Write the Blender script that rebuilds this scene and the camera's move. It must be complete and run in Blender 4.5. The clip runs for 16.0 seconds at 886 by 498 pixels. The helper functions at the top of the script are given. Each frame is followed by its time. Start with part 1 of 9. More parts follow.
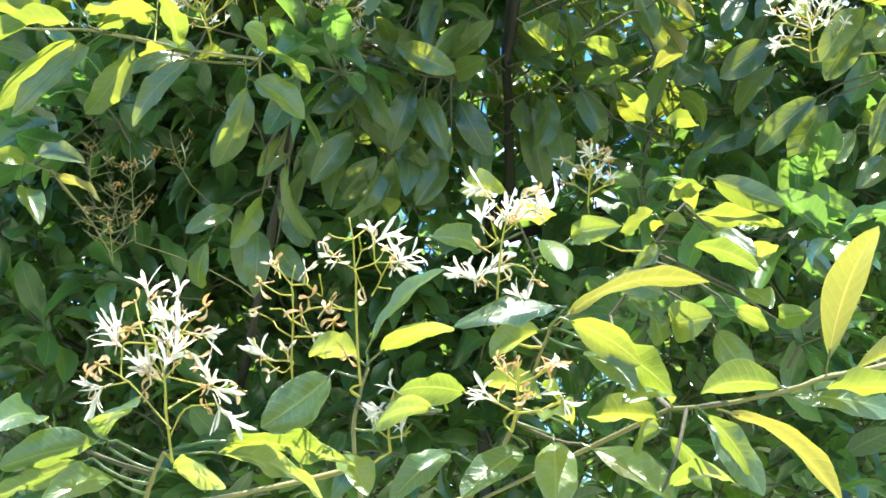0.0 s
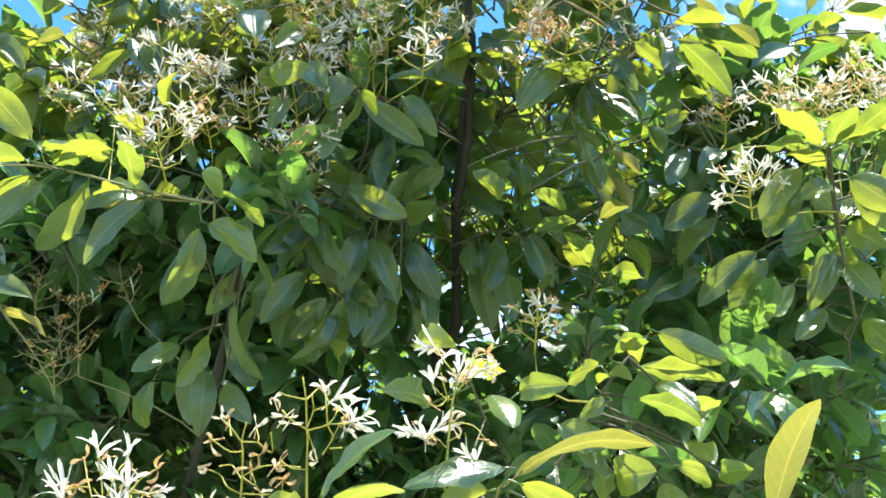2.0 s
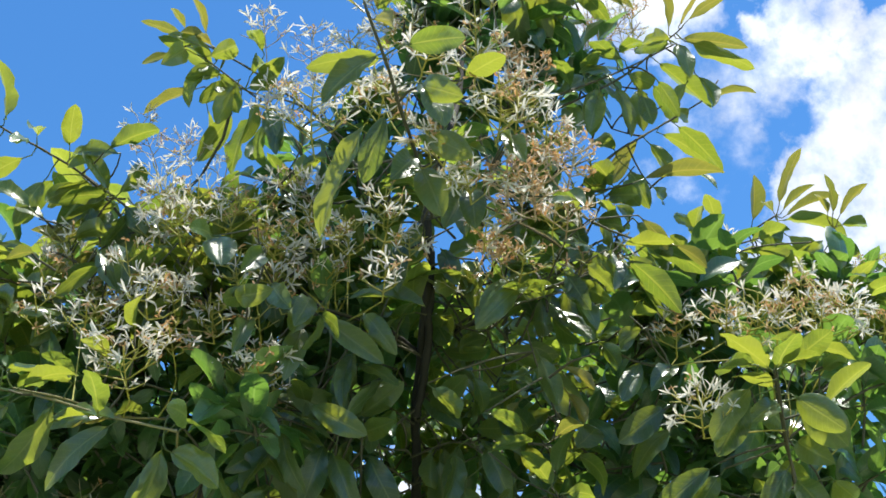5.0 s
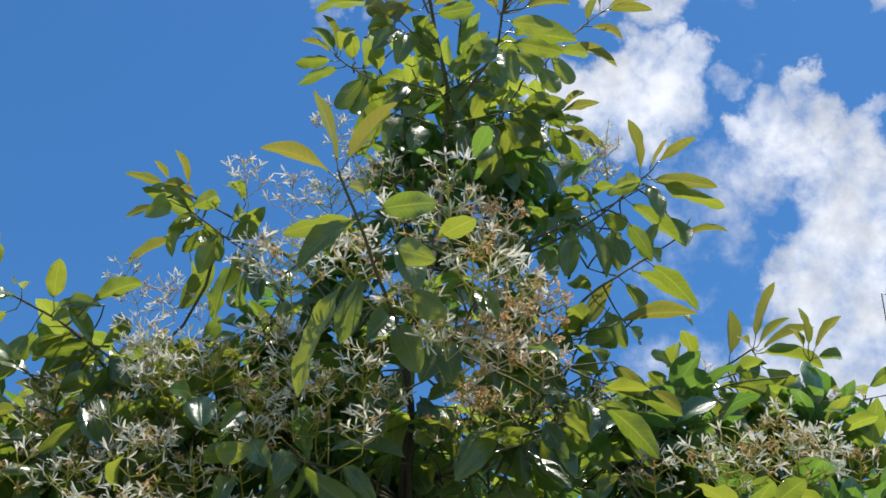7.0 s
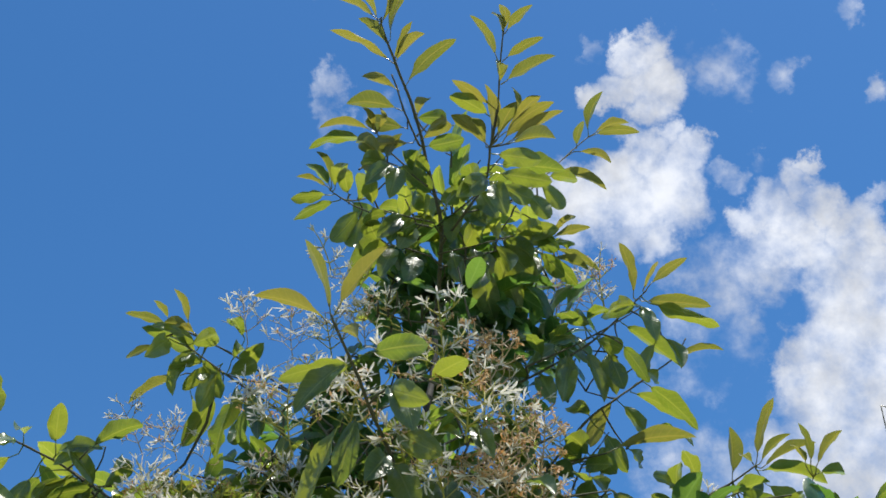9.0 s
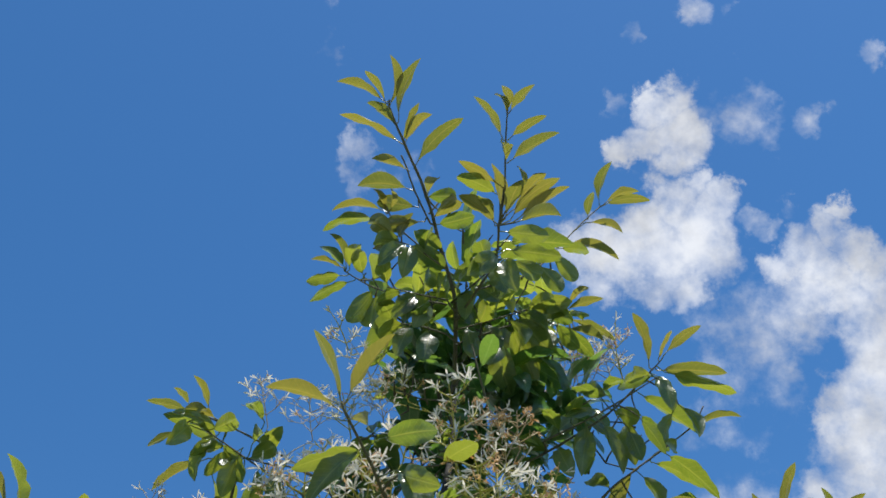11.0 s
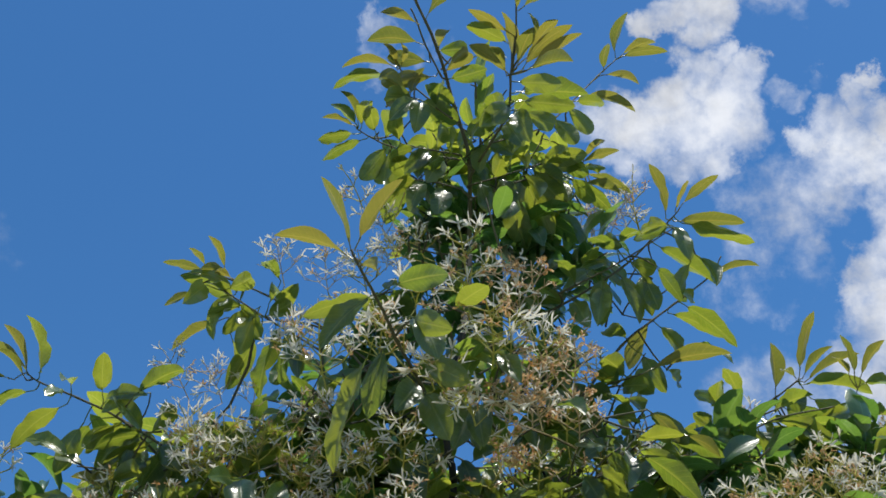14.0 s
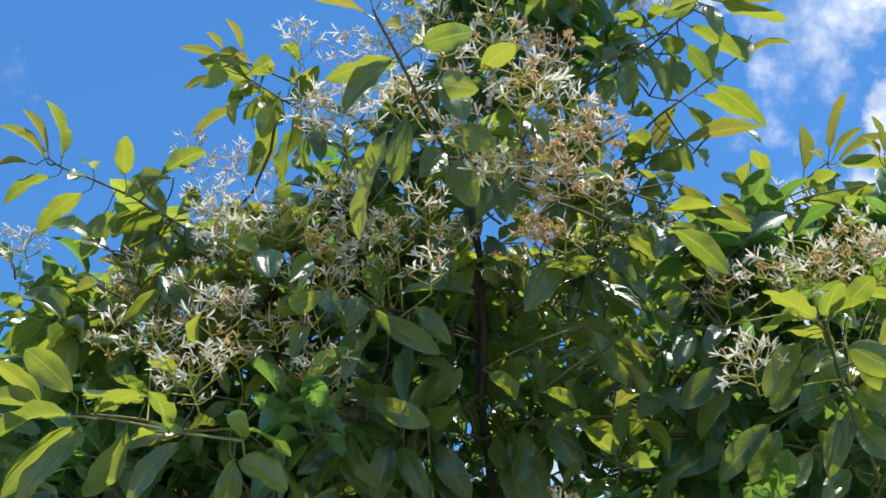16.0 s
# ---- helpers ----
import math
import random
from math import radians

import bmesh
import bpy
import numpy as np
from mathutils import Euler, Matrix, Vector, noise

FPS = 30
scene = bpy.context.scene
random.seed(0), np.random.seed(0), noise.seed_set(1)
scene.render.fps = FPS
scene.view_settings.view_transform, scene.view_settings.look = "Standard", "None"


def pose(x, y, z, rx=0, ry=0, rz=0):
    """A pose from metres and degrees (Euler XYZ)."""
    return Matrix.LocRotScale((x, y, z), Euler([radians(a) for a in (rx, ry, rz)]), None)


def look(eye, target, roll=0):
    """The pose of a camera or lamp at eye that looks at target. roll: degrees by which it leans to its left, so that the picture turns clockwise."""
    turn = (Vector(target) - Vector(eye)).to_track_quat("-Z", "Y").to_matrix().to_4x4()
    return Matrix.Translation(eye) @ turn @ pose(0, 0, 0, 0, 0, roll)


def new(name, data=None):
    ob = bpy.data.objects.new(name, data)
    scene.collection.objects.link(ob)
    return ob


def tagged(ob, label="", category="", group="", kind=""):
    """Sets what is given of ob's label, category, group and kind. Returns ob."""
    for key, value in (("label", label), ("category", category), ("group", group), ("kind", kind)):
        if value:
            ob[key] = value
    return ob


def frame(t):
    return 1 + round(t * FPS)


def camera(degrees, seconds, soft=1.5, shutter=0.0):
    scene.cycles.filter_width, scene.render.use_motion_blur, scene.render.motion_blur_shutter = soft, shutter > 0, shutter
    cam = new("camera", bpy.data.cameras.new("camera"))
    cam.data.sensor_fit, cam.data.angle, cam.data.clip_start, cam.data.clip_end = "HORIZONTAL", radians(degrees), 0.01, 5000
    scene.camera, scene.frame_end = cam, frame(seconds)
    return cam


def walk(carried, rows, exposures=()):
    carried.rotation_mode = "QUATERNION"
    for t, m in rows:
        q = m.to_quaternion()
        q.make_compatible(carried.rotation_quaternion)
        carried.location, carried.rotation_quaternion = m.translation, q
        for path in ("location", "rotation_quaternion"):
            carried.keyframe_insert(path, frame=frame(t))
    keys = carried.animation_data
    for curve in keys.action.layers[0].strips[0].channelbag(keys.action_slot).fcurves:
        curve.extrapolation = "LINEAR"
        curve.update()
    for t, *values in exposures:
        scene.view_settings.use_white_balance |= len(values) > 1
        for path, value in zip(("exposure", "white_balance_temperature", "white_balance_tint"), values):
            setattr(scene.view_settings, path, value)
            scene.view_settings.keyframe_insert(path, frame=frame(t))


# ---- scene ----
cam = camera(40.2, 16.0, soft=1.65)
METRES, EYE, TILT, LEAN, TURN = 0.5, 1.6, 20.0, 0.0, 0.0
ROWS = [
    (0.0, 0.0, 0.0, 0.0, 0.0, 0.0, 0.0),
    (0.5, -0.0086, -0.0118, 0.0291, -0.94, 2.01, -0.47),
    (1.0, -0.0307, -0.0243, 0.051, -1.81, 3.17, -0.92),
    (1.5, -0.0239, -0.0229, 0.0566, -2.35, 4.42, -1.16),
    (2.0, -0.0217, -0.0302, 0.0657, -2.89, 5.54, -1.31),
    (2.5, -0.0445, -0.0506, 0.0978, -3.49, 7.16, -1.33),
    (3.0, -0.0647, -0.076, 0.1238, -3.9, 8.66, -1.43),
    (3.5, -0.0464, -0.1002, 0.1637, -4.18, 10.17, -1.52),
    (4.0, -0.0455, -0.1068, 0.1732, -4.45, 10.98, -1.48),
    (6.5, -0.0015, -0.2113, 0.3041, -4.92, 16.68, -0.22),
    (7.0, 0.0001, -0.2311, 0.3213, -4.87, 17.85, 0.12),
    (7.5, -0.0074, -0.237, 0.3313, -4.75, 19.13, 0.67),
    (8.0, -0.0012, -0.2573, 0.3503, -4.6, 20.1, 0.87),
    (8.5, 0.0241, -0.2781, 0.365, -4.26, 21.37, 1.53),
    (9.0, 0.0318, -0.3101, 0.3864, -3.89, 22.75, 1.85),
    (9.5, 0.0381, -0.3125, 0.3832, -3.41, 23.11, 2.27),
    (10.0, 0.0612, -0.3487, 0.41, -2.75, 24.66, 2.66),
    (12.5, 0.1118, -0.394, 0.4253, -0.71, 25.92, 3.64),
    (13.0, 0.125, -0.3665, 0.411, -0.5, 24.62, 3.67),
    (13.5, 0.1362, -0.3371, 0.3903, -0.3, 22.08, 3.69),
    (14.0, 0.1282, -0.314, 0.3565, -0.1, 20.06, 3.9),
    (14.5, 0.1281, -0.2915, 0.3356, 0.19, 18.53, 3.95),
    (15.0, 0.1246, -0.2854, 0.316, 0.49, 17.11, 4.19),
    (15.5, 0.1187, -0.2606, 0.2774, 0.83, 15.19, 4.1),
    (16.0, 0.1037, -0.2221, 0.22, 0.95, 12.11, 4.2),
]
EXPOSURES = [(0.0, 2.15), (0.5, 2.07), (1.5, 1.95), (3.0, 1.57), (4.0, 1.25), (7.0, 0.38), (10.0, 0.28), (13.0, 0.02), (14.0, 0.18), (15.0, 0.38), (16.0, 0.78)]
walk(cam, [(t, pose(0, 0, EYE, TILT, LEAN, TURN) @ pose(METRES * x, METRES * y, METRES * z, 90 + pitch, roll, yaw)) for t, x, y, z, yaw, pitch, roll in ROWS], EXPOSURES)

# ---- daylight ----
SUN_ELEVATION, SUN_AZIMUTH = 77.0, 110.0      # degrees; azimuth from straight ahead towards the right
sun_way = Vector((math.sin(radians(SUN_AZIMUTH)) * math.cos(radians(SUN_ELEVATION)),
                  math.cos(radians(SUN_AZIMUTH)) * math.cos(radians(SUN_ELEVATION)), math.sin(radians(SUN_ELEVATION))))
sun = new("sun", bpy.data.lights.new("sun", "SUN"))
sun.data.energy, sun.data.angle, sun.data.color = 5.0, radians(0.53), (1.0, 0.95, 0.86)
sun.matrix_world = look(sun_way * 60, (0, 0, 0))

# cloud heaps: azimuth from straight ahead to the right, elevation, half width (degrees), thickness
CLOUDS = [
    (21.0, 50.0, 1.07, 1),
    (20.0, 50.7, 0.70, 1),
    (22.5, 50.3, 0.86, 1),
    (22.2, 48.7, 1.18, 1),
    (19.5, 48.7, 1.18, 1),
    (17.8, 48.2, 0.75, 1),
    (20.7, 47.9, 1.07, 1),
    (17.2, 50.5, 0.48, 0.4),
    (24.3, 48.8, 0.91, 0.62),
    (26.5, 48.4, 1.18, 0.66),
    (27.1, 47.3, 0.75, 0.5),
    (25.3, 47.7, 0.91, 0.5),
    (25.5, 49.6, 0.64, 0.4),
    (26.5, 50.8, 0.48, 0.4),
    (29.9, 47.1, 0.91, 0.55),
    (21.6, 46.1, 0.75, 1),
    (23.0, 45.3, 0.80, 1),
    (19.8, 45.4, 1.23, 1),
    (21.8, 44.4, 1.44, 1),
    (17.3, 44.7, 1.39, 1),
]
CLOUDS += [
    (15.5, 43.9, 1.44, 1),
    (14.0, 44.6, 1.07, 0.8),
    (18.4, 43.4, 1.66, 1),
    (20.8, 43.0, 1.44, 1),
    (18.9, 41.8, 1.12, 0.9),
    (16.9, 42.3, 1.23, 0.9),
    (14.1, 42.8, 1.07, 0.8),
    (12.6, 45.0, 1.12, 0.75),
    (24.6, 43.6, 0.64, 0.66),
    (26.3, 43.7, 0.48, 0.42),
    (29.4, 42.9, 0.53, 1),
    (28.3, 42.1, 1.02, 1),
    (26.1, 41.8, 1.12, 1),
    (24.7, 41.3, 0.91, 1),
    (26.9, 40.7, 1.28, 1),
    (29.1, 41.0, 0.96, 1),
    (27.7, 39.5, 1.28, 1),
    (25.8, 39.7, 1.18, 0.8),
    (30.0, 39.9, 0.96, 1),
    (31.2, 39.5, 1.07, 1),
]
CLOUDS += [
    (32.3, 40.4, 0.48, 0.8),
    (29.9, 38.3, 1.34, 1),
    (28.5, 38.2, 1.23, 0.9),
    (24.1, 39.6, 0.75, 0.5),
    (21.7, 39.6, 1.50, 0.52),
    (22.4, 37.9, 1.50, 0.52),
    (20.3, 38.5, 1.23, 0.46),
    (22.3, 36.5, 1.23, 0.5),
    (22.9, 35.3, 0.96, 0.46),
    (19.8, 40.2, 1.23, 0.5),
    (20.9, 36.2, 0.96, 0.38),
    (16.5, 34.5, 0.80, 0.42),
    (28.9, 35.9, 1.71, 1),
    (30.5, 37.1, 1.50, 1),
    (27.2, 35.3, 1.44, 1),
    (25.7, 34.4, 1.18, 1),
    (24.5, 33.6, 0.91, 1),
    (27.0, 33.3, 1.71, 1),
    (25.1, 32.3, 1.66, 1),
    (27.4, 31.1, 2.14, 1),
]
CLOUDS += [
    (25.2, 29.8, 2.14, 1),
    (23.1, 31.0, 1.23, 1),
    (-1.3, 50.3, 0.59, 0.6),
    (-1.2, 49.2, 0.70, 0.45),
    (2.4, 49.2, 0.91, 0.45),
    (35.5, 48.6, 0.64, 0.62),
    (34.8, 44.9, 0.53, 0.62),
    (-3.4, 57.2, 0.43, 0.42),
    (-3.1, 55.7, 0.43, 0.4),
    (-3.3, 55.0, 0.48, 0.36),
    (20.3, 53.7, 0.59, 0.5),
    (25.6, 53.7, 0.70, 0.6),
    (28.1, 53.3, 0.37, 0.42),
    (35.1, 48.7, 0.48, 0.5),
    (17.5, 50.6, 0.59, 0.42),
    (-25.0, 41.1, 1.50, 0.2),
    (-24.5, 38.6, 1.07, 0.2),
    (22.3, 39.8, 1.87, 0.62),
    (25.5, 39.8, 1.87, 0.72),
    (28.9, 38.4, 1.87, 0.95),
]
CLOUDS += [
    (29.1, 35.8, 2.14, 1),
    (27.2, 34.2, 1.87, 1),
    (28.5, 32.3, 2.41, 1),
    (25.1, 32.9, 1.60, 0.9),
    (22.8, 37.5, 1.07, 0.5),
    (20.6, 37.2, 1.60, 0.62),
    (19.8, 35.4, 1.60, 0.55),
    (17.6, 35.2, 1.23, 0.45),
    (25.8, 30.7, 2.14, 1),
    (27.9, 28.8, 2.94, 1),
    (23.4, 30.1, 1.60, 0.7),
]
# low banks behind the crown
CLOUDS += [
    (4.9, 20.6, 3.5, 0.9), (4.8, 22.3, 2.9, 0.9), (19.8, 27.7, 4.3, 0.7),
    (-15.5, 12.7, 5.3, 0.6), (13.8, 12.8, 5.3, 0.5),
    (-1.4, 50.6, 0.7, 0.75),
    (-1.7, 49.6, 0.75, 0.7),
    (-1.3, 48.6, 0.8, 0.7),
]


class Nodes:
    """Short words for building a node tree."""

    def __init__(self, tree):
        self.tree = tree
        tree.nodes.clear()

    def add(self, kind, inputs=(), operation="", data_type="", interpolation_type="", uv_map=""):
        n = self.tree.nodes.new(kind)
        if operation:
            n.operation = operation
        if data_type:
            n.data_type = data_type
        if interpolation_type:
            n.interpolation_type = interpolation_type
        if uv_map:
            n.uv_map = uv_map
        for key, value in dict(inputs).items():
            if isinstance(value, bpy.types.NodeSocket):
                self.tree.links.new(value, n.inputs[key])
            else:
                n.inputs[key].default_value = value
        return n

    def math(self, op, a, b=0.0, c=0.0):
        return self.add("ShaderNodeMath", {0: a, 1: b, 2: c}, operation=op).outputs[0]

    def ramp(self, value, low, high, to_low=0.0, to_high=1.0, smooth=True):
        return self.add("ShaderNodeMapRange", {"Value": value, "From Min": low, "From Max": high, "To Min": to_low, "To Max": to_high},
                        interpolation_type="SMOOTHSTEP" if smooth else "LINEAR").outputs[0]

    def noise(self, vector, scale, detail=4.0, rough=0.55):
        return self.add("ShaderNodeTexNoise", {"Vector": vector, "Scale": scale, "Detail": detail, "Roughness": rough}).outputs[0]

    def mix(self, factor, a, b):
        n = self.add("ShaderNodeMix", {0: factor, 6: a, 7: b}, data_type="RGBA")
        return n.outputs[2]


world = bpy.data.worlds.new("sky")
scene.world = world
world.use_nodes = True
w = Nodes(world.node_tree)
way = w.add("ShaderNodeTexCoord").outputs["Generated"]
air = w.add("ShaderNodeTexSky")
air.sky_type, air.sun_disc, air.sun_elevation, air.sun_rotation = "NISHITA", False, radians(SUN_ELEVATION), radians(SUN_AZIMUTH)
air.altitude, air.air_density, air.dust_density, air.ozone_density = 200.0, 1.0, 0.3, 3.0
sky = air.outputs[0]
blue = w.add("ShaderNodeHueSaturation", {"Saturation": 1.28, "Value": 1.0, "Color": sky}).outputs[0]
drift = w.add("ShaderNodeTexNoise", {"Vector": way, "Scale": 26.0, "Detail": 7.0, "Roughness": 0.62}).outputs["Color"]
drift = w.add("ShaderNodeVectorMath", {0: drift, 1: (0.5, 0.5, 0.5)}, operation="SUBTRACT").outputs[0]
drift = w.add("ShaderNodeVectorMath", {0: drift, 1: (0.062, 0.062, 0.062), 2: way}, operation="MULTIPLY_ADD").outputs[0]
near_way = w.add("ShaderNodeVectorMath", {0: drift}, operation="NORMALIZE").outputs[0]
heap = None
for azimuth, elevation, width, thick in CLOUDS:
    a, e = radians(azimuth), radians(elevation)
    centre = (math.sin(a) * math.cos(e), math.cos(a) * math.cos(e), math.sin(e))
    dot = w.add("ShaderNodeVectorMath", {0: near_way, 1: centre}, operation="DOT_PRODUCT").outputs["Value"]
    lump = w.ramp(dot, math.cos(radians(width * 1.6)), math.cos(radians(width * 0.1)), 0.0, thick)
    heap = lump if heap is None else w.math("MAXIMUM", heap, lump)
# the same fair-weather heaps go on over the rest of the sky, behind and beside the camera
rest = w.ramp(w.add("ShaderNodeVectorMath", {0: way, 1: (0.0, 0.82, 0.57)}, operation="DOT_PRODUCT").outputs["Value"], 0.5, 0.78, 1.0, 0.0)
field = w.ramp(w.noise(way, 2.6, 5.0, 0.55), 0.5, 0.64)
heap = w.math("MAXIMUM", heap, w.math("MULTIPLY", rest, field))
billow = w.noise(way, 20.0, 8.0, 0.6)
fine = w.noise(way, 55.0, 6.0, 0.6)
ragged = w.math("MULTIPLY_ADD", w.math("SUBTRACT", billow, 0.5), 1.7, heap)
ragged = w.math("MULTIPLY_ADD", w.math("SUBTRACT", fine, 0.5), 0.5, ragged)
cover = w.math("MULTIPLY", w.ramp(ragged, 0.26, 1.3), w.ramp(heap, 0.02, 0.35))
shade = w.ramp(w.noise(way, 17.0, 6.0, 0.6), 0.3, 0.68, 0.66, 1.0)
white = w.add("ShaderNodeVectorMath", {0: (6.3, 6.5, 6.9), 1: w.add("ShaderNodeCombineXYZ", {0: shade, 1: shade, 2: shade}).outputs[0]}, operation="MULTIPLY").outputs[0]
out = w.mix(w.math("MULTIPLY", cover, 0.95), blue, white)
back = w.add("ShaderNodeBackground", {"Color": out, "Strength": 0.125}).outputs[0]
w.add("ShaderNodeOutputWorld", {"Surface": back})


# ---- materials ----
def material(name):
    m = bpy.data.materials.new(name)
    m.use_nodes = True
    return m, Nodes(m.node_tree)


def leaf_material(name, dark, light, glow, gloss, share, per_island=False):
    """A leaf blade: waxy green skin over a blade that lets yellow-green light through, with paler veins."""
    m, n = material(name)
    uv = n.add("ShaderNodeUVMap", uv_map="blade").outputs[0]
    parts = n.add("ShaderNodeSeparateXYZ", {0: uv})
    across = n.math("ABSOLUTE", n.math("SUBTRACT", parts.outputs[0], 0.5))
    midrib = n.ramp(across, 0.016, 0.045, 1.0, 0.0)
    side = n.math("SINE", n.math("MULTIPLY", n.math("SUBTRACT", parts.outputs[1], n.math("MULTIPLY", across, 0.32)), 62.0))
    vein = n.math("MULTIPLY", n.ramp(side, 0.86, 1.0), 0.4)
    veins = n.math("MAXIMUM", midrib, vein)
    place = n.add("ShaderNodeTexCoord").outputs["Object"]
    blotch = n.noise(place, 45.0, 5.0, 0.65)
    grain = n.noise(place, 600.0, 2.0)
    if per_island:
        chance = n.add("ShaderNodeNewGeometry").outputs["Random Per Island"]
    else:
        chance = n.add("ShaderNodeObjectInfo").outputs["Random"]
    mottle = n.noise(place, 240.0, 4.0, 0.6)
    tone = n.math("MULTIPLY_ADD", n.math("SUBTRACT", blotch, 0.5), 0.7, chance)
    tone = n.math("MULTIPLY_ADD", n.math("SUBTRACT", mottle, 0.5), 0.7, tone)
    colour = n.mix(tone, dark, light)
    skin = n.mix(n.math("MULTIPLY", veins, 0.5), colour, (light[0] * 1.8, light[1] * 1.5, light[2] * 1.6, 1))
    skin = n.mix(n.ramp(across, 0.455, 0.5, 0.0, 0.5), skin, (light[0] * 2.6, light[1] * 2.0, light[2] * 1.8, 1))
    through_dark = (glow[0] * 0.62, glow[1] * 0.78, glow[2] * 0.8, 1)
    lit = n.mix(tone, through_dark, glow)
    lit = n.mix(n.math("MULTIPLY", veins, 0.6), lit, (glow[0] * 1.35, glow[1] * 1.25, glow[2] * 2.0, 1))
    height = n.math("MULTIPLY_ADD", grain, 0.2, n.math("MULTIPLY", veins, -0.3))
    height = n.math("MULTIPLY_ADD", side, -0.035, height)
    height = n.math("MULTIPLY_ADD", blotch, 1.2, height)
    bump = n.add("ShaderNodeBump", {"Height": height, "Strength": 0.4, "Distance": 0.002}).outputs[0]
    wax = n.add("ShaderNodeBsdfPrincipled", {"Base Color": skin, "Roughness": n.math("MULTIPLY_ADD", grain, 0.12, gloss), "IOR": 1.5, "Coat Weight": 0.6, "Coat Roughness": 0.19, "Normal": bump}).outputs[0]
    thin = n.add("ShaderNodeBsdfTranslucent", {"Color": lit, "Normal": bump}).outputs[0]
    n.add("ShaderNodeOutputMaterial", {"Surface": n.add("ShaderNodeMixShader", {0: share, 1: wax, 2: thin}).outputs[0]})
    return m


def petal_material(name, pale, deep, share):
    m, n = material(name)
    place = n.add("ShaderNodeTexCoord").outputs["Object"]
    colour = n.mix(n.ramp(n.noise(place, 160.0, 3.0), 0.35, 0.65), pale, deep)
    skin = n.add("ShaderNodeBsdfPrincipled", {"Base Color": colour, "Roughness": 0.6}).outputs[0]
    thin = n.add("ShaderNodeBsdfTranslucent", {"Color": colour}).outputs[0]
    n.add("ShaderNodeOutputMaterial", {"Surface": n.add("ShaderNodeMixShader", {0: share, 1: skin, 2: thin}).outputs[0]})
    return m


def bark_material(name, dark, light, scale):
    m, n = material(name)
    place = n.add("ShaderNodeTexCoord").outputs["Object"]
    coarse = n.noise(place, scale, 5.0, 0.65)
    fleck = n.noise(place, scale * 9, 3.0)
    colour = n.mix(n.math("MULTIPLY_ADD", fleck, 0.4, n.math("MULTIPLY", coarse, 0.8)), dark, light)
    bump = n.add("ShaderNodeBump", {"Height": n.math("ADD", coarse, n.math("MULTIPLY", fleck, 0.5)), "Strength": 0.6, "Distance": 0.002}).outputs[0]
    n.add("ShaderNodeOutputMaterial", {"Surface": n.add("ShaderNodeBsdfPrincipled", {"Base Color": colour, "Roughness": 0.8, "Normal": bump}).outputs[0]})
    return m


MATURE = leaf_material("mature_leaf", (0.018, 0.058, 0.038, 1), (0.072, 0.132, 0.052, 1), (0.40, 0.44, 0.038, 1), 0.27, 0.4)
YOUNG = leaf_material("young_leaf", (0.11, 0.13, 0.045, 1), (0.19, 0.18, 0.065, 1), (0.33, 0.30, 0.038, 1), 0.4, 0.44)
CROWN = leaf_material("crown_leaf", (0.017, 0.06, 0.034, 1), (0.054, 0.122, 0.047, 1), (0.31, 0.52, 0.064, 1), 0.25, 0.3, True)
# LIGHT is for young growth, and lightens clumps to look sunlit beside CROWN
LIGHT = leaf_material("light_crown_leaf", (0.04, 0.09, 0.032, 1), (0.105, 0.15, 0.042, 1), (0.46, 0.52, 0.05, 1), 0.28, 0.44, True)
BARK = bark_material("bark", (0.010, 0.010, 0.010, 1), (0.031, 0.030, 0.027, 1), 60.0)
TWIG = bark_material("twig_bark", (0.03, 0.032, 0.02, 1), (0.10, 0.095, 0.055, 1), 120.0)
GREENWOOD = bark_material("green_twig_bark", (0.10, 0.10, 0.04, 1), (0.26, 0.23, 0.10, 1), 120.0)
STALK = petal_material("green_stalk", (0.48, 0.46, 0.10, 1), (0.40, 0.38, 0.085, 1), 0.42)
SPENT = petal_material("spent_stalk", (0.26, 0.26, 0.13, 1), (0.34, 0.31, 0.18, 1), 0.3)
STRAW = petal_material("dry_stalk", (0.42, 0.32, 0.18, 1), (0.55, 0.46, 0.30, 1), 0.3)
PETAL = petal_material("white_petal", (0.74, 0.72, 0.66, 1), (0.64, 0.60, 0.50, 1), 0.45)
RUST = petal_material("wilted_petal", (0.5, 0.25, 0.08, 1), (0.62, 0.46, 0.27, 1), 0.35)
CREAM = petal_material("fading_petal", (0.64, 0.58, 0.47, 1), (0.56, 0.42, 0.26, 1), 0.4)


def ground_material():
    m, n = material("grass_ground")
    place = n.add("ShaderNodeTexCoord").outputs["Object"]
    patch = n.noise(place, 0.7, 5.0)
    blade = n.noise(place, 60.0, 4.0)
    colour = n.mix(n.math("MULTIPLY_ADD", blade, 0.5, n.math("MULTIPLY", patch, 0.6)), (0.14, 0.17, 0.075, 1), (0.32, 0.33, 0.18, 1))
    bump = n.add("ShaderNodeBump", {"Height": blade, "Strength": 0.8, "Distance": 0.03}).outputs[0]
    n.add("ShaderNodeOutputMaterial", {"Surface": n.add("ShaderNodeBsdfPrincipled", {"Base Color": colour, "Roughness": 0.9, "Normal": bump}).outputs[0]})
    return m


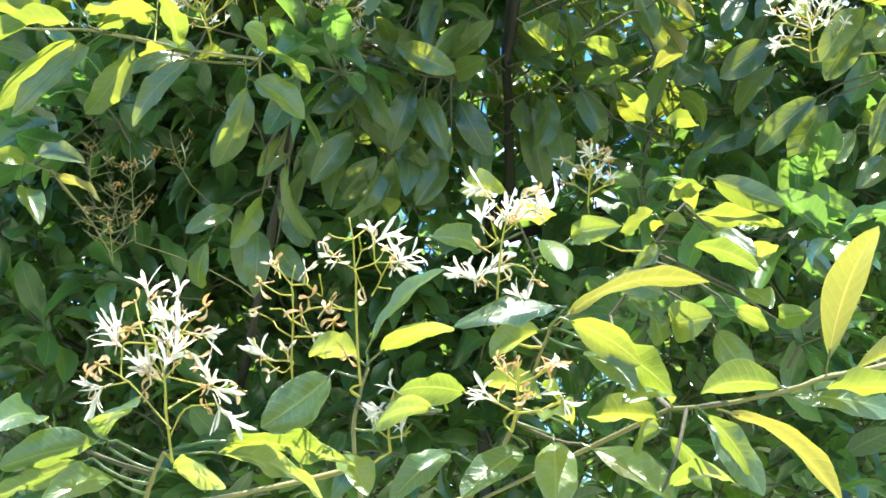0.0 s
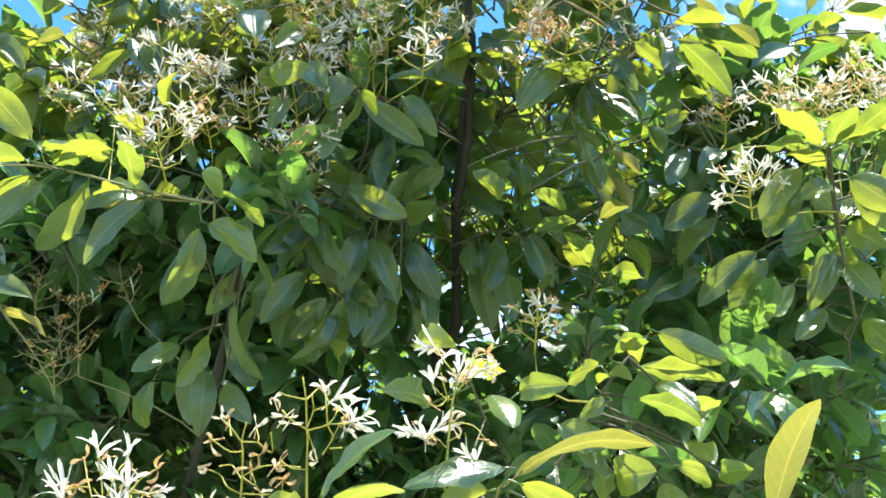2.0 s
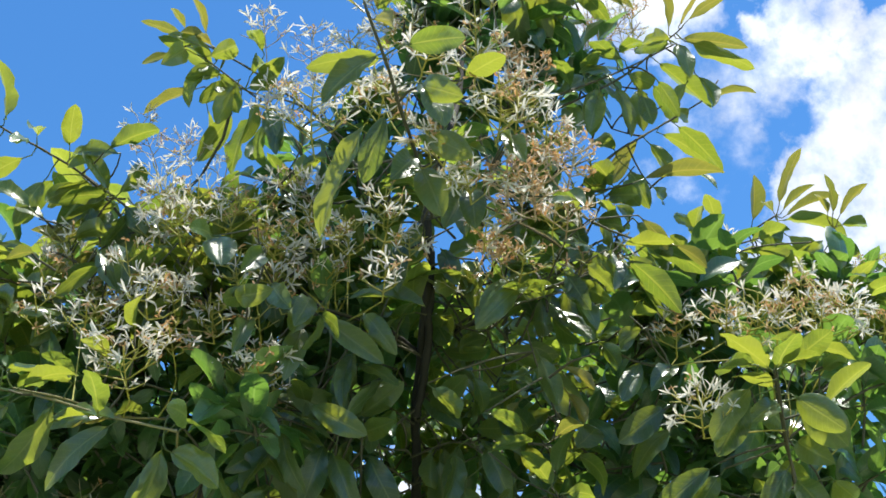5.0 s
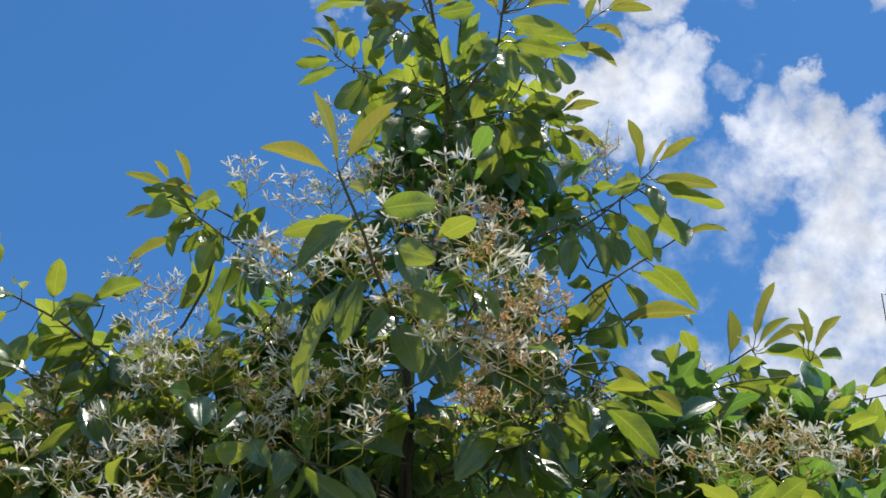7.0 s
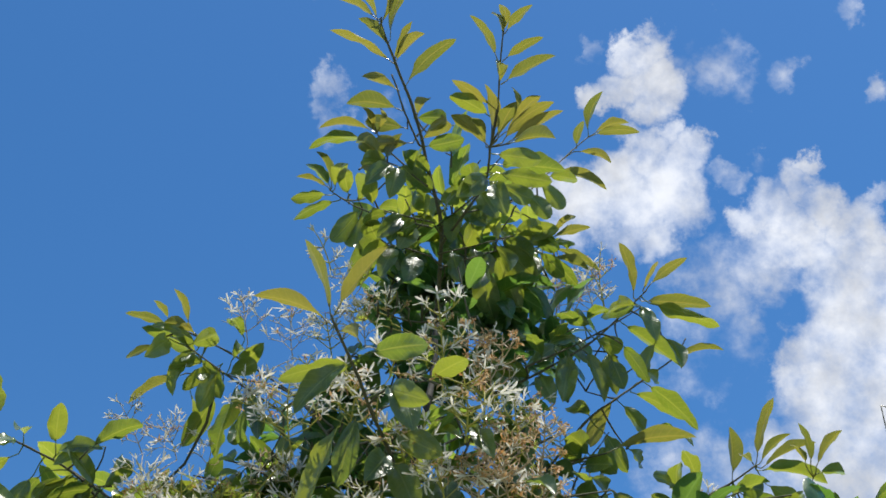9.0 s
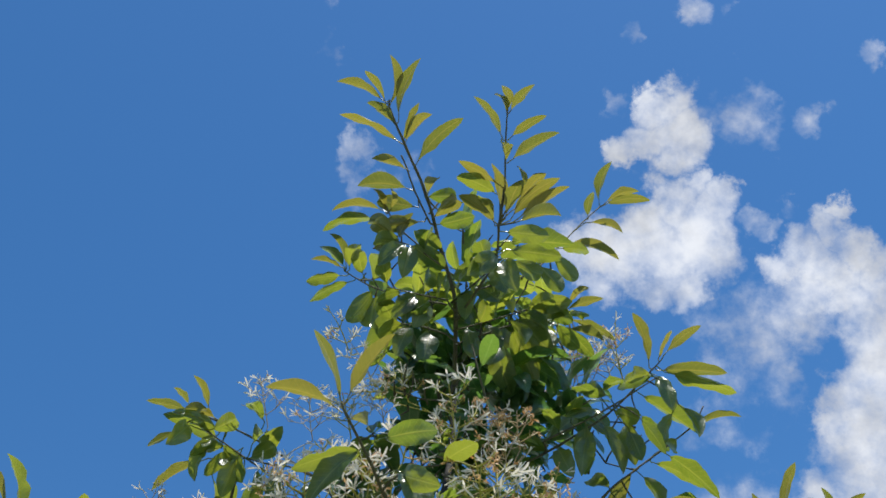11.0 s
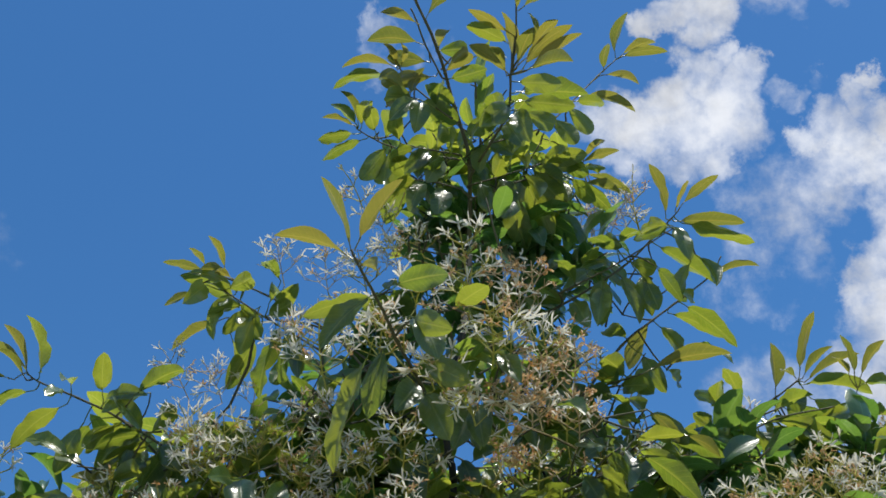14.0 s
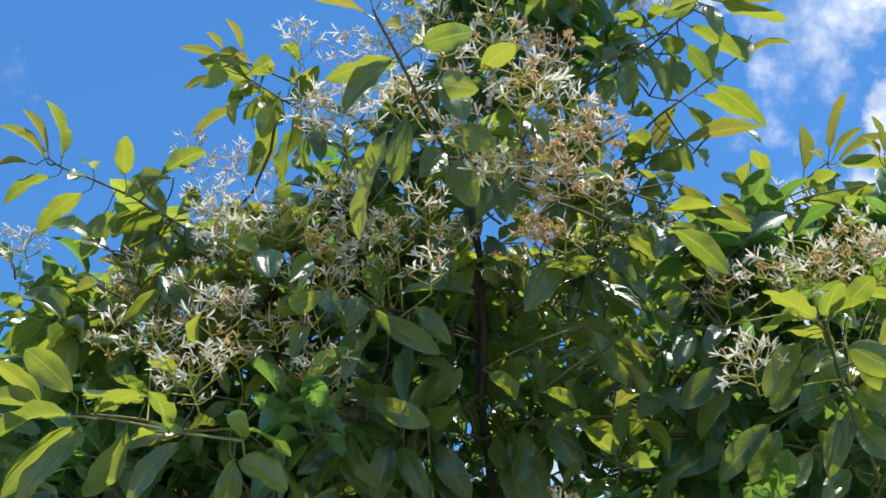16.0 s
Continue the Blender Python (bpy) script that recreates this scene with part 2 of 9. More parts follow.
# ---- ground ----
def build_ground():
    bm = bmesh.new()
    rings = [0.0, 2, 5, 12, 30, 90, 300, 1200, 4000]
    rows = []
    for r in rings[1:]:
        rows.append([bm.verts.new((r * math.cos(a * math.tau / 32), r * math.sin(a * math.tau / 32),
                                   0.0 if r < 3 else 0.05 * noise.noise((r * 0.3, a, 0)))) for a in range(32)])
    middle = bm.verts.new((0, 0, 0))
    for a in range(32):
        bm.faces.new((middle, rows[0][a], rows[0][(a + 1) % 32]))
        for low, high in zip(rows, rows[1:]):
            bm.faces.new((low[a], high[a], high[(a + 1) % 32], low[(a + 1) % 32]))
    mesh = bpy.data.meshes.new("ground")
    bm.to_mesh(mesh)
    bm.free()
    mesh.materials.append(ground_material())
    tagged(new("ground", mesh), "sunlit short green grass ground under the tree", "ground", kind="structure")


build_ground()

# ---- the tree ----
tree = tagged(new("flowering_tree"), "young broadleaf tree with glossy green leaves and white fringe flowers", "tree")
tree.location = (0.11, 1.78, 0.0)
rng = random.Random(7)


def unit(v):
    return v.normalized() if v.length > 1e-9 else Vector((0, 0, 1))


class Shape:
    """Vertices, faces and blade coordinates gathered for one mesh."""

    def __init__(self):
        self.verts, self.faces, self.uvs, self.slots = [], [], [], []

    def face(self, corners, uvs, slot=0):
        self.faces.append(corners)
        self.uvs.extend(uvs)
        self.slots.append(slot)

    def tube(self, points, radii, sides=6, slot=0):
        start = len(self.verts)
        side = None
        for i, p in enumerate(points):
            a = unit(points[min(i + 1, len(points) - 1)] - points[max(i - 1, 0)])
            side = unit(a.orthogonal() if side is None else side - a * side.dot(a))
            other = a.cross(side)
            for k in range(sides):
                t = math.tau * k / sides
                self.verts.append(p + (side * math.cos(t) + other * math.sin(t)) * radii[i])
        for i in range(len(points) - 1):
            for k in range(sides):
                a, b = start + i * sides + k, start + i * sides + (k + 1) % sides
                self.face((a, b, b + sides, a + sides), [(0.3, 0.5)] * 4, slot)
        end = len(self.verts) - sides
        self.face(tuple(range(end, end + sides)), [(0.3, 0.5)] * sides, slot)

    def blade(self, base, tip, upper, width, r, rows=9, cols=4, slot=0, slim=False, writhe=0.38, limp=0.16):
        """A leaf from its stalk's foot to its tip: folded along the midrib, arched along its length, with a wavy rim."""
        axis = tip - base
        length = axis.length
        axis = unit(axis)
        upper = unit(upper - axis * upper.dot(axis))
        side = upper.cross(axis)
        stalk = r.uniform(0.08, 0.13)
        arch, fold = r.uniform(0.02, 0.15), (r.uniform(0.3, 0.85) if slim else r.uniform(0.15, 0.65))
        swing, phase = r.uniform(-0.13, 0.13) * writhe, r.uniform(0, 6)
        wave, beat = (r.uniform(0.01, 0.028), r.uniform(6, 11)) if slim else (r.uniform(0.012, 0.042), r.uniform(7, 13))
        full = r.uniform(0.45, 0.54) if not slim else r.uniform(0.5, 0.58)
        curl, twist, point = r.uniform(-0.8, 0.3), r.gauss(0, writhe), r.uniform(0.48, 0.72)
        droop, notch = r.uniform(-0.02, limp), r.uniform(0, 20)

        def spine(s):
            sag = droop * length * max(0.0, s - 0.45) ** 2 * 2.4
            return base + axis * (length * s) + upper * (length * arch * 4 * s * (1 - s) - sag) + side * (length * swing * 4 * s * (1 - s))

        self.tube([spine(s) for s in (0.0, stalk * 0.6, stalk + 0.05)], [0.0011, 0.0009, 0.0008], 4, slot)
        start = len(self.verts)
        for i in range(rows + 1):
            v = i / rows
            s = stalk + (1 - stalk) * v
            lump = v ** (math.log(0.5) / math.log(full))
            half = width / 2 * max(0.0, math.sin(math.pi * min(lump, 1.0))) ** ((0.86 if v < full else 0.7) if slim else (0.68 if v < full else point))
            if i == rows:
                half = 0.0004
            p = spine(s)
            turn = twist * (v - 0.35)
            wide, high = side * math.cos(turn) + upper * math.sin(turn), upper * math.cos(turn) - side * math.sin(turn)
            for j in range(cols + 1):
                u = j / cols * 2 - 1
                rim = half * (1.0 + (0.03 if slim else 0.06) * noise.noise((v * 4.0 + notch, u * 0.8, notch)))
                rise = abs(u) * fold + curl * u * u * abs(u) * 0.6
                ripple = wave * length * (math.sin(v * beat + phase + u * 1.5) + 0.5 * math.sin(v * beat * 2.1 + phase * 2 - u * 2.0)) * abs(u) ** 1.5 * min(1.0, 3.0 * (1 - v))
                self.verts.append(p + wide * (u * rim * (1 - 0.25 * fold * abs(u))) + high * (half * rise + ripple))
        for i in range(rows):
            for j in range(cols):
                a = start + i * (cols + 1) + j
                u0, u1, v0, v1 = j / cols, (j + 1) / cols, i / rows, (i + 1) / rows
                self.face((a, a + 1, a + cols + 2, a + cols + 1), [(u0, v0), (u1, v0), (u1, v1), (u0, v1)], slot)

    def mesh(self, name, *materials):
        mesh = bpy.data.meshes.new(name)
        mesh.from_pydata([tuple(v) for v in self.verts], [], self.faces)
        layer = mesh.uv_layers.new(name="blade")
        layer.data.foreach_set("uv", [c for uv in self.uvs for c in uv])
        for m in materials:
            mesh.materials.append(m)
        mesh.polygons.foreach_set("material_index", self.slots)
        mesh.polygons.foreach_set("use_smooth", [True] * len(self.faces))
        mesh.update()
        return mesh


def part(name, mesh, parent, label="", place=None):
    ob = new(name, mesh)
    ob.parent = parent
    if place is not None:
        ob.location = place
    return tagged(ob, label)


def curve_through(points, steps=6):
    """A smooth line through the points."""
    pts = [Vector(p) for p in points]
    ends = [pts[0] * 2 - pts[1], *pts, pts[-1] * 2 - pts[-2]]
    line = []
    for a, b, c, d in zip(ends, ends[1:], ends[2:], ends[3:]):
        for k in range(steps):
            t = k / steps
            line.append(0.5 * (2 * b + (c - a) * t + (2 * a - 5 * b + 4 * c - d) * t * t + (3 * b - a - 3 * c + d) * t ** 3))
    return line + [pts[-1]]


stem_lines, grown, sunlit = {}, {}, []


def nearest(point, lines):
    """The place on the stems that lies nearest to a point."""
    return min((p for line in lines for p in line), key=lambda p: (p - point).length_squared)


def join(shape, start, end, thick, slot):
    """A slender stalk or side twig from a stem to what it carries, slightly bowed."""
    gap = (end - start).length
    bow = Vector((rng.uniform(-1, 1), rng.uniform(-1, 1), rng.uniform(-0.6, 0.2))) * gap * 0.14
    line = [start.lerp(end, t) + bow * 4 * t * (1 - t) for t in (0, 0.25, 0.5, 0.75, 1)]
    shape.tube(line, [thick * (1.25 - 0.5 * t) for t in (0, 0.25, 0.5, 0.75, 1)], 5, slot)


def stem(name, points, thick, thin, skin=None):
    """A woody stem through the points, with swollen nodes."""
    line = curve_through(points)
    count = len(line) - 1
    radii = [(thick + (thin - thick) * i / count) * (1.0 + (0.22 if i % 6 == 0 else 0.0) + rng.uniform(-0.06, 0.06)) for i in range(count + 1)]
    shape = Shape()
    shape.tube([p + Vector((rng.uniform(-1, 1), rng.uniform(-1, 1), 0)) * thin * 0.3 for p in line], radii, 8)
    if stem_lines and skin is not BARK:
        root = nearest(line[0], stem_lines.values())
        if 0.005 < (root - line[0]).length < 0.4:
            join(shape, root, line[0], thick * 1.05, 0)
    ob = part(name, shape.mesh(name, skin or TWIG), tree, "dark rough bark" if skin is BARK else "")
    stem_lines[ob.name] = line
    return ob


def leaf(twig, base, tip, width, roll, skin=None):
    """One leaf on a twig: its foot, its tip, its width and how far it is rolled about its axis from lying flat."""
    base, tip = Vector(base), Vector(tip)
    axis = unit(tip - base)
    flat = unit(Vector((0, 0, 1)) - axis * axis.z)
    upper = Matrix.Rotation(radians(roll), 3, axis) @ flat
    # leaves picked to get sun: gaps are cut in the crown above them
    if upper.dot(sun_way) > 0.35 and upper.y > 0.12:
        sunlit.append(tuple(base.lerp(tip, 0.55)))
    shape = Shape()
    foot = nearest(base, [stem_lines[twig.name]]) - base
    if 0.004 < foot.length < 0.2:
        join(shape, foot, Vector(), 0.0011 if foot.length < 0.05 else 0.0015, 0 if foot.length < 0.05 else 1)
    shape.blade(Vector(), tip - base, upper, width * (0.84 if skin else 0.88), rng, 14, 6, slim=skin is not None, writhe=0.22, limp=0.05)
    part("leaf", shape.mesh("leaf", skin or MATURE, TWIG), twig, "young yellow-green leaf" if skin else "", base)


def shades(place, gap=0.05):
    """Whether a blade here would shade a sunlit spot; such blades are left out."""
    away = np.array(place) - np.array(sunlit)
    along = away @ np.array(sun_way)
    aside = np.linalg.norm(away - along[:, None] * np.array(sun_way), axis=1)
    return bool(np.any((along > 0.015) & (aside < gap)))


def clump(centre, radius, count, skin=None):
    """A thicket of leafy twigs in the crown."""
    centre = Vector(centre)
    shape = Shape()
    root = nearest(centre, [*stem_lines.values(), *grown.values()])
    join(shape, root, centre, 0.0015, 1)
    grown[len(grown)] = [centre]
    left = round(count * 1.55)
    while left > 0:
        outward = unit(Vector((centre.x, centre.y - 0.25, 0.0))) * 0.9
        way = unit(outward + Vector((rng.gauss(0, 0.8), rng.gauss(0, 0.8), rng.gauss(0.3, 0.6))))
        foot = centre + Vector((rng.gauss(0, 1), rng.gauss(0, 1), rng.gauss(0, 1))) * radius * 0.5
        length = radius * rng.uniform(0.6, 1.2)
        bend = Vector((rng.uniform(-1, 1), rng.uniform(-1, 1), rng.uniform(-0.3, 0.8))) * length * 0.15
        line = [foot - way * length * 0.5, foot + bend, foot + way * length * 0.5]
        shape.tube(line, [0.0022, 0.0018, 0.0012], 5, 1)
        side = unit(way.orthogonal())
        pairs = min(rng.randint(2, 3), (left + 1) // 2)
        for k in range(pairs):
            side = unit(Matrix.Rotation(radians(90 + rng.uniform(-25, 25)), 3, way) @ side)
            spot = line[0].lerp(line[2], (k + 1) / pairs)
            for sign in (1, -1):
                out = unit(way * rng.uniform(0.4, 1.1) + side * sign + Vector((0, 0, rng.uniform(-0.7, 0.15))))
                size = rng.triangular(0.045, 0.118, 0.088)
                left -= 1
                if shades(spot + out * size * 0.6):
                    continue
                lean = Vector((rng.gauss(0, 0.5), rng.gauss(0, 0.5) - 0.1, 0.9)) + way * 0.35
                shape.blade(spot, spot + out * size, lean, size * rng.uniform(0.34, 0.5), rng, 8, 4, 0)
    ob = part("foliage", shape.mesh("foliage", skin or CROWN, TWIG), tree, "dense glossy dark green foliage")
    tagged(ob, kind="stuff")


# ---- flowers ----
# states of a flower head: share of wilted flowers, share of bare stalk ends, skin of the stalks
FRESH, MIXED, TANGLE, FADING = (0.22, 0.26, STALK), (0.34, 0.4, STALK), (0.36, 0.6, STALK), (0.5, 0.55, STALK)
WILTED, DRY, BARE = (0.84, 0.28, STRAW), (0.2, 0.5, STRAW), (0.93, 0.85, SPENT)


def flower_shape(r, wilted):
    """Four narrow strap petals, spread when fresh and crumpled when wilted."""
    shape = Shape()
    turn = r.uniform(0, 6)
    shape.tube([Vector((0, 0, -0.009)), Vector((0, 0, -0.002)), Vector((0, 0, 0.002))], [0.0005, 0.0006, 0.0011], 5)
    for k in range(4 if not wilted else r.randint(2, 4)):
        a = turn + k * math.tau / 4 + r.uniform(-0.5, 0.5)
        out = Vector((math.cos(a), math.sin(a), 0))
        side = Vector((-math.sin(a), math.cos(a), 0))
        length = r.uniform(0.014, 0.025) * (0.6 if wilted else 1.0)
        lift, bend = r.uniform(0.8, 1.5), r.uniform(-1.3, 0.4)
        if wilted:
            lift, bend = r.uniform(-0.5, 1.2), r.uniform(-4.2, 3.0)
        wide = r.uniform(0.0011, 0.0019)
        p, angle, start, rows, spin = Vector((0, 0, 0.001)), lift, len(shape.verts), 5, r.uniform(-1.2, 1.2)
        for i in range(rows + 1):
            v = i / rows
            half = wide * (0.5, 0.7, 0.9, 1.05, 1.0, 0.3)[i]
            up = Vector((0, 0, 1)) * math.cos(angle) - out * math.sin(angle)
            writhe = v * (2.2 if wilted else spin)
            twist = side * math.cos(writhe) + up * math.sin(writhe)
            for u in (-1, 0, 1):
                shape.verts.append(p + twist * (u * half) + up * (half * 0.5 * abs(u)))
            p = p + (out * math.cos(angle) + Vector((0, 0, 1)) * math.sin(angle)) * (length / rows)
            angle += bend / rows
        for i in range(rows):
            for j in range(2):
                q = start + i * 3 + j
                shape.face((q, q + 1, q + 4, q + 3), [(0.3, 0.5)] * 4)
    return shape


fresh_shapes = [flower_shape(rng, False) for _ in range(8)]
wilted_shapes = [flower_shape(rng, True) for _ in range(6)]
fresh_meshes = [s.mesh("flower", PETAL) for s in fresh_shapes]
wilted_meshes = [s.mesh("wilted_flower", RUST) for s in wilted_shapes]
flowers_made = 0


def panicle(foot, top, spread, state, plenty):
    """A loose flower head: an axis with paired side stalks that fork, each end carrying a strap-petalled flower."""
    global flowers_made
    foot, top = Vector(foot), Vector(top)
    axis = top - foot
    length = axis.length
    way = unit(axis)
    stalks, white, brown = Shape(), Shape(), Shape()
    wilt, bare, skin = state
    # gaps are cut above these heads too, to let the sun in
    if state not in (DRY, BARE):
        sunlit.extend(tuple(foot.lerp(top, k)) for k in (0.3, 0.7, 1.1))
    slim = 0.7 if state in (DRY, BARE) else 1.0
    bow = Vector((rng.uniform(-1, 1), rng.uniform(-1, 1), 0)) * length * 0.06
    line = [foot + axis * s + bow * 4 * s * (1 - s) for s in (0, 0.25, 0.5, 0.75, 1.0)]
    stalks.tube(line, [r * slim for r in (0.0013, 0.0012, 0.0011, 0.001, 0.0008)], 5)
    ends = [(line[-1], way)]
    root = nearest(foot - way * 0.02, stem_lines.values())
    if (root - foot).length < 0.3:
        join(stalks, root, foot, 0.001, 0)
    tiers = max(2, round(4 * plenty))
    side = unit(way.orthogonal())
    for k in range(tiers):
        s = 0.22 + 0.7 * (k + rng.uniform(-0.25, 0.25)) / tiers
        spot = foot + axis * s + bow * 4 * s * (1 - s)
        side = unit(Matrix.Rotation(radians(90 + rng.uniform(-30, 30)), 3, way) @ side)
        for sign in (1, -1):
            reach = spread * (1.15 - 0.55 * s) * rng.uniform(0.7, 1.1)
            out = unit(side * sign + way * rng.uniform(0.3, 0.75))
            mid = spot + out * reach * 0.55
            end = mid + unit(out + way * 0.5) * reach * 0.35
            stalks.tube([spot, mid, end], [0.0011 * slim, 0.001 * slim, 0.0008 * slim], 4)
            ends.append((end, unit(end - mid)))
            for fork in (1, -1):
                cross = unit(out.cross(way) * fork + out * 0.6 + way * 0.3 + Vector((rng.uniform(-0.4, 0.4), rng.uniform(-0.4, 0.4), rng.uniform(-0.4, 0.4))))
                far = mid + cross * reach * rng.uniform(0.35, 0.55)
                stalks.tube([mid, far], [0.0009 * slim, 0.0007 * slim], 4)
                ends.append((far, cross))
                if rng.random() < 0.55:
                    more = unit(cross + Vector((rng.uniform(-1, 1), rng.uniform(-1, 1), rng.uniform(-0.5, 1))))
                    start = mid.lerp(far, 0.6)
                    far = start + more * reach * 0.28
                    stalks.tube([start, far], [0.0008 * slim, 0.0006 * slim], 4)
                    ends.append((far, more))
    head = part("panicle", stalks.mesh("panicle", skin, TWIG), tree, "loose head of strap-petalled flowers")
    singly = flowers_made < 290
    for end, out in ends:
        if rng.random() < bare:
            continue
        faded = rng.random() < wilt
        out = unit(out + Vector((rng.gauss(0, 0.5), rng.gauss(0, 0.5), rng.gauss(0.1, 0.5))))
        turn = out.to_track_quat("Z", "Y").to_matrix().to_4x4()
        m = Matrix.Translation(end) @ turn @ Matrix.Rotation(rng.uniform(0, 6), 4, "Z") @ Matrix.Scale(rng.uniform(0.66, 1.02), 4)
        which = rng.randrange(6)
        if singly:
            ob = part("wilted_flower" if faded else "flower", wilted_meshes[which] if faded else fresh_meshes[which], head,
                      "withered brown flower" if faded else "white strap-petalled flower")
            ob.matrix_basis = m
            flowers_made += 1
        else:
            shape, source = (brown, wilted_shapes[which]) if faded else (white, fresh_shapes[which])
            start = len(shape.verts)
            shape.verts.extend(m @ v for v in source.verts)
            for f in source.faces:
                shape.face(tuple(start + i for i in f), [(0.3, 0.5)] * len(f))
    for shape, name, skin, label in ((white, "blossom", PETAL, "white strap petals"), (brown, "withered_blossom", RUST, "withered brown petals")):
        if shape.verts:
            tagged(part(name, shape.mesh(name, skin), head, label), kind="stuff")


OPEN, LIMP, WITHERED = "white strap-petalled flower", "drooping cream flower with curled petals", "withered brown flower"
limp_shapes = [flower_shape(rng, True) for _ in range(4)]
limp_meshes = [s.mesh("flower", CREAM) for s in limp_shapes]


def stalk(points, thick, thin, knob=True):
    """A smooth flower stalk through the points, thicker at its nodes, with a small cup at its end."""
    shape = Shape()
    line = curve_through(points, 3)
    count = len(line) - 1
    shape.tube(line, [(thick + (thin - thick) * k / count) * (1.18 if k % 3 == 0 else 1.0) for k in range(count + 1)], 6)
    if knob:
        shape.tube([line[-1], line[-1] + unit(line[-1] - line[-2]) * 0.004], [0.0009, 0.0008], 6)
    return shape


def near_panicle(axis):
    """The axis of a large flower head close by, joined to the nearest stem."""
    shape = stalk(axis, 0.001, 0.0006, False)
    foot = Vector(axis[0])
    join(shape, nearest(foot, stem_lines.values()), foot, 0.0011, 0)
    return part("panicle", shape.mesh("panicle", STALK, TWIG), tree, "loose flower head on smooth yellow-green stalks")


def side_stalk(head, points):
    part("side_stalk", stalk(points, 0.00062, 0.00048).mesh("side_stalk", STALK), head)


def bloom(head, place, way, state):
    """One flower of a near head, often with a spent one beside it."""
    global flowers_made
    place = Vector(place)
    turn = Vector(way).to_track_quat("Z", "Y").to_matrix().to_4x4()
    mesh = rng.choice(fresh_meshes if state is OPEN else limp_meshes if state is LIMP else wilted_meshes)
    ob = part("wilted_flower" if state is WITHERED else "flower", mesh, head, state)
    ob.matrix_basis = Matrix.Translation(place) @ turn @ Matrix.Rotation(rng.uniform(0, 6), 4, "Z") @ Matrix.Scale(rng.uniform(0.8, 1.1), 4)
    flowers_made += 1
    for _ in range(rng.choice((1, 1, 2, 2)) if state is OPEN else 0):
        tilt = Matrix.Rotation(rng.uniform(0.4, 1.0), 4, Vector((rng.uniform(-1, 1), rng.uniform(-1, 1), 0.1)).normalized())
        twin = part("flower", rng.choice(fresh_meshes + limp_meshes), head, OPEN)
        twin.matrix_basis = Matrix.Translation(place) @ turn @ tilt @ Matrix.Translation((0, 0, rng.uniform(0.004, 0.009))) @ Matrix.Scale(rng.uniform(0.75, 1.0), 4)
        flowers_made += 1
    if state is OPEN and rng.random() < 0.6:
        spent = part("wilted_flower", rng.choice(wilted_meshes + limp_meshes), head, WITHERED)
        aside = Vector((rng.uniform(-1, 1), rng.uniform(-1, 1), rng.uniform(-0.8, 0.4))) * 0.008
        spent.matrix_basis = Matrix.Translation(place + aside) @ turn @ Matrix.Rotation(rng.uniform(0, 6), 4, "X") @ Matrix.Scale(rng.uniform(0.6, 0.9), 4)
        flowers_made += 1


# trunk and limbs
stem("trunk", [(0.000, 0.000, 0.000), (0.030, 0.020, 0.600), (-0.020, 0.010, 1.300), (-0.054, 0.067, 2.161), (-0.049, -0.010, 2.267), (-0.011, -0.094, 2.316), (-0.019, -0.271, 2.443), (-0.013, -0.416, 2.571)], 0.014, 0.0055, BARK)
stem("limb", [(-0.021, -0.290, 2.421), (-0.011, -0.350, 2.481), (-0.008, -0.413, 2.584), (-0.017, -0.454, 2.653)], 0.0065, 0.005, BARK)
stem("limb", [(-0.460, 0.164, 1.960), (-0.395, -0.080, 2.046), (-0.333, -0.310, 2.151), (-0.304, -0.396, 2.241), (-0.295, -0.428, 2.272)], 0.0065, 0.0045, BARK)
stem("limb", [(-0.004, 0.046, 2.285), (0.162, 0.077, 2.346), (0.221, 0.113, 2.392), (0.396, 0.139, 2.466), (0.528, 0.158, 2.563)], 0.009, 0.004, BARK)
stem("limb", [(-0.022, -0.317, 2.511), (-0.073, -0.365, 2.522), (-0.153, -0.387, 2.533)], 0.004, 0.002, BARK)
stem("limb", [(-0.022, -0.313, 2.504), (0.016, -0.348, 2.522), (0.077, -0.380, 2.533)], 0.004, 0.002, BARK)
stem("limb", [(-0.369, 0.347, 1.895), (-0.592, 0.231, 2.068), (-0.824, 0.083, 2.182)], 0.006, 0.004, BARK)

stem("limb", [(-0.017, -0.454, 2.653), (0.010, -0.430, 2.790), (0.040, -0.385, 2.940), (0.054, -0.371, 3.085)], 0.0056, 0.0052, BARK)

# leafy shoots
twig = stem("leader", [(0.054, -0.371, 3.081), (0.063, -0.454, 3.206), (0.044, -0.503, 3.286), (0.022, -0.560, 3.375), (-0.014, -0.620, 3.452), (-0.038, -0.664, 3.499), (-0.040, -0.678, 3.514)], 0.0042, 0.0015)
leaf(twig, (-0.019, -0.621, 3.454), (-0.133, -0.657, 3.500), 0.045, -20, YOUNG)
leaf(twig, (-0.016, -0.621, 3.454), (0.036, -0.680, 3.464), 0.037, 6, YOUNG)
leaf(twig, (-0.018, -0.623, 3.456), (0.013, -0.690, 3.488), 0.028, 32, YOUNG)
leaf(twig, (-0.026, -0.642, 3.476), (-0.081, -0.695, 3.486), 0.032, -6, YOUNG)
leaf(twig, (-0.049, -0.676, 3.512), (-0.134, -0.701, 3.545), 0.033, -4, YOUNG)
leaf(twig, (-0.047, -0.673, 3.509), (-0.083, -0.736, 3.525), 0.026, -27, YOUNG)
leaf(twig, (-0.041, -0.667, 3.503), (-0.033, -0.736, 3.572), 0.034, -53, YOUNG)
leaf(twig, (-0.024, -0.650, 3.484), (0.021, -0.733, 3.563), 0.043, 30, YOUNG)
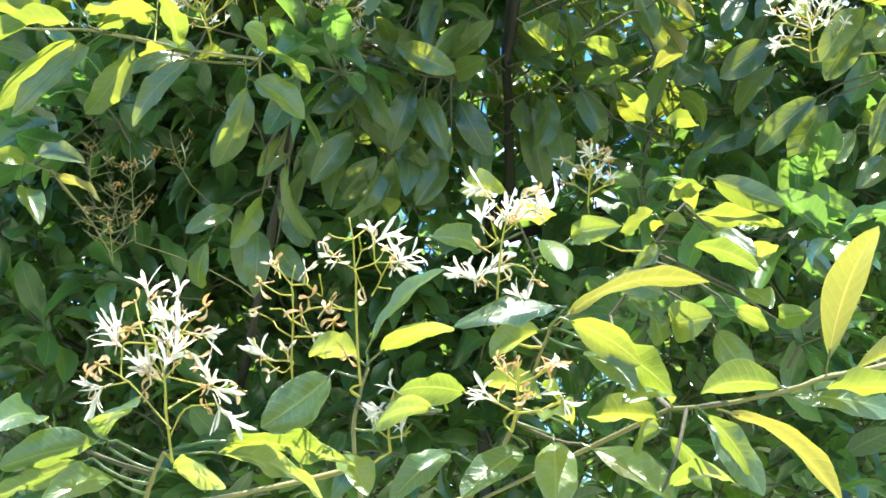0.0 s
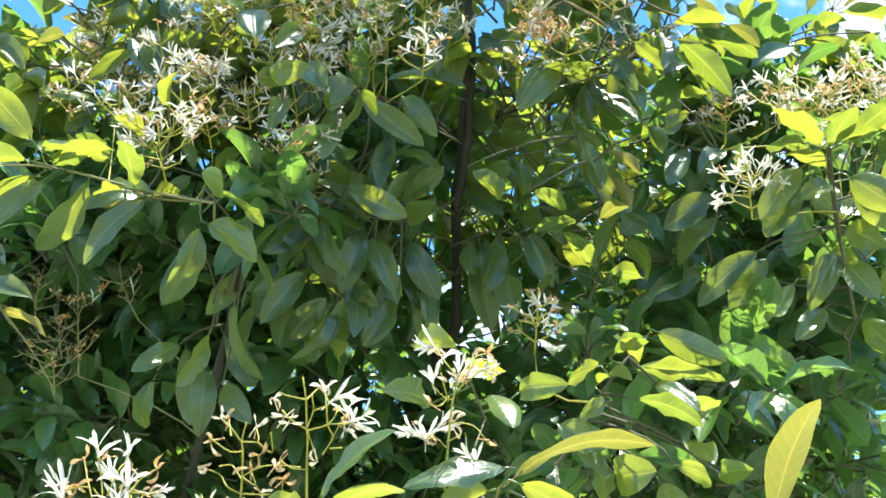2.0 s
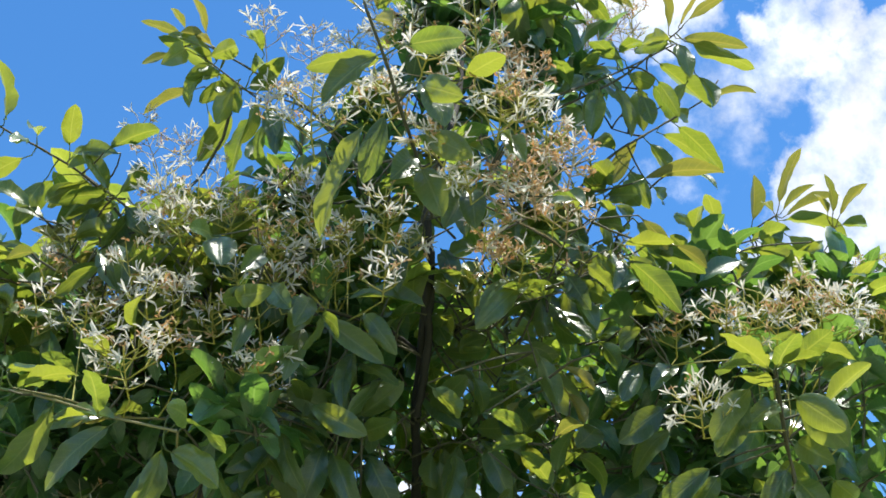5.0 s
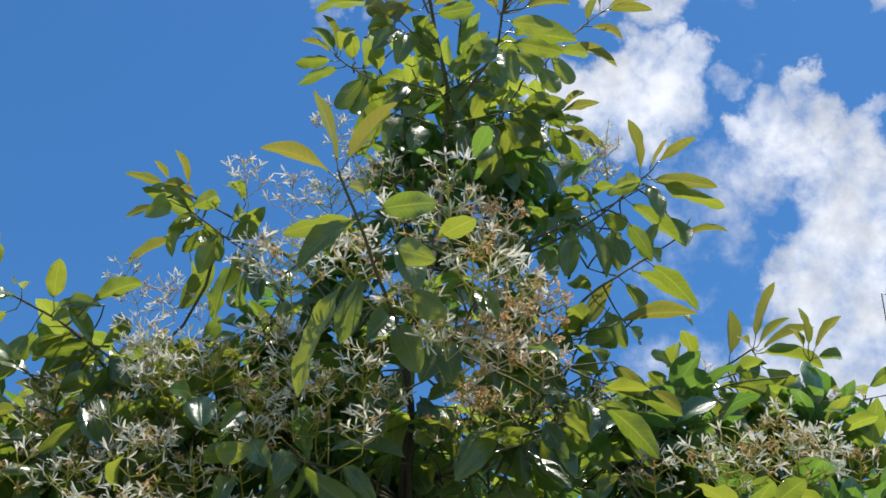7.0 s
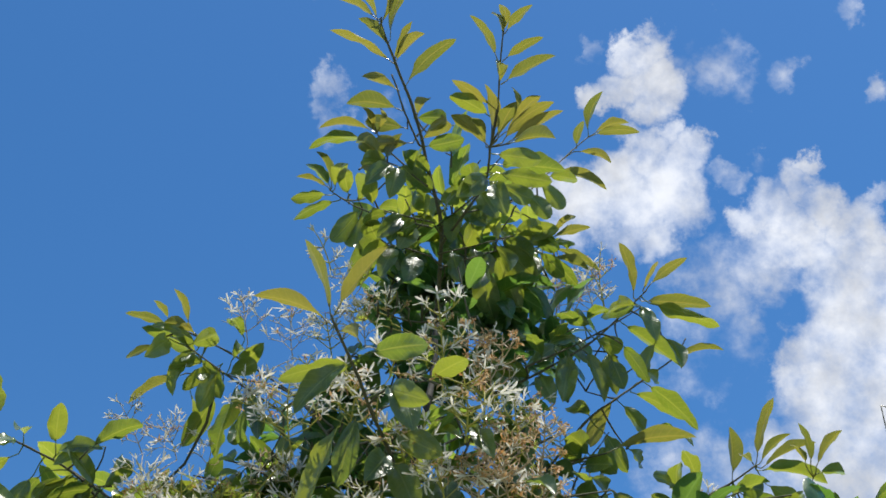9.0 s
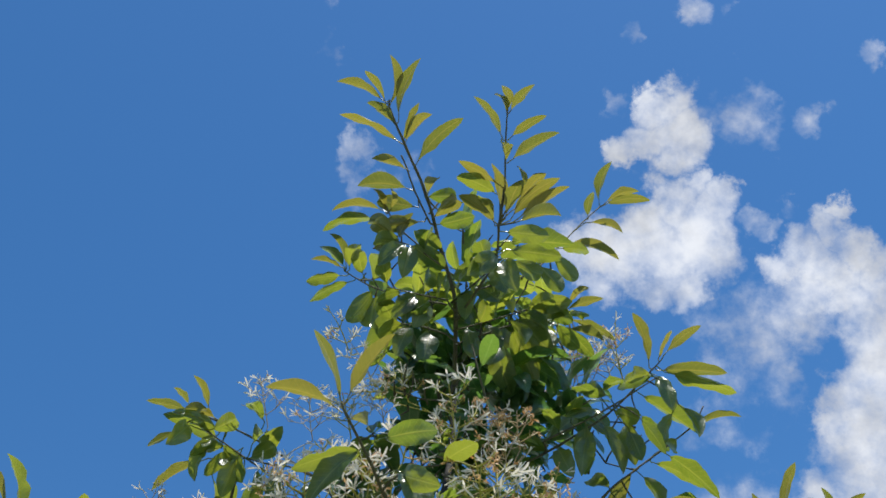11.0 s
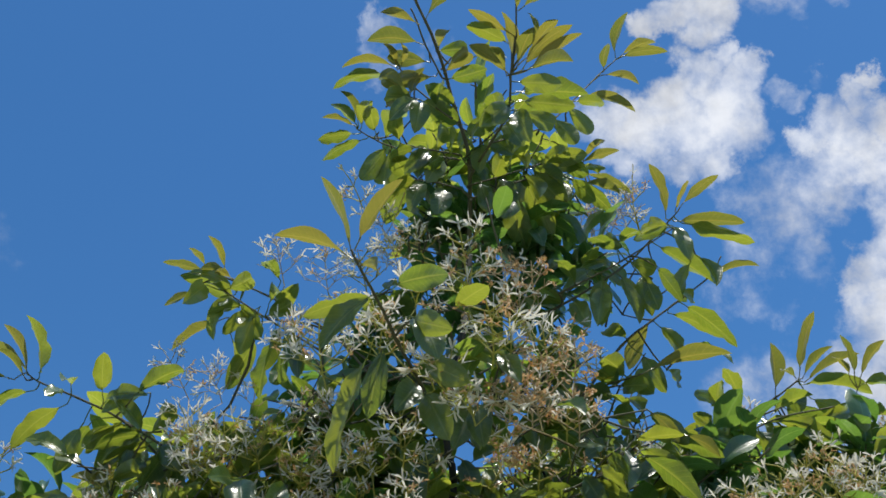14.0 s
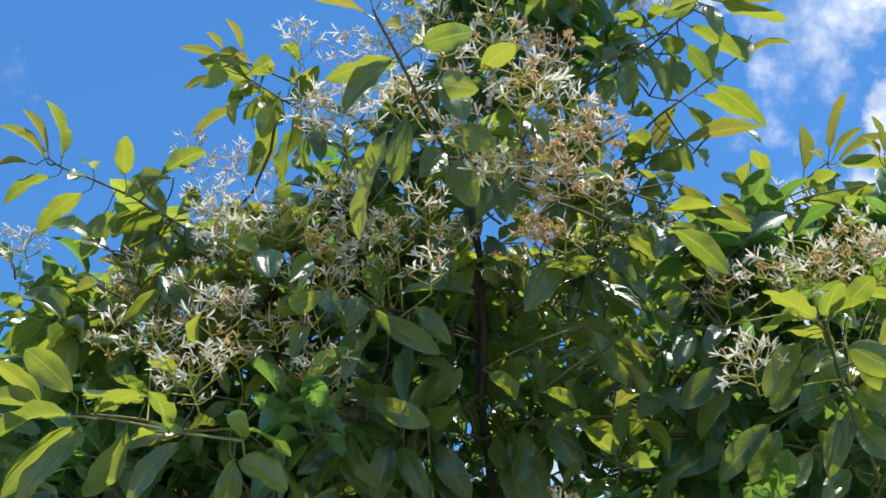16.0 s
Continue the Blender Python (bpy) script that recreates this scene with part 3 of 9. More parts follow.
leaf(twig, (-0.000, -0.592, 3.417), (0.094, -0.660, 3.476), 0.045, 7, YOUNG)
leaf(twig, (0.022, -0.562, 3.376), (0.042, -0.631, 3.342), 0.036, 14, YOUNG)
leaf(twig, (0.017, -0.560, 3.375), (0.073, -0.602, 3.326), 0.041, -54)
leaf(twig, (0.028, -0.537, 3.339), (0.073, -0.604, 3.316), 0.049, -37, YOUNG)
leaf(twig, (0.035, -0.532, 3.330), (0.102, -0.580, 3.298), 0.041, -46)
leaf(twig, (0.049, -0.503, 3.286), (0.007, -0.574, 3.271), 0.036, 27)
leaf(twig, (0.053, -0.487, 3.259), (-0.008, -0.551, 3.259), 0.050, -148)
leaf(twig, (0.057, -0.476, 3.242), (0.118, -0.536, 3.222), 0.044, 136)
twig = stem("shoot", [(0.024, -0.548, 3.320), (-0.002, -0.583, 3.372), (-0.013, -0.597, 3.415), (-0.022, -0.606, 3.440)], 0.0018, 0.0015)
leaf(twig, (-0.008, -0.595, 3.408), (-0.076, -0.633, 3.402), 0.029, 3, YOUNG)
leaf(twig, (-0.004, -0.581, 3.370), (-0.103, -0.587, 3.384), 0.053, 7, YOUNG)
leaf(twig, (0.008, -0.523, 3.388), (-0.070, -0.562, 3.363), 0.043, 43, YOUNG)
leaf(twig, (0.016, -0.528, 3.344), (-0.058, -0.557, 3.306), 0.048, 49, YOUNG)
twig = stem("shoot", [(0.018, -0.516, 3.273), (-0.035, -0.516, 3.349), (-0.053, -0.541, 3.376)], 0.0018, 0.001125)
leaf(twig, (-0.053, -0.533, 3.368), (-0.153, -0.533, 3.377), 0.035, -8, YOUNG)
leaf(twig, (-0.058, -0.519, 3.354), (-0.171, -0.508, 3.354), 0.048, -22)
leaf(twig, (-0.053, -0.530, 3.365), (-0.075, -0.598, 3.360), 0.025, -19, YOUNG)
leaf(twig, (-0.045, -0.536, 3.370), (-0.043, -0.603, 3.353), 0.024, -51, YOUNG)
leaf(twig, (-0.035, -0.516, 3.349), (-0.086, -0.566, 3.311), 0.037, 23, YOUNG)
leaf(twig, (-0.026, -0.513, 3.329), (-0.077, -0.538, 3.268), 0.040, 66, YOUNG)
twig = stem("shoot", [(0.041, -0.453, 3.208), (-0.028, -0.439, 3.242), (-0.079, -0.435, 3.271), (-0.109, -0.431, 3.298), (-0.133, -0.441, 3.311)], 0.0018, 0.001125)
leaf(twig, (-0.130, -0.435, 3.305), (-0.203, -0.463, 3.269), 0.036, 9)
leaf(twig, (-0.118, -0.429, 3.297), (-0.200, -0.423, 3.256), 0.039, -3)
leaf(twig, (-0.132, -0.445, 3.314), (-0.175, -0.514, 3.303), 0.035, -17)
leaf(twig, (-0.135, -0.445, 3.315), (-0.193, -0.487, 3.298), 0.026, -12, YOUNG)
leaf(twig, (-0.130, -0.445, 3.314), (-0.158, -0.514, 3.336), 0.027, -22, YOUNG)
leaf(twig, (-0.125, -0.443, 3.312), (-0.105, -0.524, 3.298), 0.035, 15)
leaf(twig, (-0.099, -0.438, 3.298), (-0.107, -0.520, 3.290), 0.037, 7)
leaf(twig, (-0.084, -0.436, 3.278), (-0.067, -0.520, 3.272), 0.051, -12)
leaf(twig, (-0.079, -0.434, 3.270), (-0.130, -0.425, 3.199), 0.047, 54)
leaf(twig, (-0.074, -0.433, 3.266), (-0.090, -0.427, 3.182), 0.051, 61)
leaf(twig, (-0.038, -0.436, 3.245), (-0.092, -0.346, 3.159), 0.061, -157)
twig = stem("leader", [(0.063, -0.455, 3.165), (0.104, -0.544, 3.166), (0.123, -0.631, 3.138), (0.127, -0.691, 3.155)], 0.0024, 0.001875)
leaf(twig, (0.132, -0.697, 3.162), (0.118, -0.761, 3.227), 0.032, -40, YOUNG)
leaf(twig, (0.137, -0.698, 3.161), (0.163, -0.768, 3.178), 0.037, 12, YOUNG)
leaf(twig, (0.146, -0.697, 3.159), (0.229, -0.746, 3.202), 0.037, -6, YOUNG)
leaf(twig, (0.151, -0.695, 3.157), (0.243, -0.737, 3.192), 0.037, 1, YOUNG)
leaf(twig, (0.141, -0.775, 3.070), (0.206, -0.805, 3.049), 0.037, -12, YOUNG)
leaf(twig, (0.156, -0.711, 3.173), (0.202, -0.772, 3.186), 0.031, 2, YOUNG)
leaf(twig, (0.125, -0.691, 3.156), (0.063, -0.741, 3.177), 0.035, -5, YOUNG)
leaf(twig, (0.121, -0.689, 3.155), (0.091, -0.756, 3.152), 0.028, -18, YOUNG)
leaf(twig, (0.137, -0.733, 3.197), (0.067, -0.764, 3.235), 0.030, -14, YOUNG)
leaf(twig, (0.133, -0.704, 3.211), (0.061, -0.758, 3.202), 0.038, 10)
leaf(twig, (0.164, -0.730, 3.192), (0.153, -0.797, 3.176), 0.024, -59, YOUNG)
leaf(twig, (0.131, -0.679, 3.152), (0.203, -0.706, 3.108), 0.040, -50)
leaf(twig, (0.135, -0.662, 3.146), (0.250, -0.661, 3.135), 0.049, -2)
leaf(twig, (0.142, -0.627, 3.163), (0.231, -0.637, 3.131), 0.040, -46)
leaf(twig, (0.134, -0.647, 3.142), (0.086, -0.678, 3.079), 0.041, 75)
leaf(twig, (0.125, -0.641, 3.141), (0.069, -0.657, 3.076), 0.046, -112)
leaf(twig, (0.134, -0.632, 3.137), (0.149, -0.638, 3.054), 0.043, 87)
leaf(twig, (0.143, -0.633, 3.136), (0.190, -0.658, 3.071), 0.041, -68)
twig = stem("shoot", [(0.127, -0.691, 3.155), (0.139, -0.730, 3.194), (0.142, -0.755, 3.233), (0.147, -0.788, 3.280), (0.151, -0.811, 3.303)], 0.0015, 0.001125)
leaf(twig, (0.150, -0.807, 3.299), (0.139, -0.874, 3.286), 0.026, -35, YOUNG)
leaf(twig, (0.152, -0.806, 3.298), (0.191, -0.867, 3.293), 0.025, 7, YOUNG)
leaf(twig, (0.149, -0.804, 3.296), (0.124, -0.864, 3.273), 0.024, -48, YOUNG)
leaf(twig, (0.141, -0.777, 3.265), (0.096, -0.827, 3.320), 0.030, -29, YOUNG)
leaf(twig, (0.148, -0.777, 3.264), (0.209, -0.826, 3.265), 0.027, -0, YOUNG)
leaf(twig, (0.145, -0.755, 3.233), (0.233, -0.791, 3.262), 0.035, 3, YOUNG)
leaf(twig, (0.143, -0.755, 3.233), (0.130, -0.819, 3.212), 0.029, -32, YOUNG)
twig = stem("shoot", [(0.202, -0.493, 3.234), (0.282, -0.430, 3.377), (0.338, -0.390, 3.474), (0.381, -0.378, 3.529)], 0.0015, 0.001125)
leaf(twig, (0.351, -0.385, 3.487), (0.354, -0.458, 3.486), 0.030, 18, YOUNG)
leaf(twig, (0.381, -0.380, 3.531), (0.408, -0.444, 3.593), 0.033, 14, YOUNG)
leaf(twig, (0.387, -0.380, 3.530), (0.484, -0.390, 3.531), 0.034, -7, YOUNG)
leaf(twig, (0.390, -0.382, 3.532), (0.455, -0.423, 3.522), 0.030, -10, YOUNG)
leaf(twig, (0.333, -0.426, 3.433), (0.400, -0.433, 3.395), 0.028, -10, YOUNG)
leaf(twig, (0.267, -0.441, 3.350), (0.314, -0.481, 3.298), 0.034, -27)
leaf(twig, (0.281, -0.431, 3.372), (0.386, -0.411, 3.342), 0.039, 3, YOUNG)
leaf(twig, (0.253, -0.452, 3.333), (0.290, -0.451, 3.255), 0.040, -57)
leaf(twig, (0.245, -0.458, 3.311), (0.250, -0.533, 3.285), 0.034, 23)
leaf(twig, (0.218, -0.479, 3.276), (0.254, -0.484, 3.199), 0.041, -65)
twig = stem("shoot", [(0.066, -0.442, 3.123), (0.160, -0.428, 3.172), (0.245, -0.368, 3.246), (0.284, -0.340, 3.285)], 0.0018, 0.001125)
leaf(twig, (0.258, -0.430, 3.200), (0.328, -0.461, 3.197), 0.028, -14, YOUNG)
leaf(twig, (0.285, -0.344, 3.289), (0.319, -0.407, 3.277), 0.025, 0, YOUNG)
leaf(twig, (0.264, -0.351, 3.257), (0.311, -0.403, 3.216), 0.034, 1)
leaf(twig, (0.270, -0.345, 3.259), (0.369, -0.317, 3.222), 0.038, 10, YOUNG)
leaf(twig, (0.249, -0.339, 3.253), (0.328, -0.295, 3.201), 0.043, 4)
leaf(twig, (0.215, -0.397, 3.234), (0.267, -0.441, 3.187), 0.041, 119)
leaf(twig, (0.197, -0.417, 3.230), (0.273, -0.453, 3.200), 0.045, 129)
leaf(twig, (0.178, -0.421, 3.199), (0.230, -0.402, 3.126), 0.057, 137)
leaf(twig, (0.160, -0.428, 3.172), (0.203, -0.352, 3.091), 0.060, -15)
leaf(twig, (0.138, -0.418, 3.142), (0.111, -0.442, 3.070), 0.050, -66)
leaf(twig, (0.128, -0.430, 3.152), (0.155, -0.354, 3.072), 0.060, 171)
twig = stem("shoot", [(0.037, -0.530, 3.231), (-0.003, -0.536, 3.267), (-0.037, -0.532, 3.292)], 0.0017, 0.0011)
leaf(twig, (-0.018, -0.541, 3.273), (-0.072, -0.553, 3.210), 0.045, -90)
leaf(twig, (-0.027, -0.529, 3.289), (-0.077, -0.569, 3.257), 0.043, 21)
leaf(twig, (-0.013, -0.539, 3.271), (-0.030, -0.542, 3.191), 0.046, -95)
leaf(twig, (-0.035, -0.532, 3.292), (-0.077, -0.595, 3.275), 0.050, 26, YOUNG)
leaf(twig, (-0.033, -0.533, 3.293), (-0.004, -0.549, 3.346), 0.033, -18, YOUNG)
leaf(twig, (0.012, -0.529, 3.260), (0.018, -0.607, 3.241), 0.043, 19)
twig = stem("shoot", [(0.048, -0.486, 3.185), (-0.003, -0.478, 3.210), (-0.057, -0.466, 3.242)], 0.0017, 0.0011)
leaf(twig, (0.017, -0.475, 3.205), (-0.015, -0.485, 3.126), 0.045, -109)
leaf(twig, (-0.006, -0.478, 3.210), (-0.051, -0.496, 3.142), 0.041, -96)
leaf(twig, (-0.028, -0.482, 3.215), (-0.077, -0.508, 3.168), 0.040, 26)
leaf(twig, (0.004, -0.477, 3.209), (0.014, -0.550, 3.202), 0.042, -49)
leaf(twig, (-0.055, -0.466, 3.242), (-0.063, -0.547, 3.227), 0.042, 20)
leaf(twig, (-0.018, -0.479, 3.212), (-0.030, -0.487, 3.134), 0.045, -60)
leaf(twig, (0.028, -0.487, 3.189), (0.032, -0.559, 3.180), 0.047, -104)
twig = stem("shoot", [(0.043, -0.460, 3.129), (0.001, -0.453, 3.155), (-0.045, -0.436, 3.182)], 0.0017, 0.0011)
leaf(twig, (0.015, -0.450, 3.150), (-0.001, -0.464, 3.067), 0.046, -57)
leaf(twig, (-0.019, -0.456, 3.158), (-0.047, -0.454, 3.089), 0.043, -90)
leaf(twig, (-0.028, -0.435, 3.180), (-0.078, -0.463, 3.131), 0.042, 26)
leaf(twig, (-0.045, -0.436, 3.182), (-0.068, -0.509, 3.167), 0.045, 16)
leaf(twig, (0.001, -0.453, 3.155), (0.006, -0.526, 3.142), 0.046, 29)
twig = stem("shoot", [(0.056, -0.468, 3.195), (0.101, -0.488, 3.224), (0.144, -0.509, 3.253)], 0.0017, 0.0011)
leaf(twig, (0.087, -0.479, 3.217), (0.076, -0.487, 3.136), 0.041, -35)
leaf(twig, (0.111, -0.494, 3.229), (0.088, -0.570, 3.217), 0.040, 14)
leaf(twig, (0.132, -0.501, 3.247), (0.154, -0.519, 3.166), 0.043, 82)
leaf(twig, (0.127, -0.498, 3.245), (0.108, -0.568, 3.247), 0.046, 25)
leaf(twig, (0.097, -0.485, 3.222), (0.137, -0.506, 3.158), 0.046, 92)
leaf(twig, (0.071, -0.477, 3.203), (0.088, -0.548, 3.199), 0.041, 76)
leaf(twig, (0.144, -0.509, 3.253), (0.169, -0.571, 3.230), 0.042, -40)
twig = stem("shoot", [(0.056, -0.434, 3.159), (0.122, -0.434, 3.179), (0.191, -0.429, 3.207)], 0.0017, 0.0011)
leaf(twig, (0.081, -0.439, 3.161), (0.090, -0.444, 3.084), 0.042, 86)
leaf(twig, (0.117, -0.433, 3.179), (0.134, -0.436, 3.104), 0.043, 89)
leaf(twig, (0.152, -0.441, 3.182), (0.178, -0.454, 3.101), 0.040, -68)
leaf(twig, (0.170, -0.423, 3.204), (0.224, -0.439, 3.147), 0.044, -23)
leaf(twig, (0.137, -0.437, 3.181), (0.146, -0.519, 3.166), 0.042, 72)
leaf(twig, (0.191, -0.429, 3.207), (0.235, -0.486, 3.180), 0.042, -45)
leaf(twig, (0.102, -0.429, 3.177), (0.113, -0.507, 3.158), 0.044, -45)
twig = stem("shoot", [(0.191, -0.429, 3.207), (0.230, -0.396, 3.207), (0.268, -0.375, 3.206)], 0.0013, 0.0009)
leaf(twig, (0.220, -0.399, 3.213), (0.225, -0.410, 3.127), 0.041, -125)
leaf(twig, (0.245, -0.393, 3.201), (0.282, -0.400, 3.135), 0.044, -30)
leaf(twig, (0.268, -0.375, 3.206), (0.339, -0.356, 3.190), 0.034, 1, YOUNG)
leaf(twig, (0.235, -0.396, 3.207), (0.269, -0.457, 3.164), 0.043, -37)
twig = stem("branch", [(-0.024, -0.591, 2.575), (-0.046, -0.692, 2.577), (-0.071, -0.773, 2.587), (-0.090, -0.826, 2.609), (-0.114, -0.881, 2.634), (-0.119, -0.889, 2.645)], 0.0027, 0.0015)
leaf(twig, (-0.118, -0.882, 2.636), (-0.209, -0.898, 2.669), 0.034, 5, YOUNG)
leaf(twig, (-0.119, -0.887, 2.643), (-0.150, -0.942, 2.717), 0.034, -36, YOUNG)
leaf(twig, (-0.115, -0.889, 2.644), (-0.051, -0.942, 2.704), 0.036, 14, YOUNG)
leaf(twig, (-0.112, -0.876, 2.631), (-0.086, -0.921, 2.581), 0.028, -54, YOUNG)
leaf(twig, (-0.090, -0.833, 2.612), (-0.182, -0.834, 2.592), 0.039, 10)
leaf(twig, (-0.096, -0.839, 2.615), (-0.162, -0.819, 2.553), 0.039, -98)
leaf(twig, (-0.076, -0.846, 2.621), (-0.005, -0.895, 2.594), 0.039, -53)
leaf(twig, (-0.056, -0.805, 2.604), (-0.024, -0.822, 2.525), 0.047, 47)
leaf(twig, (-0.052, -0.800, 2.601), (-0.006, -0.848, 2.549), 0.041, 104)
leaf(twig, (-0.103, -0.775, 2.585), (-0.165, -0.677, 2.468), 0.052, -101)
leaf(twig, (-0.088, -0.774, 2.586), (-0.113, -0.739, 2.503), 0.039, -137)
leaf(twig, (-0.045, -0.730, 2.585), (0.013, -0.763, 2.530), 0.042, 107)
leaf(twig, (-0.003, -0.805, 2.609), (0.040, -0.874, 2.589), 0.035, -24)
leaf(twig, (-0.051, -0.698, 2.578), (-0.080, -0.735, 2.514), 0.042, -67)
leaf(twig, (-0.043, -0.679, 2.577), (-0.016, -0.688, 2.497), 0.050, 88)
twig = stem("shoot", [(0.036, -0.595, 2.573), (0.051, -0.675, 2.592), (0.059, -0.734, 2.585)], 0.0018, 0.001125)
leaf(twig, (0.056, -0.737, 2.589), (0.074, -0.772, 2.520), 0.034, 34)
leaf(twig, (0.045, -0.724, 2.592), (0.061, -0.775, 2.534), 0.033, -63)
leaf(twig, (0.126, -0.645, 2.562), (0.155, -0.700, 2.514), 0.035, 24)
leaf(twig, (0.019, -0.627, 2.588), (-0.010, -0.639, 2.511), 0.044, -77)
leaf(twig, (0.026, -0.629, 2.586), (0.029, -0.647, 2.507), 0.044, 19)
twig = stem("shoot", [(-0.246, -0.554, 2.559), (-0.267, -0.591, 2.527), (-0.285, -0.612, 2.508)], 0.0012, 0.0009)
leaf(twig, (-0.285, -0.612, 2.508), (-0.275, -0.651, 2.441), 0.053, 10)
leaf(twig, (-0.296, -0.611, 2.507), (-0.314, -0.678, 2.474), 0.032, -81)
twig = stem("branch", [(-0.115, -0.372, 2.797), (-0.182, -0.352, 2.910), (-0.242, -0.333, 2.976), (-0.306, -0.337, 3.023), (-0.375, -0.346, 3.059), (-0.402, -0.346, 3.080)], 0.0024, 0.001125)
leaf(twig, (-0.405, -0.344, 3.077), (-0.484, -0.360, 3.094), 0.029, 14, YOUNG)
leaf(twig, (-0.408, -0.348, 3.082), (-0.426, -0.413, 3.077), 0.024, -20, YOUNG)
leaf(twig, (-0.375, -0.352, 3.071), (-0.395, -0.420, 3.095), 0.026, -14, YOUNG)
leaf(twig, (-0.360, -0.346, 3.054), (-0.411, -0.392, 3.044), 0.030, 15, YOUNG)
leaf(twig, (-0.360, -0.345, 3.052), (-0.383, -0.402, 3.029), 0.025, 13, YOUNG)
leaf(twig, (-0.357, -0.334, 3.036), (-0.434, -0.376, 3.050), 0.037, -85)
leaf(twig, (-0.354, -0.318, 3.012), (-0.455, -0.351, 3.067), 0.051, 5)
leaf(twig, (-0.363, -0.319, 3.016), (-0.399, -0.390, 3.015), 0.033, -14)
leaf(twig, (-0.419, -0.392, 2.998), (-0.458, -0.417, 2.950), 0.024, 29, YOUNG)
leaf(twig, (-0.364, -0.329, 3.030), (-0.375, -0.378, 2.972), 0.032, -20)
leaf(twig, (-0.277, -0.355, 3.036), (-0.296, -0.430, 3.021), 0.033, -1)
twig = stem("branch", [(-0.125, -0.352, 2.854), (-0.211, -0.345, 2.938), (-0.279, -0.326, 2.972), (-0.321, -0.316, 2.997)], 0.0021, 0.001125)
leaf(twig, (-0.377, -0.311, 2.998), (-0.475, -0.275, 2.964), 0.038, -9, YOUNG)
leaf(twig, (-0.315, -0.325, 3.007), (-0.378, -0.330, 2.950), 0.036, 33)
leaf(twig, (-0.319, -0.313, 2.989), (-0.348, -0.365, 2.943), 0.032, -48)
leaf(twig, (-0.371, -0.295, 2.977), (-0.390, -0.234, 2.901), 0.042, 70)
leaf(twig, (-0.323, -0.296, 2.964), (-0.382, -0.238, 2.898), 0.045, 20)
leaf(twig, (-0.290, -0.308, 2.952), (-0.325, -0.241, 2.870), 0.047, -117)
leaf(twig, (-0.263, -0.308, 2.929), (-0.291, -0.313, 2.850), 0.036, 79)
leaf(twig, (-0.239, -0.318, 2.922), (-0.247, -0.339, 2.843), 0.034, 12)
leaf(twig, (-0.280, -0.336, 2.990), (-0.239, -0.414, 2.982), 0.042, 152)
leaf(twig, (-0.300, -0.333, 3.005), (-0.266, -0.404, 2.972), 0.036, -4)
leaf(twig, (-0.177, -0.281, 2.770), (-0.205, -0.306, 2.701), 0.036, 109)
twig = stem("branch", [(-0.482, -0.250, 2.763), (-0.537, -0.301, 2.807), (-0.603, -0.340, 2.831), (-0.662, -0.364, 2.851), (-0.683, -0.373, 2.865)], 0.0024, 0.001125)
leaf(twig, (-0.663, -0.367, 2.856), (-0.681, -0.423, 2.944), 0.044, -26)
leaf(twig, (-0.675, -0.368, 2.857), (-0.756, -0.405, 2.916), 0.037, -3, YOUNG)
leaf(twig, (-0.681, -0.371, 2.861), (-0.718, -0.416, 2.934), 0.033, -13, YOUNG)
leaf(twig, (-0.667, -0.416, 2.825), (-0.699, -0.472, 2.843), 0.024, -5, YOUNG)
leaf(twig, (-0.672, -0.357, 2.840), (-0.754, -0.347, 2.797), 0.039, -3)
leaf(twig, (-0.621, -0.337, 2.823), (-0.714, -0.303, 2.768), 0.048, 7)
leaf(twig, (-0.597, -0.313, 2.801), (-0.639, -0.291, 2.721), 0.039, -124)
leaf(twig, (-0.702, -0.368, 2.856), (-0.756, -0.401, 2.833), 0.023, 7, YOUNG)
leaf(twig, (-0.566, -0.334, 2.837), (-0.548, -0.414, 2.867), 0.037, 4)
leaf(twig, (-0.628, -0.352, 2.842), (-0.633, -0.409, 2.792), 0.032, -34)
leaf(twig, (-0.614, -0.352, 2.846), (-0.605, -0.421, 2.811), 0.033, -11)
leaf(twig, (-0.565, -0.325, 2.827), (-0.483, -0.375, 2.806), 0.041, 80)
leaf(twig, (-0.498, -0.395, 2.791), (-0.413, -0.434, 2.809), 0.042, -16)
leaf(twig, (-0.539, -0.292, 2.796), (-0.573, -0.300, 2.718), 0.046, -108)
leaf(twig, (-0.542, -0.299, 2.803), (-0.590, -0.327, 2.745), 0.037, 73)
leaf(twig, (-0.505, -0.273, 2.784), (-0.535, -0.283, 2.704), 0.056, -101)
twig = stem("branch", [(0.143, -0.361, 2.912), (0.221, -0.363, 2.952), (0.313, -0.366, 3.010), (0.365, -0.379, 3.052), (0.404, -0.395, 3.084), (0.420, -0.406, 3.095)], 0.0024, 0.001125)
leaf(twig, (0.398, -0.397, 3.086), (0.374, -0.456, 3.165), 0.035, -41, YOUNG)
leaf(twig, (0.415, -0.406, 3.097), (0.430, -0.475, 3.103), 0.025, 27, YOUNG)
leaf(twig, (0.425, -0.411, 3.101), (0.493, -0.446, 3.138), 0.030, -12, YOUNG)
leaf(twig, (0.411, -0.394, 3.082), (0.534, -0.395, 3.067), 0.049, -14, YOUNG)
leaf(twig, (0.425, -0.393, 3.078), (0.548, -0.375, 3.040), 0.052, 9)
leaf(twig, (0.408, -0.390, 3.076), (0.425, -0.396, 2.991), 0.037, 70)
leaf(twig, (0.406, -0.389, 3.073), (0.328, -0.417, 3.028), 0.040, 28)
leaf(twig, (0.375, -0.376, 3.048), (0.476, -0.334, 2.981), 0.052, 5)
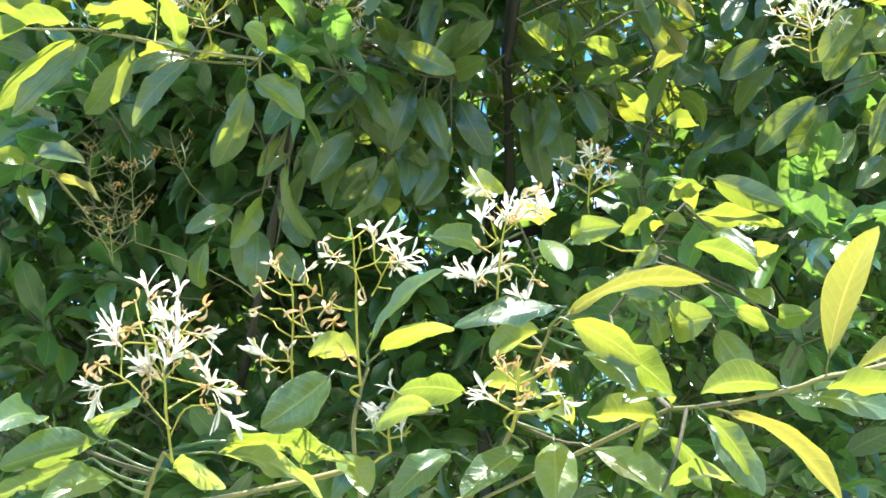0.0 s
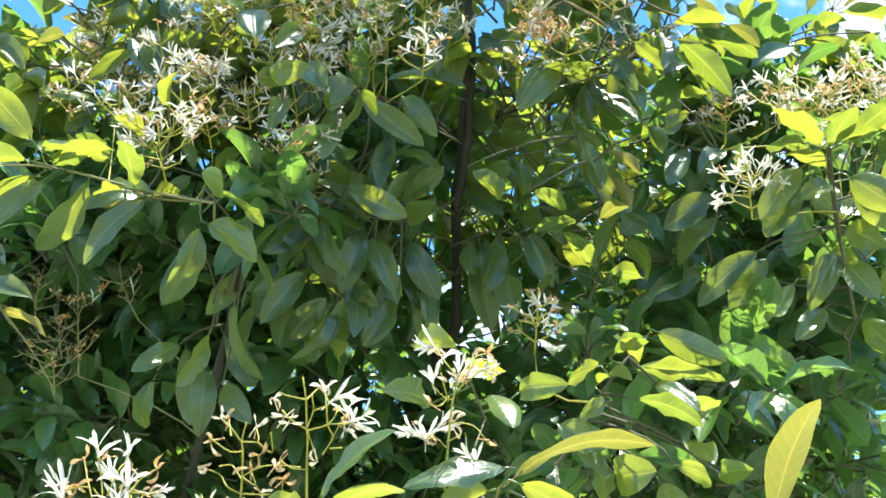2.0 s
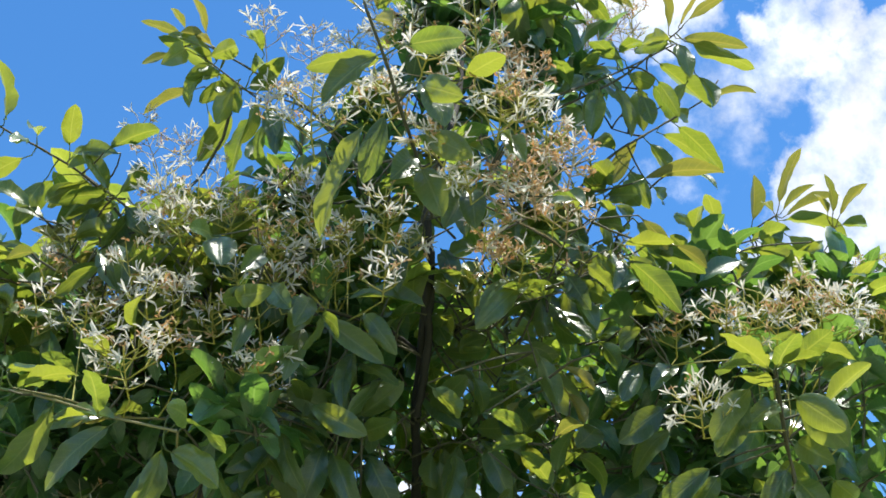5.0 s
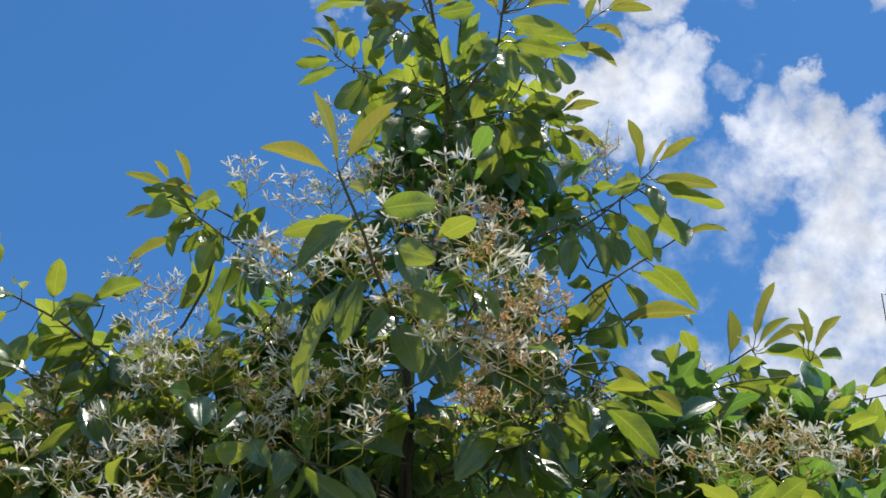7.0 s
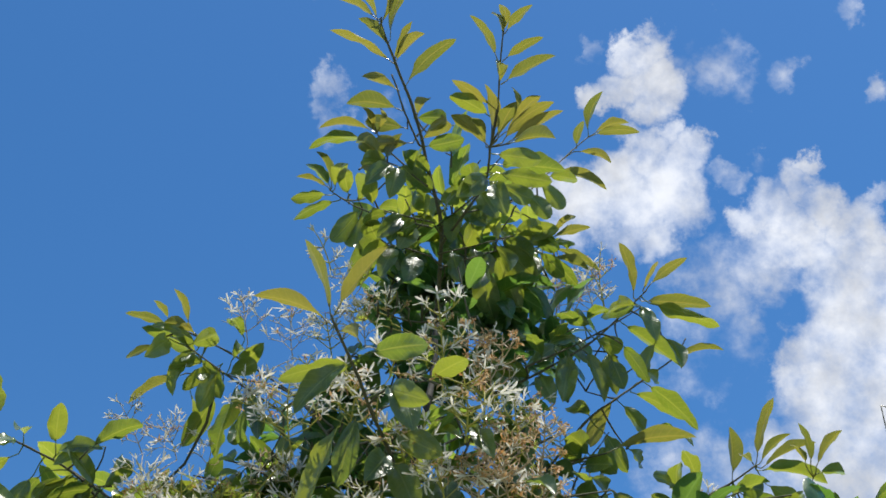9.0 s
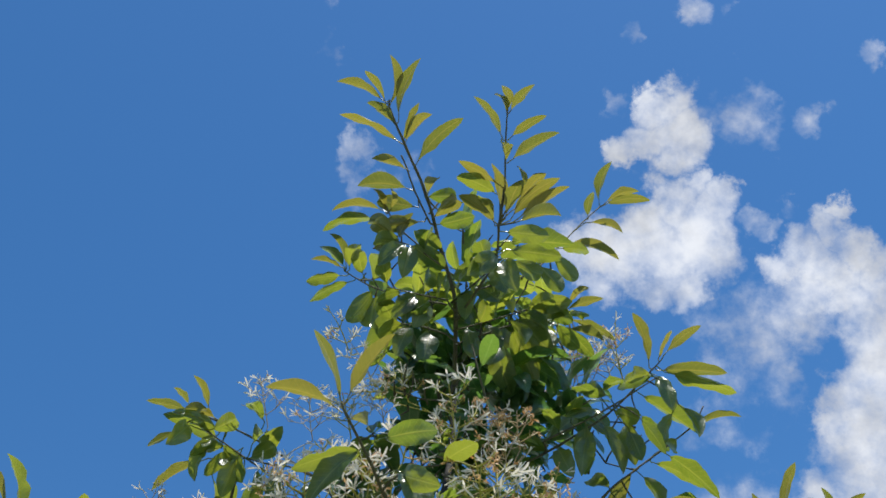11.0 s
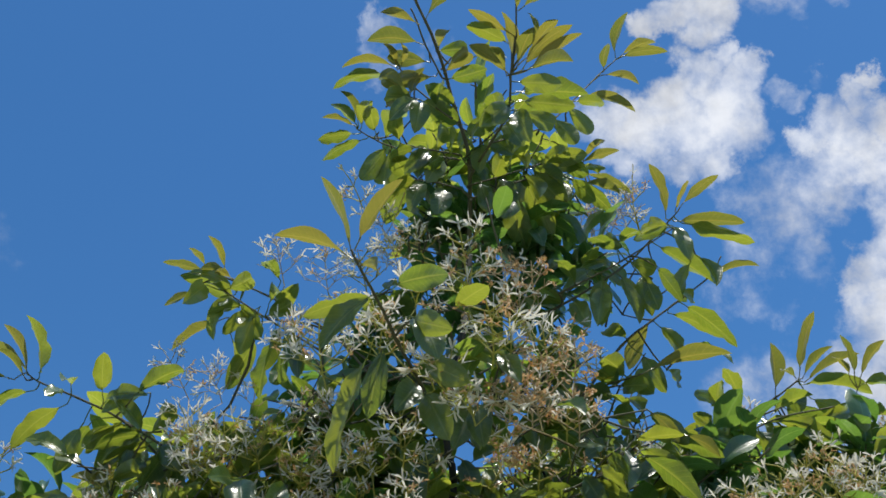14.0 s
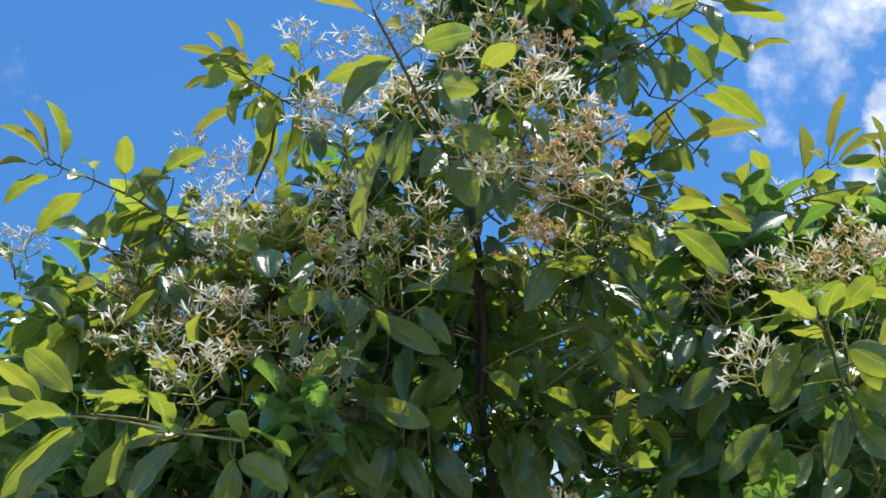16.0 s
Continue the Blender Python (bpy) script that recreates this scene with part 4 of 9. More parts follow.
leaf(twig, (0.380, -0.316, 3.055), (0.427, -0.301, 2.975), 0.038, -12)
leaf(twig, (0.435, -0.357, 3.022), (0.397, -0.370, 2.942), 0.038, 65)
leaf(twig, (0.274, -0.369, 2.994), (0.263, -0.344, 2.905), 0.046, -148)
leaf(twig, (0.303, -0.365, 3.001), (0.334, -0.337, 2.917), 0.039, 107)
leaf(twig, (0.344, -0.359, 3.005), (0.350, -0.346, 2.916), 0.045, 171)
leaf(twig, (0.324, -0.370, 3.020), (0.357, -0.412, 2.962), 0.039, -82)
leaf(twig, (0.221, -0.361, 2.950), (0.235, -0.386, 2.873), 0.044, 54)
leaf(twig, (0.262, -0.376, 3.001), (0.205, -0.404, 2.940), 0.037, -79)
leaf(twig, (0.324, -0.379, 3.038), (0.272, -0.440, 3.009), 0.039, 42)
leaf(twig, (0.304, -0.385, 3.044), (0.337, -0.450, 3.015), 0.033, -14)
twig = stem("branch", [(0.179, -0.394, 2.704), (0.288, -0.338, 2.863), (0.354, -0.327, 2.922), (0.404, -0.324, 2.960), (0.467, -0.337, 3.001), (0.493, -0.343, 3.038)], 0.0024, 0.001125)
leaf(twig, (0.472, -0.336, 3.002), (0.549, -0.360, 2.998), 0.028, -7, YOUNG)
leaf(twig, (0.409, -0.322, 2.959), (0.500, -0.278, 2.889), 0.052, 2)
leaf(twig, (0.394, -0.277, 2.972), (0.487, -0.253, 2.928), 0.043, -7)
leaf(twig, (0.359, -0.323, 2.917), (0.386, -0.343, 2.842), 0.034, -73)
leaf(twig, (0.351, -0.329, 2.921), (0.307, -0.276, 2.859), 0.046, 9, YOUNG)
leaf(twig, (0.293, -0.443, 2.738), (0.430, -0.464, 2.749), 0.052, -12, YOUNG)
leaf(twig, (0.324, -0.321, 2.859), (0.350, -0.324, 2.778), 0.036, 110)
leaf(twig, (0.365, -0.298, 2.842), (0.365, -0.342, 2.778), 0.032, -97)
leaf(twig, (0.410, -0.333, 2.978), (0.415, -0.382, 2.918), 0.032, -93)
leaf(twig, (0.305, -0.335, 2.877), (0.253, -0.400, 2.852), 0.036, 17)
twig = stem("branch", [(0.387, -0.098, 2.624), (0.436, -0.112, 2.716), (0.492, -0.124, 2.806), (0.542, -0.135, 2.846), (0.589, -0.135, 2.872), (0.634, -0.147, 2.898)], 0.0036, 0.0015)
leaf(twig, (0.589, -0.137, 2.876), (0.586, -0.195, 2.951), 0.042, -50, YOUNG)
leaf(twig, (0.637, -0.152, 2.904), (0.671, -0.225, 2.993), 0.042, 11, YOUNG)
leaf(twig, (0.642, -0.149, 2.900), (0.692, -0.205, 2.927), 0.028, -16, YOUNG)
leaf(twig, (0.645, -0.145, 2.894), (0.746, -0.179, 2.925), 0.039, -10, YOUNG)
leaf(twig, (0.637, -0.142, 2.891), (0.764, -0.136, 2.866), 0.052, -2)
leaf(twig, (0.632, -0.148, 2.900), (0.588, -0.209, 2.880), 0.027, -12, YOUNG)
leaf(twig, (0.597, -0.126, 2.859), (0.701, -0.089, 2.798), 0.067, -42)
leaf(twig, (0.588, -0.132, 2.867), (0.623, -0.183, 2.824), 0.045, -79)
leaf(twig, (0.570, -0.118, 2.828), (0.619, -0.131, 2.766), 0.045, -66)
leaf(twig, (0.501, -0.223, 2.763), (0.558, -0.213, 2.702), 0.046, -49)
leaf(twig, (0.483, -0.141, 2.838), (0.470, -0.229, 2.855), 0.038, 19)
leaf(twig, (0.523, -0.142, 2.854), (0.484, -0.224, 2.885), 0.040, -25)
leaf(twig, (0.478, -0.150, 2.854), (0.423, -0.219, 2.837), 0.038, -82)
leaf(twig, (0.467, -0.131, 2.818), (0.418, -0.206, 2.806), 0.038, -132)
leaf(twig, (0.493, -0.114, 2.765), (0.552, -0.114, 2.703), 0.044, 123)
leaf(twig, (0.487, -0.127, 2.810), (0.506, -0.195, 2.780), 0.034, -69)
leaf(twig, (0.653, -0.128, 2.871), (0.682, -0.165, 2.813), 0.045, -90)
leaf(twig, (0.631, -0.083, 2.797), (0.672, -0.121, 2.747), 0.045, -80)
leaf(twig, (0.493, -0.128, 2.815), (0.398, -0.157, 2.802), 0.042, 24)
twig = stem("shoot", [(0.651, -0.141, 2.725), (0.695, -0.143, 2.803), (0.718, -0.146, 2.837), (0.731, -0.157, 2.866)], 0.0012, 0.0009)
leaf(twig, (0.727, -0.167, 2.878), (0.702, -0.225, 2.936), 0.030, -49, YOUNG)
leaf(twig, (0.737, -0.169, 2.880), (0.777, -0.228, 2.918), 0.029, -15, YOUNG)
leaf(twig, (0.737, -0.161, 2.870), (0.760, -0.220, 2.834), 0.031, -55)
leaf(twig, (0.719, -0.168, 2.881), (0.673, -0.237, 2.885), 0.029, -42, YOUNG)
leaf(twig, (0.712, -0.145, 2.826), (0.630, -0.185, 2.789), 0.044, -110)
leaf(twig, (0.697, -0.143, 2.804), (0.707, -0.157, 2.728), 0.044, -115)
twig = stem("shoot", [(0.651, -0.147, 2.732), (0.716, -0.148, 2.757), (0.817, -0.148, 2.793), (0.910, -0.120, 2.827)], 0.0015, 0.001125)
leaf(twig, (0.818, -0.157, 2.809), (0.847, -0.232, 2.809), 0.034, -54)
leaf(twig, (0.835, -0.116, 2.758), (0.799, -0.095, 2.676), 0.044, -93)
leaf(twig, (0.773, -0.159, 2.795), (0.693, -0.219, 2.780), 0.042, 3)
leaf(twig, (0.817, -0.147, 2.792), (0.765, -0.220, 2.770), 0.039, -21)
leaf(twig, (0.830, -0.137, 2.786), (0.829, -0.172, 2.721), 0.044, 38)
leaf(twig, (0.863, -0.231, 2.967), (0.878, -0.266, 2.917), 0.037, -63, YOUNG)
twig = stem("branch", [(0.224, -0.378, 2.596), (0.275, -0.375, 2.667), (0.329, -0.350, 2.709)], 0.0018, 0.001125)
leaf(twig, (0.287, -0.442, 2.676), (0.339, -0.443, 2.610), 0.036, -44)
leaf(twig, (0.300, -0.445, 2.626), (0.390, -0.427, 2.593), 0.044, -12)
leaf(twig, (0.261, -0.466, 2.602), (0.339, -0.407, 2.519), 0.052, -8)
leaf(twig, (0.328, -0.347, 2.696), (0.355, -0.397, 2.645), 0.035, 87)
leaf(twig, (0.267, -0.391, 2.708), (0.235, -0.467, 2.689), 0.036, -31)
leaf(twig, (0.287, -0.375, 2.698), (0.262, -0.456, 2.687), 0.036, -107)
leaf(twig, (0.237, -0.383, 2.652), (0.183, -0.428, 2.605), 0.036, -78)
twig = stem("branch", [(0.175, -0.343, 2.615), (0.221, -0.363, 2.674), (0.266, -0.378, 2.758)], 0.003, 0.0012)
leaf(twig, (0.266, -0.377, 2.757), (0.229, -0.438, 2.754), 0.047, 15)
leaf(twig, (0.268, -0.379, 2.758), (0.299, -0.442, 2.718), 0.042, 76)
leaf(twig, (0.258, -0.365, 2.740), (0.209, -0.416, 2.732), 0.045, 18)
leaf(twig, (0.240, -0.384, 2.702), (0.270, -0.443, 2.660), 0.046, -47)
leaf(twig, (0.233, -0.376, 2.691), (0.182, -0.410, 2.654), 0.043, -105)
leaf(twig, (0.225, -0.366, 2.677), (0.229, -0.401, 2.603), 0.042, 68)
leaf(twig, (0.212, -0.355, 2.664), (0.163, -0.400, 2.616), 0.044, 31)
leaf(twig, (0.251, -0.356, 2.730), (0.266, -0.394, 2.656), 0.043, -79)
leaf(twig, (0.264, -0.376, 2.755), (0.316, -0.355, 2.764), 0.032, -26, YOUNG)
twig = stem("shoot", [(0.228, -0.322, 2.643), (0.277, -0.311, 2.665), (0.320, -0.306, 2.679)], 0.0017, 0.0011)
leaf(twig, (0.241, -0.326, 2.645), (0.224, -0.356, 2.569), 0.045, -22)
leaf(twig, (0.268, -0.308, 2.664), (0.291, -0.341, 2.604), 0.046, -73)
leaf(twig, (0.281, -0.312, 2.666), (0.335, -0.345, 2.607), 0.043, -44)
leaf(twig, (0.294, -0.316, 2.667), (0.274, -0.384, 2.672), 0.043, 30)
leaf(twig, (0.320, -0.306, 2.679), (0.342, -0.363, 2.628), 0.046, -47)
leaf(twig, (0.260, -0.305, 2.662), (0.257, -0.375, 2.668), 0.046, 81)
twig = stem("shoot", [(0.266, -0.378, 2.758), (0.298, -0.374, 2.794), (0.319, -0.374, 2.822)], 0.0013, 0.0009)
leaf(twig, (0.279, -0.388, 2.768), (0.236, -0.455, 2.763), 0.045, 23)
leaf(twig, (0.298, -0.374, 2.794), (0.311, -0.404, 2.726), 0.045, 70)
leaf(twig, (0.289, -0.367, 2.788), (0.285, -0.407, 2.719), 0.042, -101)
twig = stem("branch", [(-0.377, -0.259, 2.683), (-0.466, -0.289, 2.758), (-0.542, -0.298, 2.815)], 0.0022, 0.0012)
leaf(twig, (-0.491, -0.305, 2.773), (-0.568, -0.336, 2.738), 0.045, 26)
leaf(twig, (-0.500, -0.310, 2.776), (-0.538, -0.371, 2.809), 0.043, -99)
leaf(twig, (-0.526, -0.289, 2.808), (-0.591, -0.304, 2.749), 0.046, 17)
leaf(twig, (-0.483, -0.299, 2.767), (-0.568, -0.294, 2.721), 0.046, 14)
leaf(twig, (-0.466, -0.289, 2.758), (-0.494, -0.306, 2.682), 0.044, -126)
leaf(twig, (-0.458, -0.284, 2.753), (-0.482, -0.272, 2.664), 0.043, -97)
leaf(twig, (-0.491, -0.305, 2.773), (-0.449, -0.379, 2.786), 0.045, -41)
leaf(twig, (-0.450, -0.277, 2.745), (-0.412, -0.289, 2.670), 0.041, -60)
leaf(twig, (-0.441, -0.272, 2.740), (-0.473, -0.229, 2.656), 0.030, -30, YOUNG)
leaf(twig, (-0.475, -0.295, 2.764), (-0.436, -0.309, 2.701), 0.042, 83)
twig = stem("shoot", [(-0.331, -0.304, 2.593), (-0.322, -0.321, 2.684), (-0.303, -0.329, 2.741)], 0.0017, 0.0011)
leaf(twig, (-0.304, -0.327, 2.737), (-0.323, -0.363, 2.664), 0.042, 88)
leaf(twig, (-0.309, -0.323, 2.729), (-0.272, -0.393, 2.739), 0.045, -44)
leaf(twig, (-0.311, -0.331, 2.703), (-0.264, -0.353, 2.650), 0.047, -52)
leaf(twig, (-0.320, -0.320, 2.684), (-0.354, -0.399, 2.732), 0.046, -9)
leaf(twig, (-0.324, -0.312, 2.669), (-0.284, -0.332, 2.614), 0.043, 82)
leaf(twig, (-0.327, -0.303, 2.654), (-0.370, -0.329, 2.593), 0.042, -114)
leaf(twig, (-0.318, -0.325, 2.692), (-0.386, -0.370, 2.743), 0.045, 0)
twig = stem("shoot", [(-0.532, -0.280, 2.634), (-0.548, -0.288, 2.681), (-0.559, -0.292, 2.722)], 0.0014, 0.0009)
leaf(twig, (-0.550, -0.293, 2.689), (-0.611, -0.297, 2.711), 0.035, 33, YOUNG)
leaf(twig, (-0.551, -0.298, 2.697), (-0.489, -0.348, 2.685), 0.041, -35)
leaf(twig, (-0.544, -0.280, 2.670), (-0.513, -0.245, 2.693), 0.030, -42, YOUNG)
leaf(twig, (-0.536, -0.289, 2.649), (-0.579, -0.259, 2.648), 0.032, 30, YOUNG)
twig = stem("branch", [(-0.209, -0.344, 2.891), (-0.295, -0.350, 2.957), (-0.374, -0.359, 3.020)], 0.002, 0.0012)
leaf(twig, (-0.402, -0.370, 3.026), (-0.432, -0.404, 2.962), 0.045, -98)
leaf(twig, (-0.360, -0.350, 3.011), (-0.394, -0.323, 2.943), 0.043, -103)
leaf(twig, (-0.355, -0.348, 3.009), (-0.312, -0.328, 2.932), 0.046, -23)
leaf(twig, (-0.318, -0.361, 2.967), (-0.343, -0.354, 2.888), 0.046, 26)
leaf(twig, (-0.285, -0.345, 2.951), (-0.304, -0.330, 2.867), 0.044, 170)
leaf(twig, (-0.374, -0.359, 3.020), (-0.316, -0.414, 3.002), 0.043, -45)
leaf(twig, (-0.267, -0.337, 2.943), (-0.242, -0.333, 2.855), 0.045, 95)
leaf(twig, (-0.304, -0.354, 2.960), (-0.248, -0.412, 2.944), 0.041, -36)
leaf(twig, (-0.341, -0.339, 3.001), (-0.395, -0.375, 2.962), 0.040, 26)
twig = stem("branch", [(0.500, -0.359, 2.231), (0.443, -0.482, 2.306), (0.418, -0.544, 2.354), (0.407, -0.572, 2.363)], 0.0027, 0.0015)
leaf(twig, (0.405, -0.571, 2.362), (0.325, -0.628, 2.382), 0.042, -10)
leaf(twig, (0.409, -0.570, 2.363), (0.415, -0.651, 2.375), 0.034, -9)
leaf(twig, (0.410, -0.576, 2.369), (0.440, -0.640, 2.348), 0.031, -21)
leaf(twig, (0.420, -0.538, 2.349), (0.342, -0.598, 2.339), 0.041, -2)
leaf(twig, (0.391, -0.534, 2.346), (0.337, -0.518, 2.269), 0.047, -102)
leaf(twig, (0.446, -0.533, 2.345), (0.499, -0.536, 2.279), 0.068, 120)
leaf(twig, (0.358, -0.458, 2.286), (0.276, -0.412, 2.222), 0.042, -96)
leaf(twig, (0.368, -0.451, 2.282), (0.317, -0.419, 2.206), 0.042, -91)
leaf(twig, (0.454, -0.452, 2.288), (0.409, -0.438, 2.207), 0.044, -97)
leaf(twig, (0.461, -0.437, 2.279), (0.489, -0.464, 2.215), 0.044, 83)
leaf(twig, (0.482, -0.521, 2.336), (0.526, -0.589, 2.367), 0.036, -16)
leaf(twig, (0.512, -0.435, 2.281), (0.520, -0.485, 2.230), 0.032, -119)
leaf(twig, (0.424, -0.577, 2.369), (0.456, -0.650, 2.378), 0.035, -52)
leaf(twig, (0.409, -0.415, 2.262), (0.356, -0.441, 2.197), 0.037, 107)
twig = stem("branch", [(0.193, 0.042, 2.348), (0.205, -0.046, 2.395), (0.205, -0.091, 2.411), (0.254, -0.126, 2.460)], 0.0021, 0.001125)
leaf(twig, (0.203, -0.089, 2.410), (0.150, -0.165, 2.428), 0.039, 36)
leaf(twig, (0.211, -0.094, 2.414), (0.245, -0.171, 2.457), 0.043, -37)
leaf(twig, (0.230, -0.092, 2.408), (0.292, -0.113, 2.354), 0.036, -59)
leaf(twig, (0.252, -0.033, 2.377), (0.320, -0.039, 2.321), 0.037, -42)
leaf(twig, (0.168, -0.195, 2.587), (0.227, -0.151, 2.506), 0.050, 143)
leaf(twig, (0.218, -0.181, 2.556), (0.258, -0.220, 2.499), 0.034, -67)
leaf(twig, (0.215, -0.164, 2.529), (0.246, -0.189, 2.458), 0.039, -100)
leaf(twig, (0.207, -0.150, 2.506), (0.126, -0.167, 2.454), 0.039, -102)
leaf(twig, (0.170, -0.165, 2.537), (0.105, -0.234, 2.500), 0.035, -66)
twig = stem("branch", [(-0.007, -0.358, 2.551), (0.069, -0.395, 2.505), (0.115, -0.471, 2.526)], 0.0018, 0.001125)
leaf(twig, (0.111, -0.475, 2.533), (0.044, -0.497, 2.450), 0.039, -92)
leaf(twig, (0.083, -0.447, 2.530), (0.050, -0.477, 2.458), 0.036, -33)
leaf(twig, (0.153, -0.478, 2.533), (0.208, -0.496, 2.457), 0.047, 49)
leaf(twig, (0.176, -0.484, 2.539), (0.221, -0.525, 2.485), 0.034, -73)
leaf(twig, (0.251, -0.506, 2.565), (0.331, -0.472, 2.498), 0.046, -20)
leaf(twig, (0.243, -0.513, 2.579), (0.306, -0.563, 2.558), 0.035, -19)
twig = stem("branch", [(-0.307, -0.628, 2.236), (-0.398, -0.581, 2.275), (-0.466, -0.553, 2.306), (-0.524, -0.541, 2.323), (-0.598, -0.515, 2.339), (-0.689, -0.477, 2.372)], 0.00168, 0.0012, GREENWOOD)
leaf(twig, (-0.532, -0.550, 2.345), (-0.583, -0.611, 2.387), 0.047, 53)
leaf(twig, (-0.579, -0.529, 2.347), (-0.633, -0.588, 2.386), 0.038, 23)
leaf(twig, (-0.556, -0.531, 2.332), (-0.655, -0.546, 2.357), 0.043, 20)
leaf(twig, (-0.516, -0.543, 2.321), (-0.431, -0.599, 2.318), 0.043, -2)
leaf(twig, (-0.508, -0.592, 2.298), (-0.627, -0.580, 2.280), 0.052, 4)
leaf(twig, (-0.520, -0.539, 2.318), (-0.637, -0.491, 2.241), 0.052, 11)
leaf(twig, (-0.509, -0.542, 2.314), (-0.622, -0.493, 2.236), 0.052, -94)
leaf(twig, (-0.463, -0.555, 2.306), (-0.527, -0.507, 2.231), 0.046, -172)
leaf(twig, (-0.383, -0.587, 2.264), (-0.462, -0.546, 2.197), 0.040, -96)
leaf(twig, (-0.467, -0.543, 2.282), (-0.384, -0.596, 2.265), 0.042, 40)
leaf(twig, (-0.319, -0.627, 2.254), (-0.257, -0.586, 2.229), 0.047, 23)
leaf(twig, (-0.321, -0.611, 2.222), (-0.264, -0.568, 2.194), 0.058, 82)
leaf(twig, (-0.406, -0.576, 2.274), (-0.407, -0.662, 2.293), 0.037, -21)
leaf(twig, (-0.300, -0.631, 2.241), (-0.310, -0.710, 2.228), 0.034, -92)
twig = stem("branch", [(-0.178, -0.362, 2.389), (-0.238, -0.418, 2.393), (-0.274, -0.449, 2.409)], 0.0018, 0.001125)
leaf(twig, (-0.182, -0.490, 2.484), (-0.193, -0.532, 2.417), 0.037, -30)
leaf(twig, (-0.259, -0.423, 2.390), (-0.266, -0.474, 2.332), 0.037, -30)
leaf(twig, (-0.120, -0.407, 2.455), (-0.126, -0.434, 2.359), 0.033, -4)
leaf(twig, (-0.073, -0.395, 2.428), (-0.120, -0.422, 2.358), 0.036, -138)
leaf(twig, (-0.237, -0.394, 2.372), (-0.149, -0.397, 2.322), 0.046, 41)
twig = stem("branch", [(0.296, -0.862, 1.854), (0.227, -0.886, 1.832), (0.174, -0.902, 1.818), (0.149, -0.898, 1.810), (0.103, -0.875, 1.804), (0.068, -0.844, 1.807)], 0.0021, 0.0015, GREENWOOD)
leaf(twig, (0.175, -0.902, 1.821), (0.193, -0.995, 1.902), 0.041, -12, YOUNG)
leaf(twig, (0.193, -0.896, 1.823), (0.236, -0.947, 1.839), 0.024, -32, YOUNG)
leaf(twig, (0.138, -0.892, 1.807), (0.233, -0.891, 1.791), 0.040, 68)
leaf(twig, (0.166, -0.898, 1.809), (0.222, -0.947, 1.798), 0.032, -31)
leaf(twig, (0.149, -0.898, 1.810), (0.078, -0.913, 1.804), 0.041, 40)
leaf(twig, (0.099, -0.871, 1.801), (0.195, -0.846, 1.733), 0.042, -8, YOUNG)
leaf(twig, (0.087, -0.857, 1.798), (0.126, -0.883, 1.734), 0.033, 44)
leaf(twig, (0.071, -0.929, 1.790), (0.104, -0.938, 1.739), 0.026, -50)
leaf(twig, (0.063, -0.838, 1.790), (0.094, -0.858, 1.742), 0.031, -45)
leaf(twig, (0.068, -0.842, 1.799), (0.001, -0.862, 1.797), 0.039, 35)
leaf(twig, (0.070, -0.846, 1.807), (0.019, -0.917, 1.793), 0.037, -34)
leaf(twig, (0.066, -0.839, 1.792), (0.031, -0.907, 1.761), 0.035, 62)
leaf(twig, (0.052, -0.878, 1.737), (0.092, -0.944, 1.735), 0.033, -22)
twig = stem("branch", [(-0.093, -0.767, 1.741), (-0.057, -0.818, 1.792), (-0.036, -0.857, 1.842), (-0.026, -0.876, 1.864)], 0.0018, 0.001125, GREENWOOD)
leaf(twig, (-0.022, -0.876, 1.866), (0.097, -0.888, 1.898), 0.043, -10, YOUNG)
leaf(twig, (-0.022, -0.907, 1.863), (0.034, -0.925, 1.822), 0.040, -45)
leaf(twig, (-0.009, -0.900, 1.850), (0.056, -0.919, 1.801), 0.038, -40)
leaf(twig, (-0.003, -0.868, 1.849), (0.031, -0.920, 1.803), 0.032, 40)
leaf(twig, (-0.029, -0.875, 1.864), (-0.075, -0.892, 1.838), 0.040, 42)
leaf(twig, (-0.014, -0.881, 1.879), (-0.102, -0.908, 1.856), 0.040, -52)
leaf(twig, (-0.086, -0.834, 1.820), (-0.145, -0.861, 1.817), 0.036, 42)
leaf(twig, (-0.086, -0.838, 1.826), (-0.034, -0.862, 1.811), 0.034, -40)
leaf(twig, (-0.037, -0.847, 1.828), (-0.016, -0.876, 1.795), 0.032, -45)
leaf(twig, (0.001, -0.820, 1.784), (0.067, -0.841, 1.736), 0.044, 52)
leaf(twig, (-0.022, -0.822, 1.791), (-0.025, -0.863, 1.725), 0.044, -10)
leaf(twig, (-0.042, -0.814, 1.783), (-0.096, -0.858, 1.736), 0.035, -41)
leaf(twig, (-0.100, -0.798, 1.782), (-0.151, -0.841, 1.735), 0.034, -46)
leaf(twig, (-0.004, -0.827, 1.794), (-0.037, -0.904, 1.787), 0.035, 8)
twig = stem("branch", [(-0.172, -0.848, 1.729), (-0.178, -0.869, 1.786), (-0.168, -0.875, 1.833)], 0.0018, 0.001125, GREENWOOD)
leaf(twig, (-0.169, -0.879, 1.844), (-0.111, -0.935, 1.893), 0.040, 62)
leaf(twig, (-0.166, -0.877, 1.837), (-0.102, -0.938, 1.846), 0.038, -4)
leaf(twig, (-0.173, -0.877, 1.837), (-0.204, -0.949, 1.827), 0.033, 33)
leaf(twig, (-0.193, -0.876, 1.830), (-0.242, -0.913, 1.778), 0.045, -92)
leaf(twig, (-0.111, -0.956, 1.781), (-0.156, -1.016, 1.757), 0.034, 38)
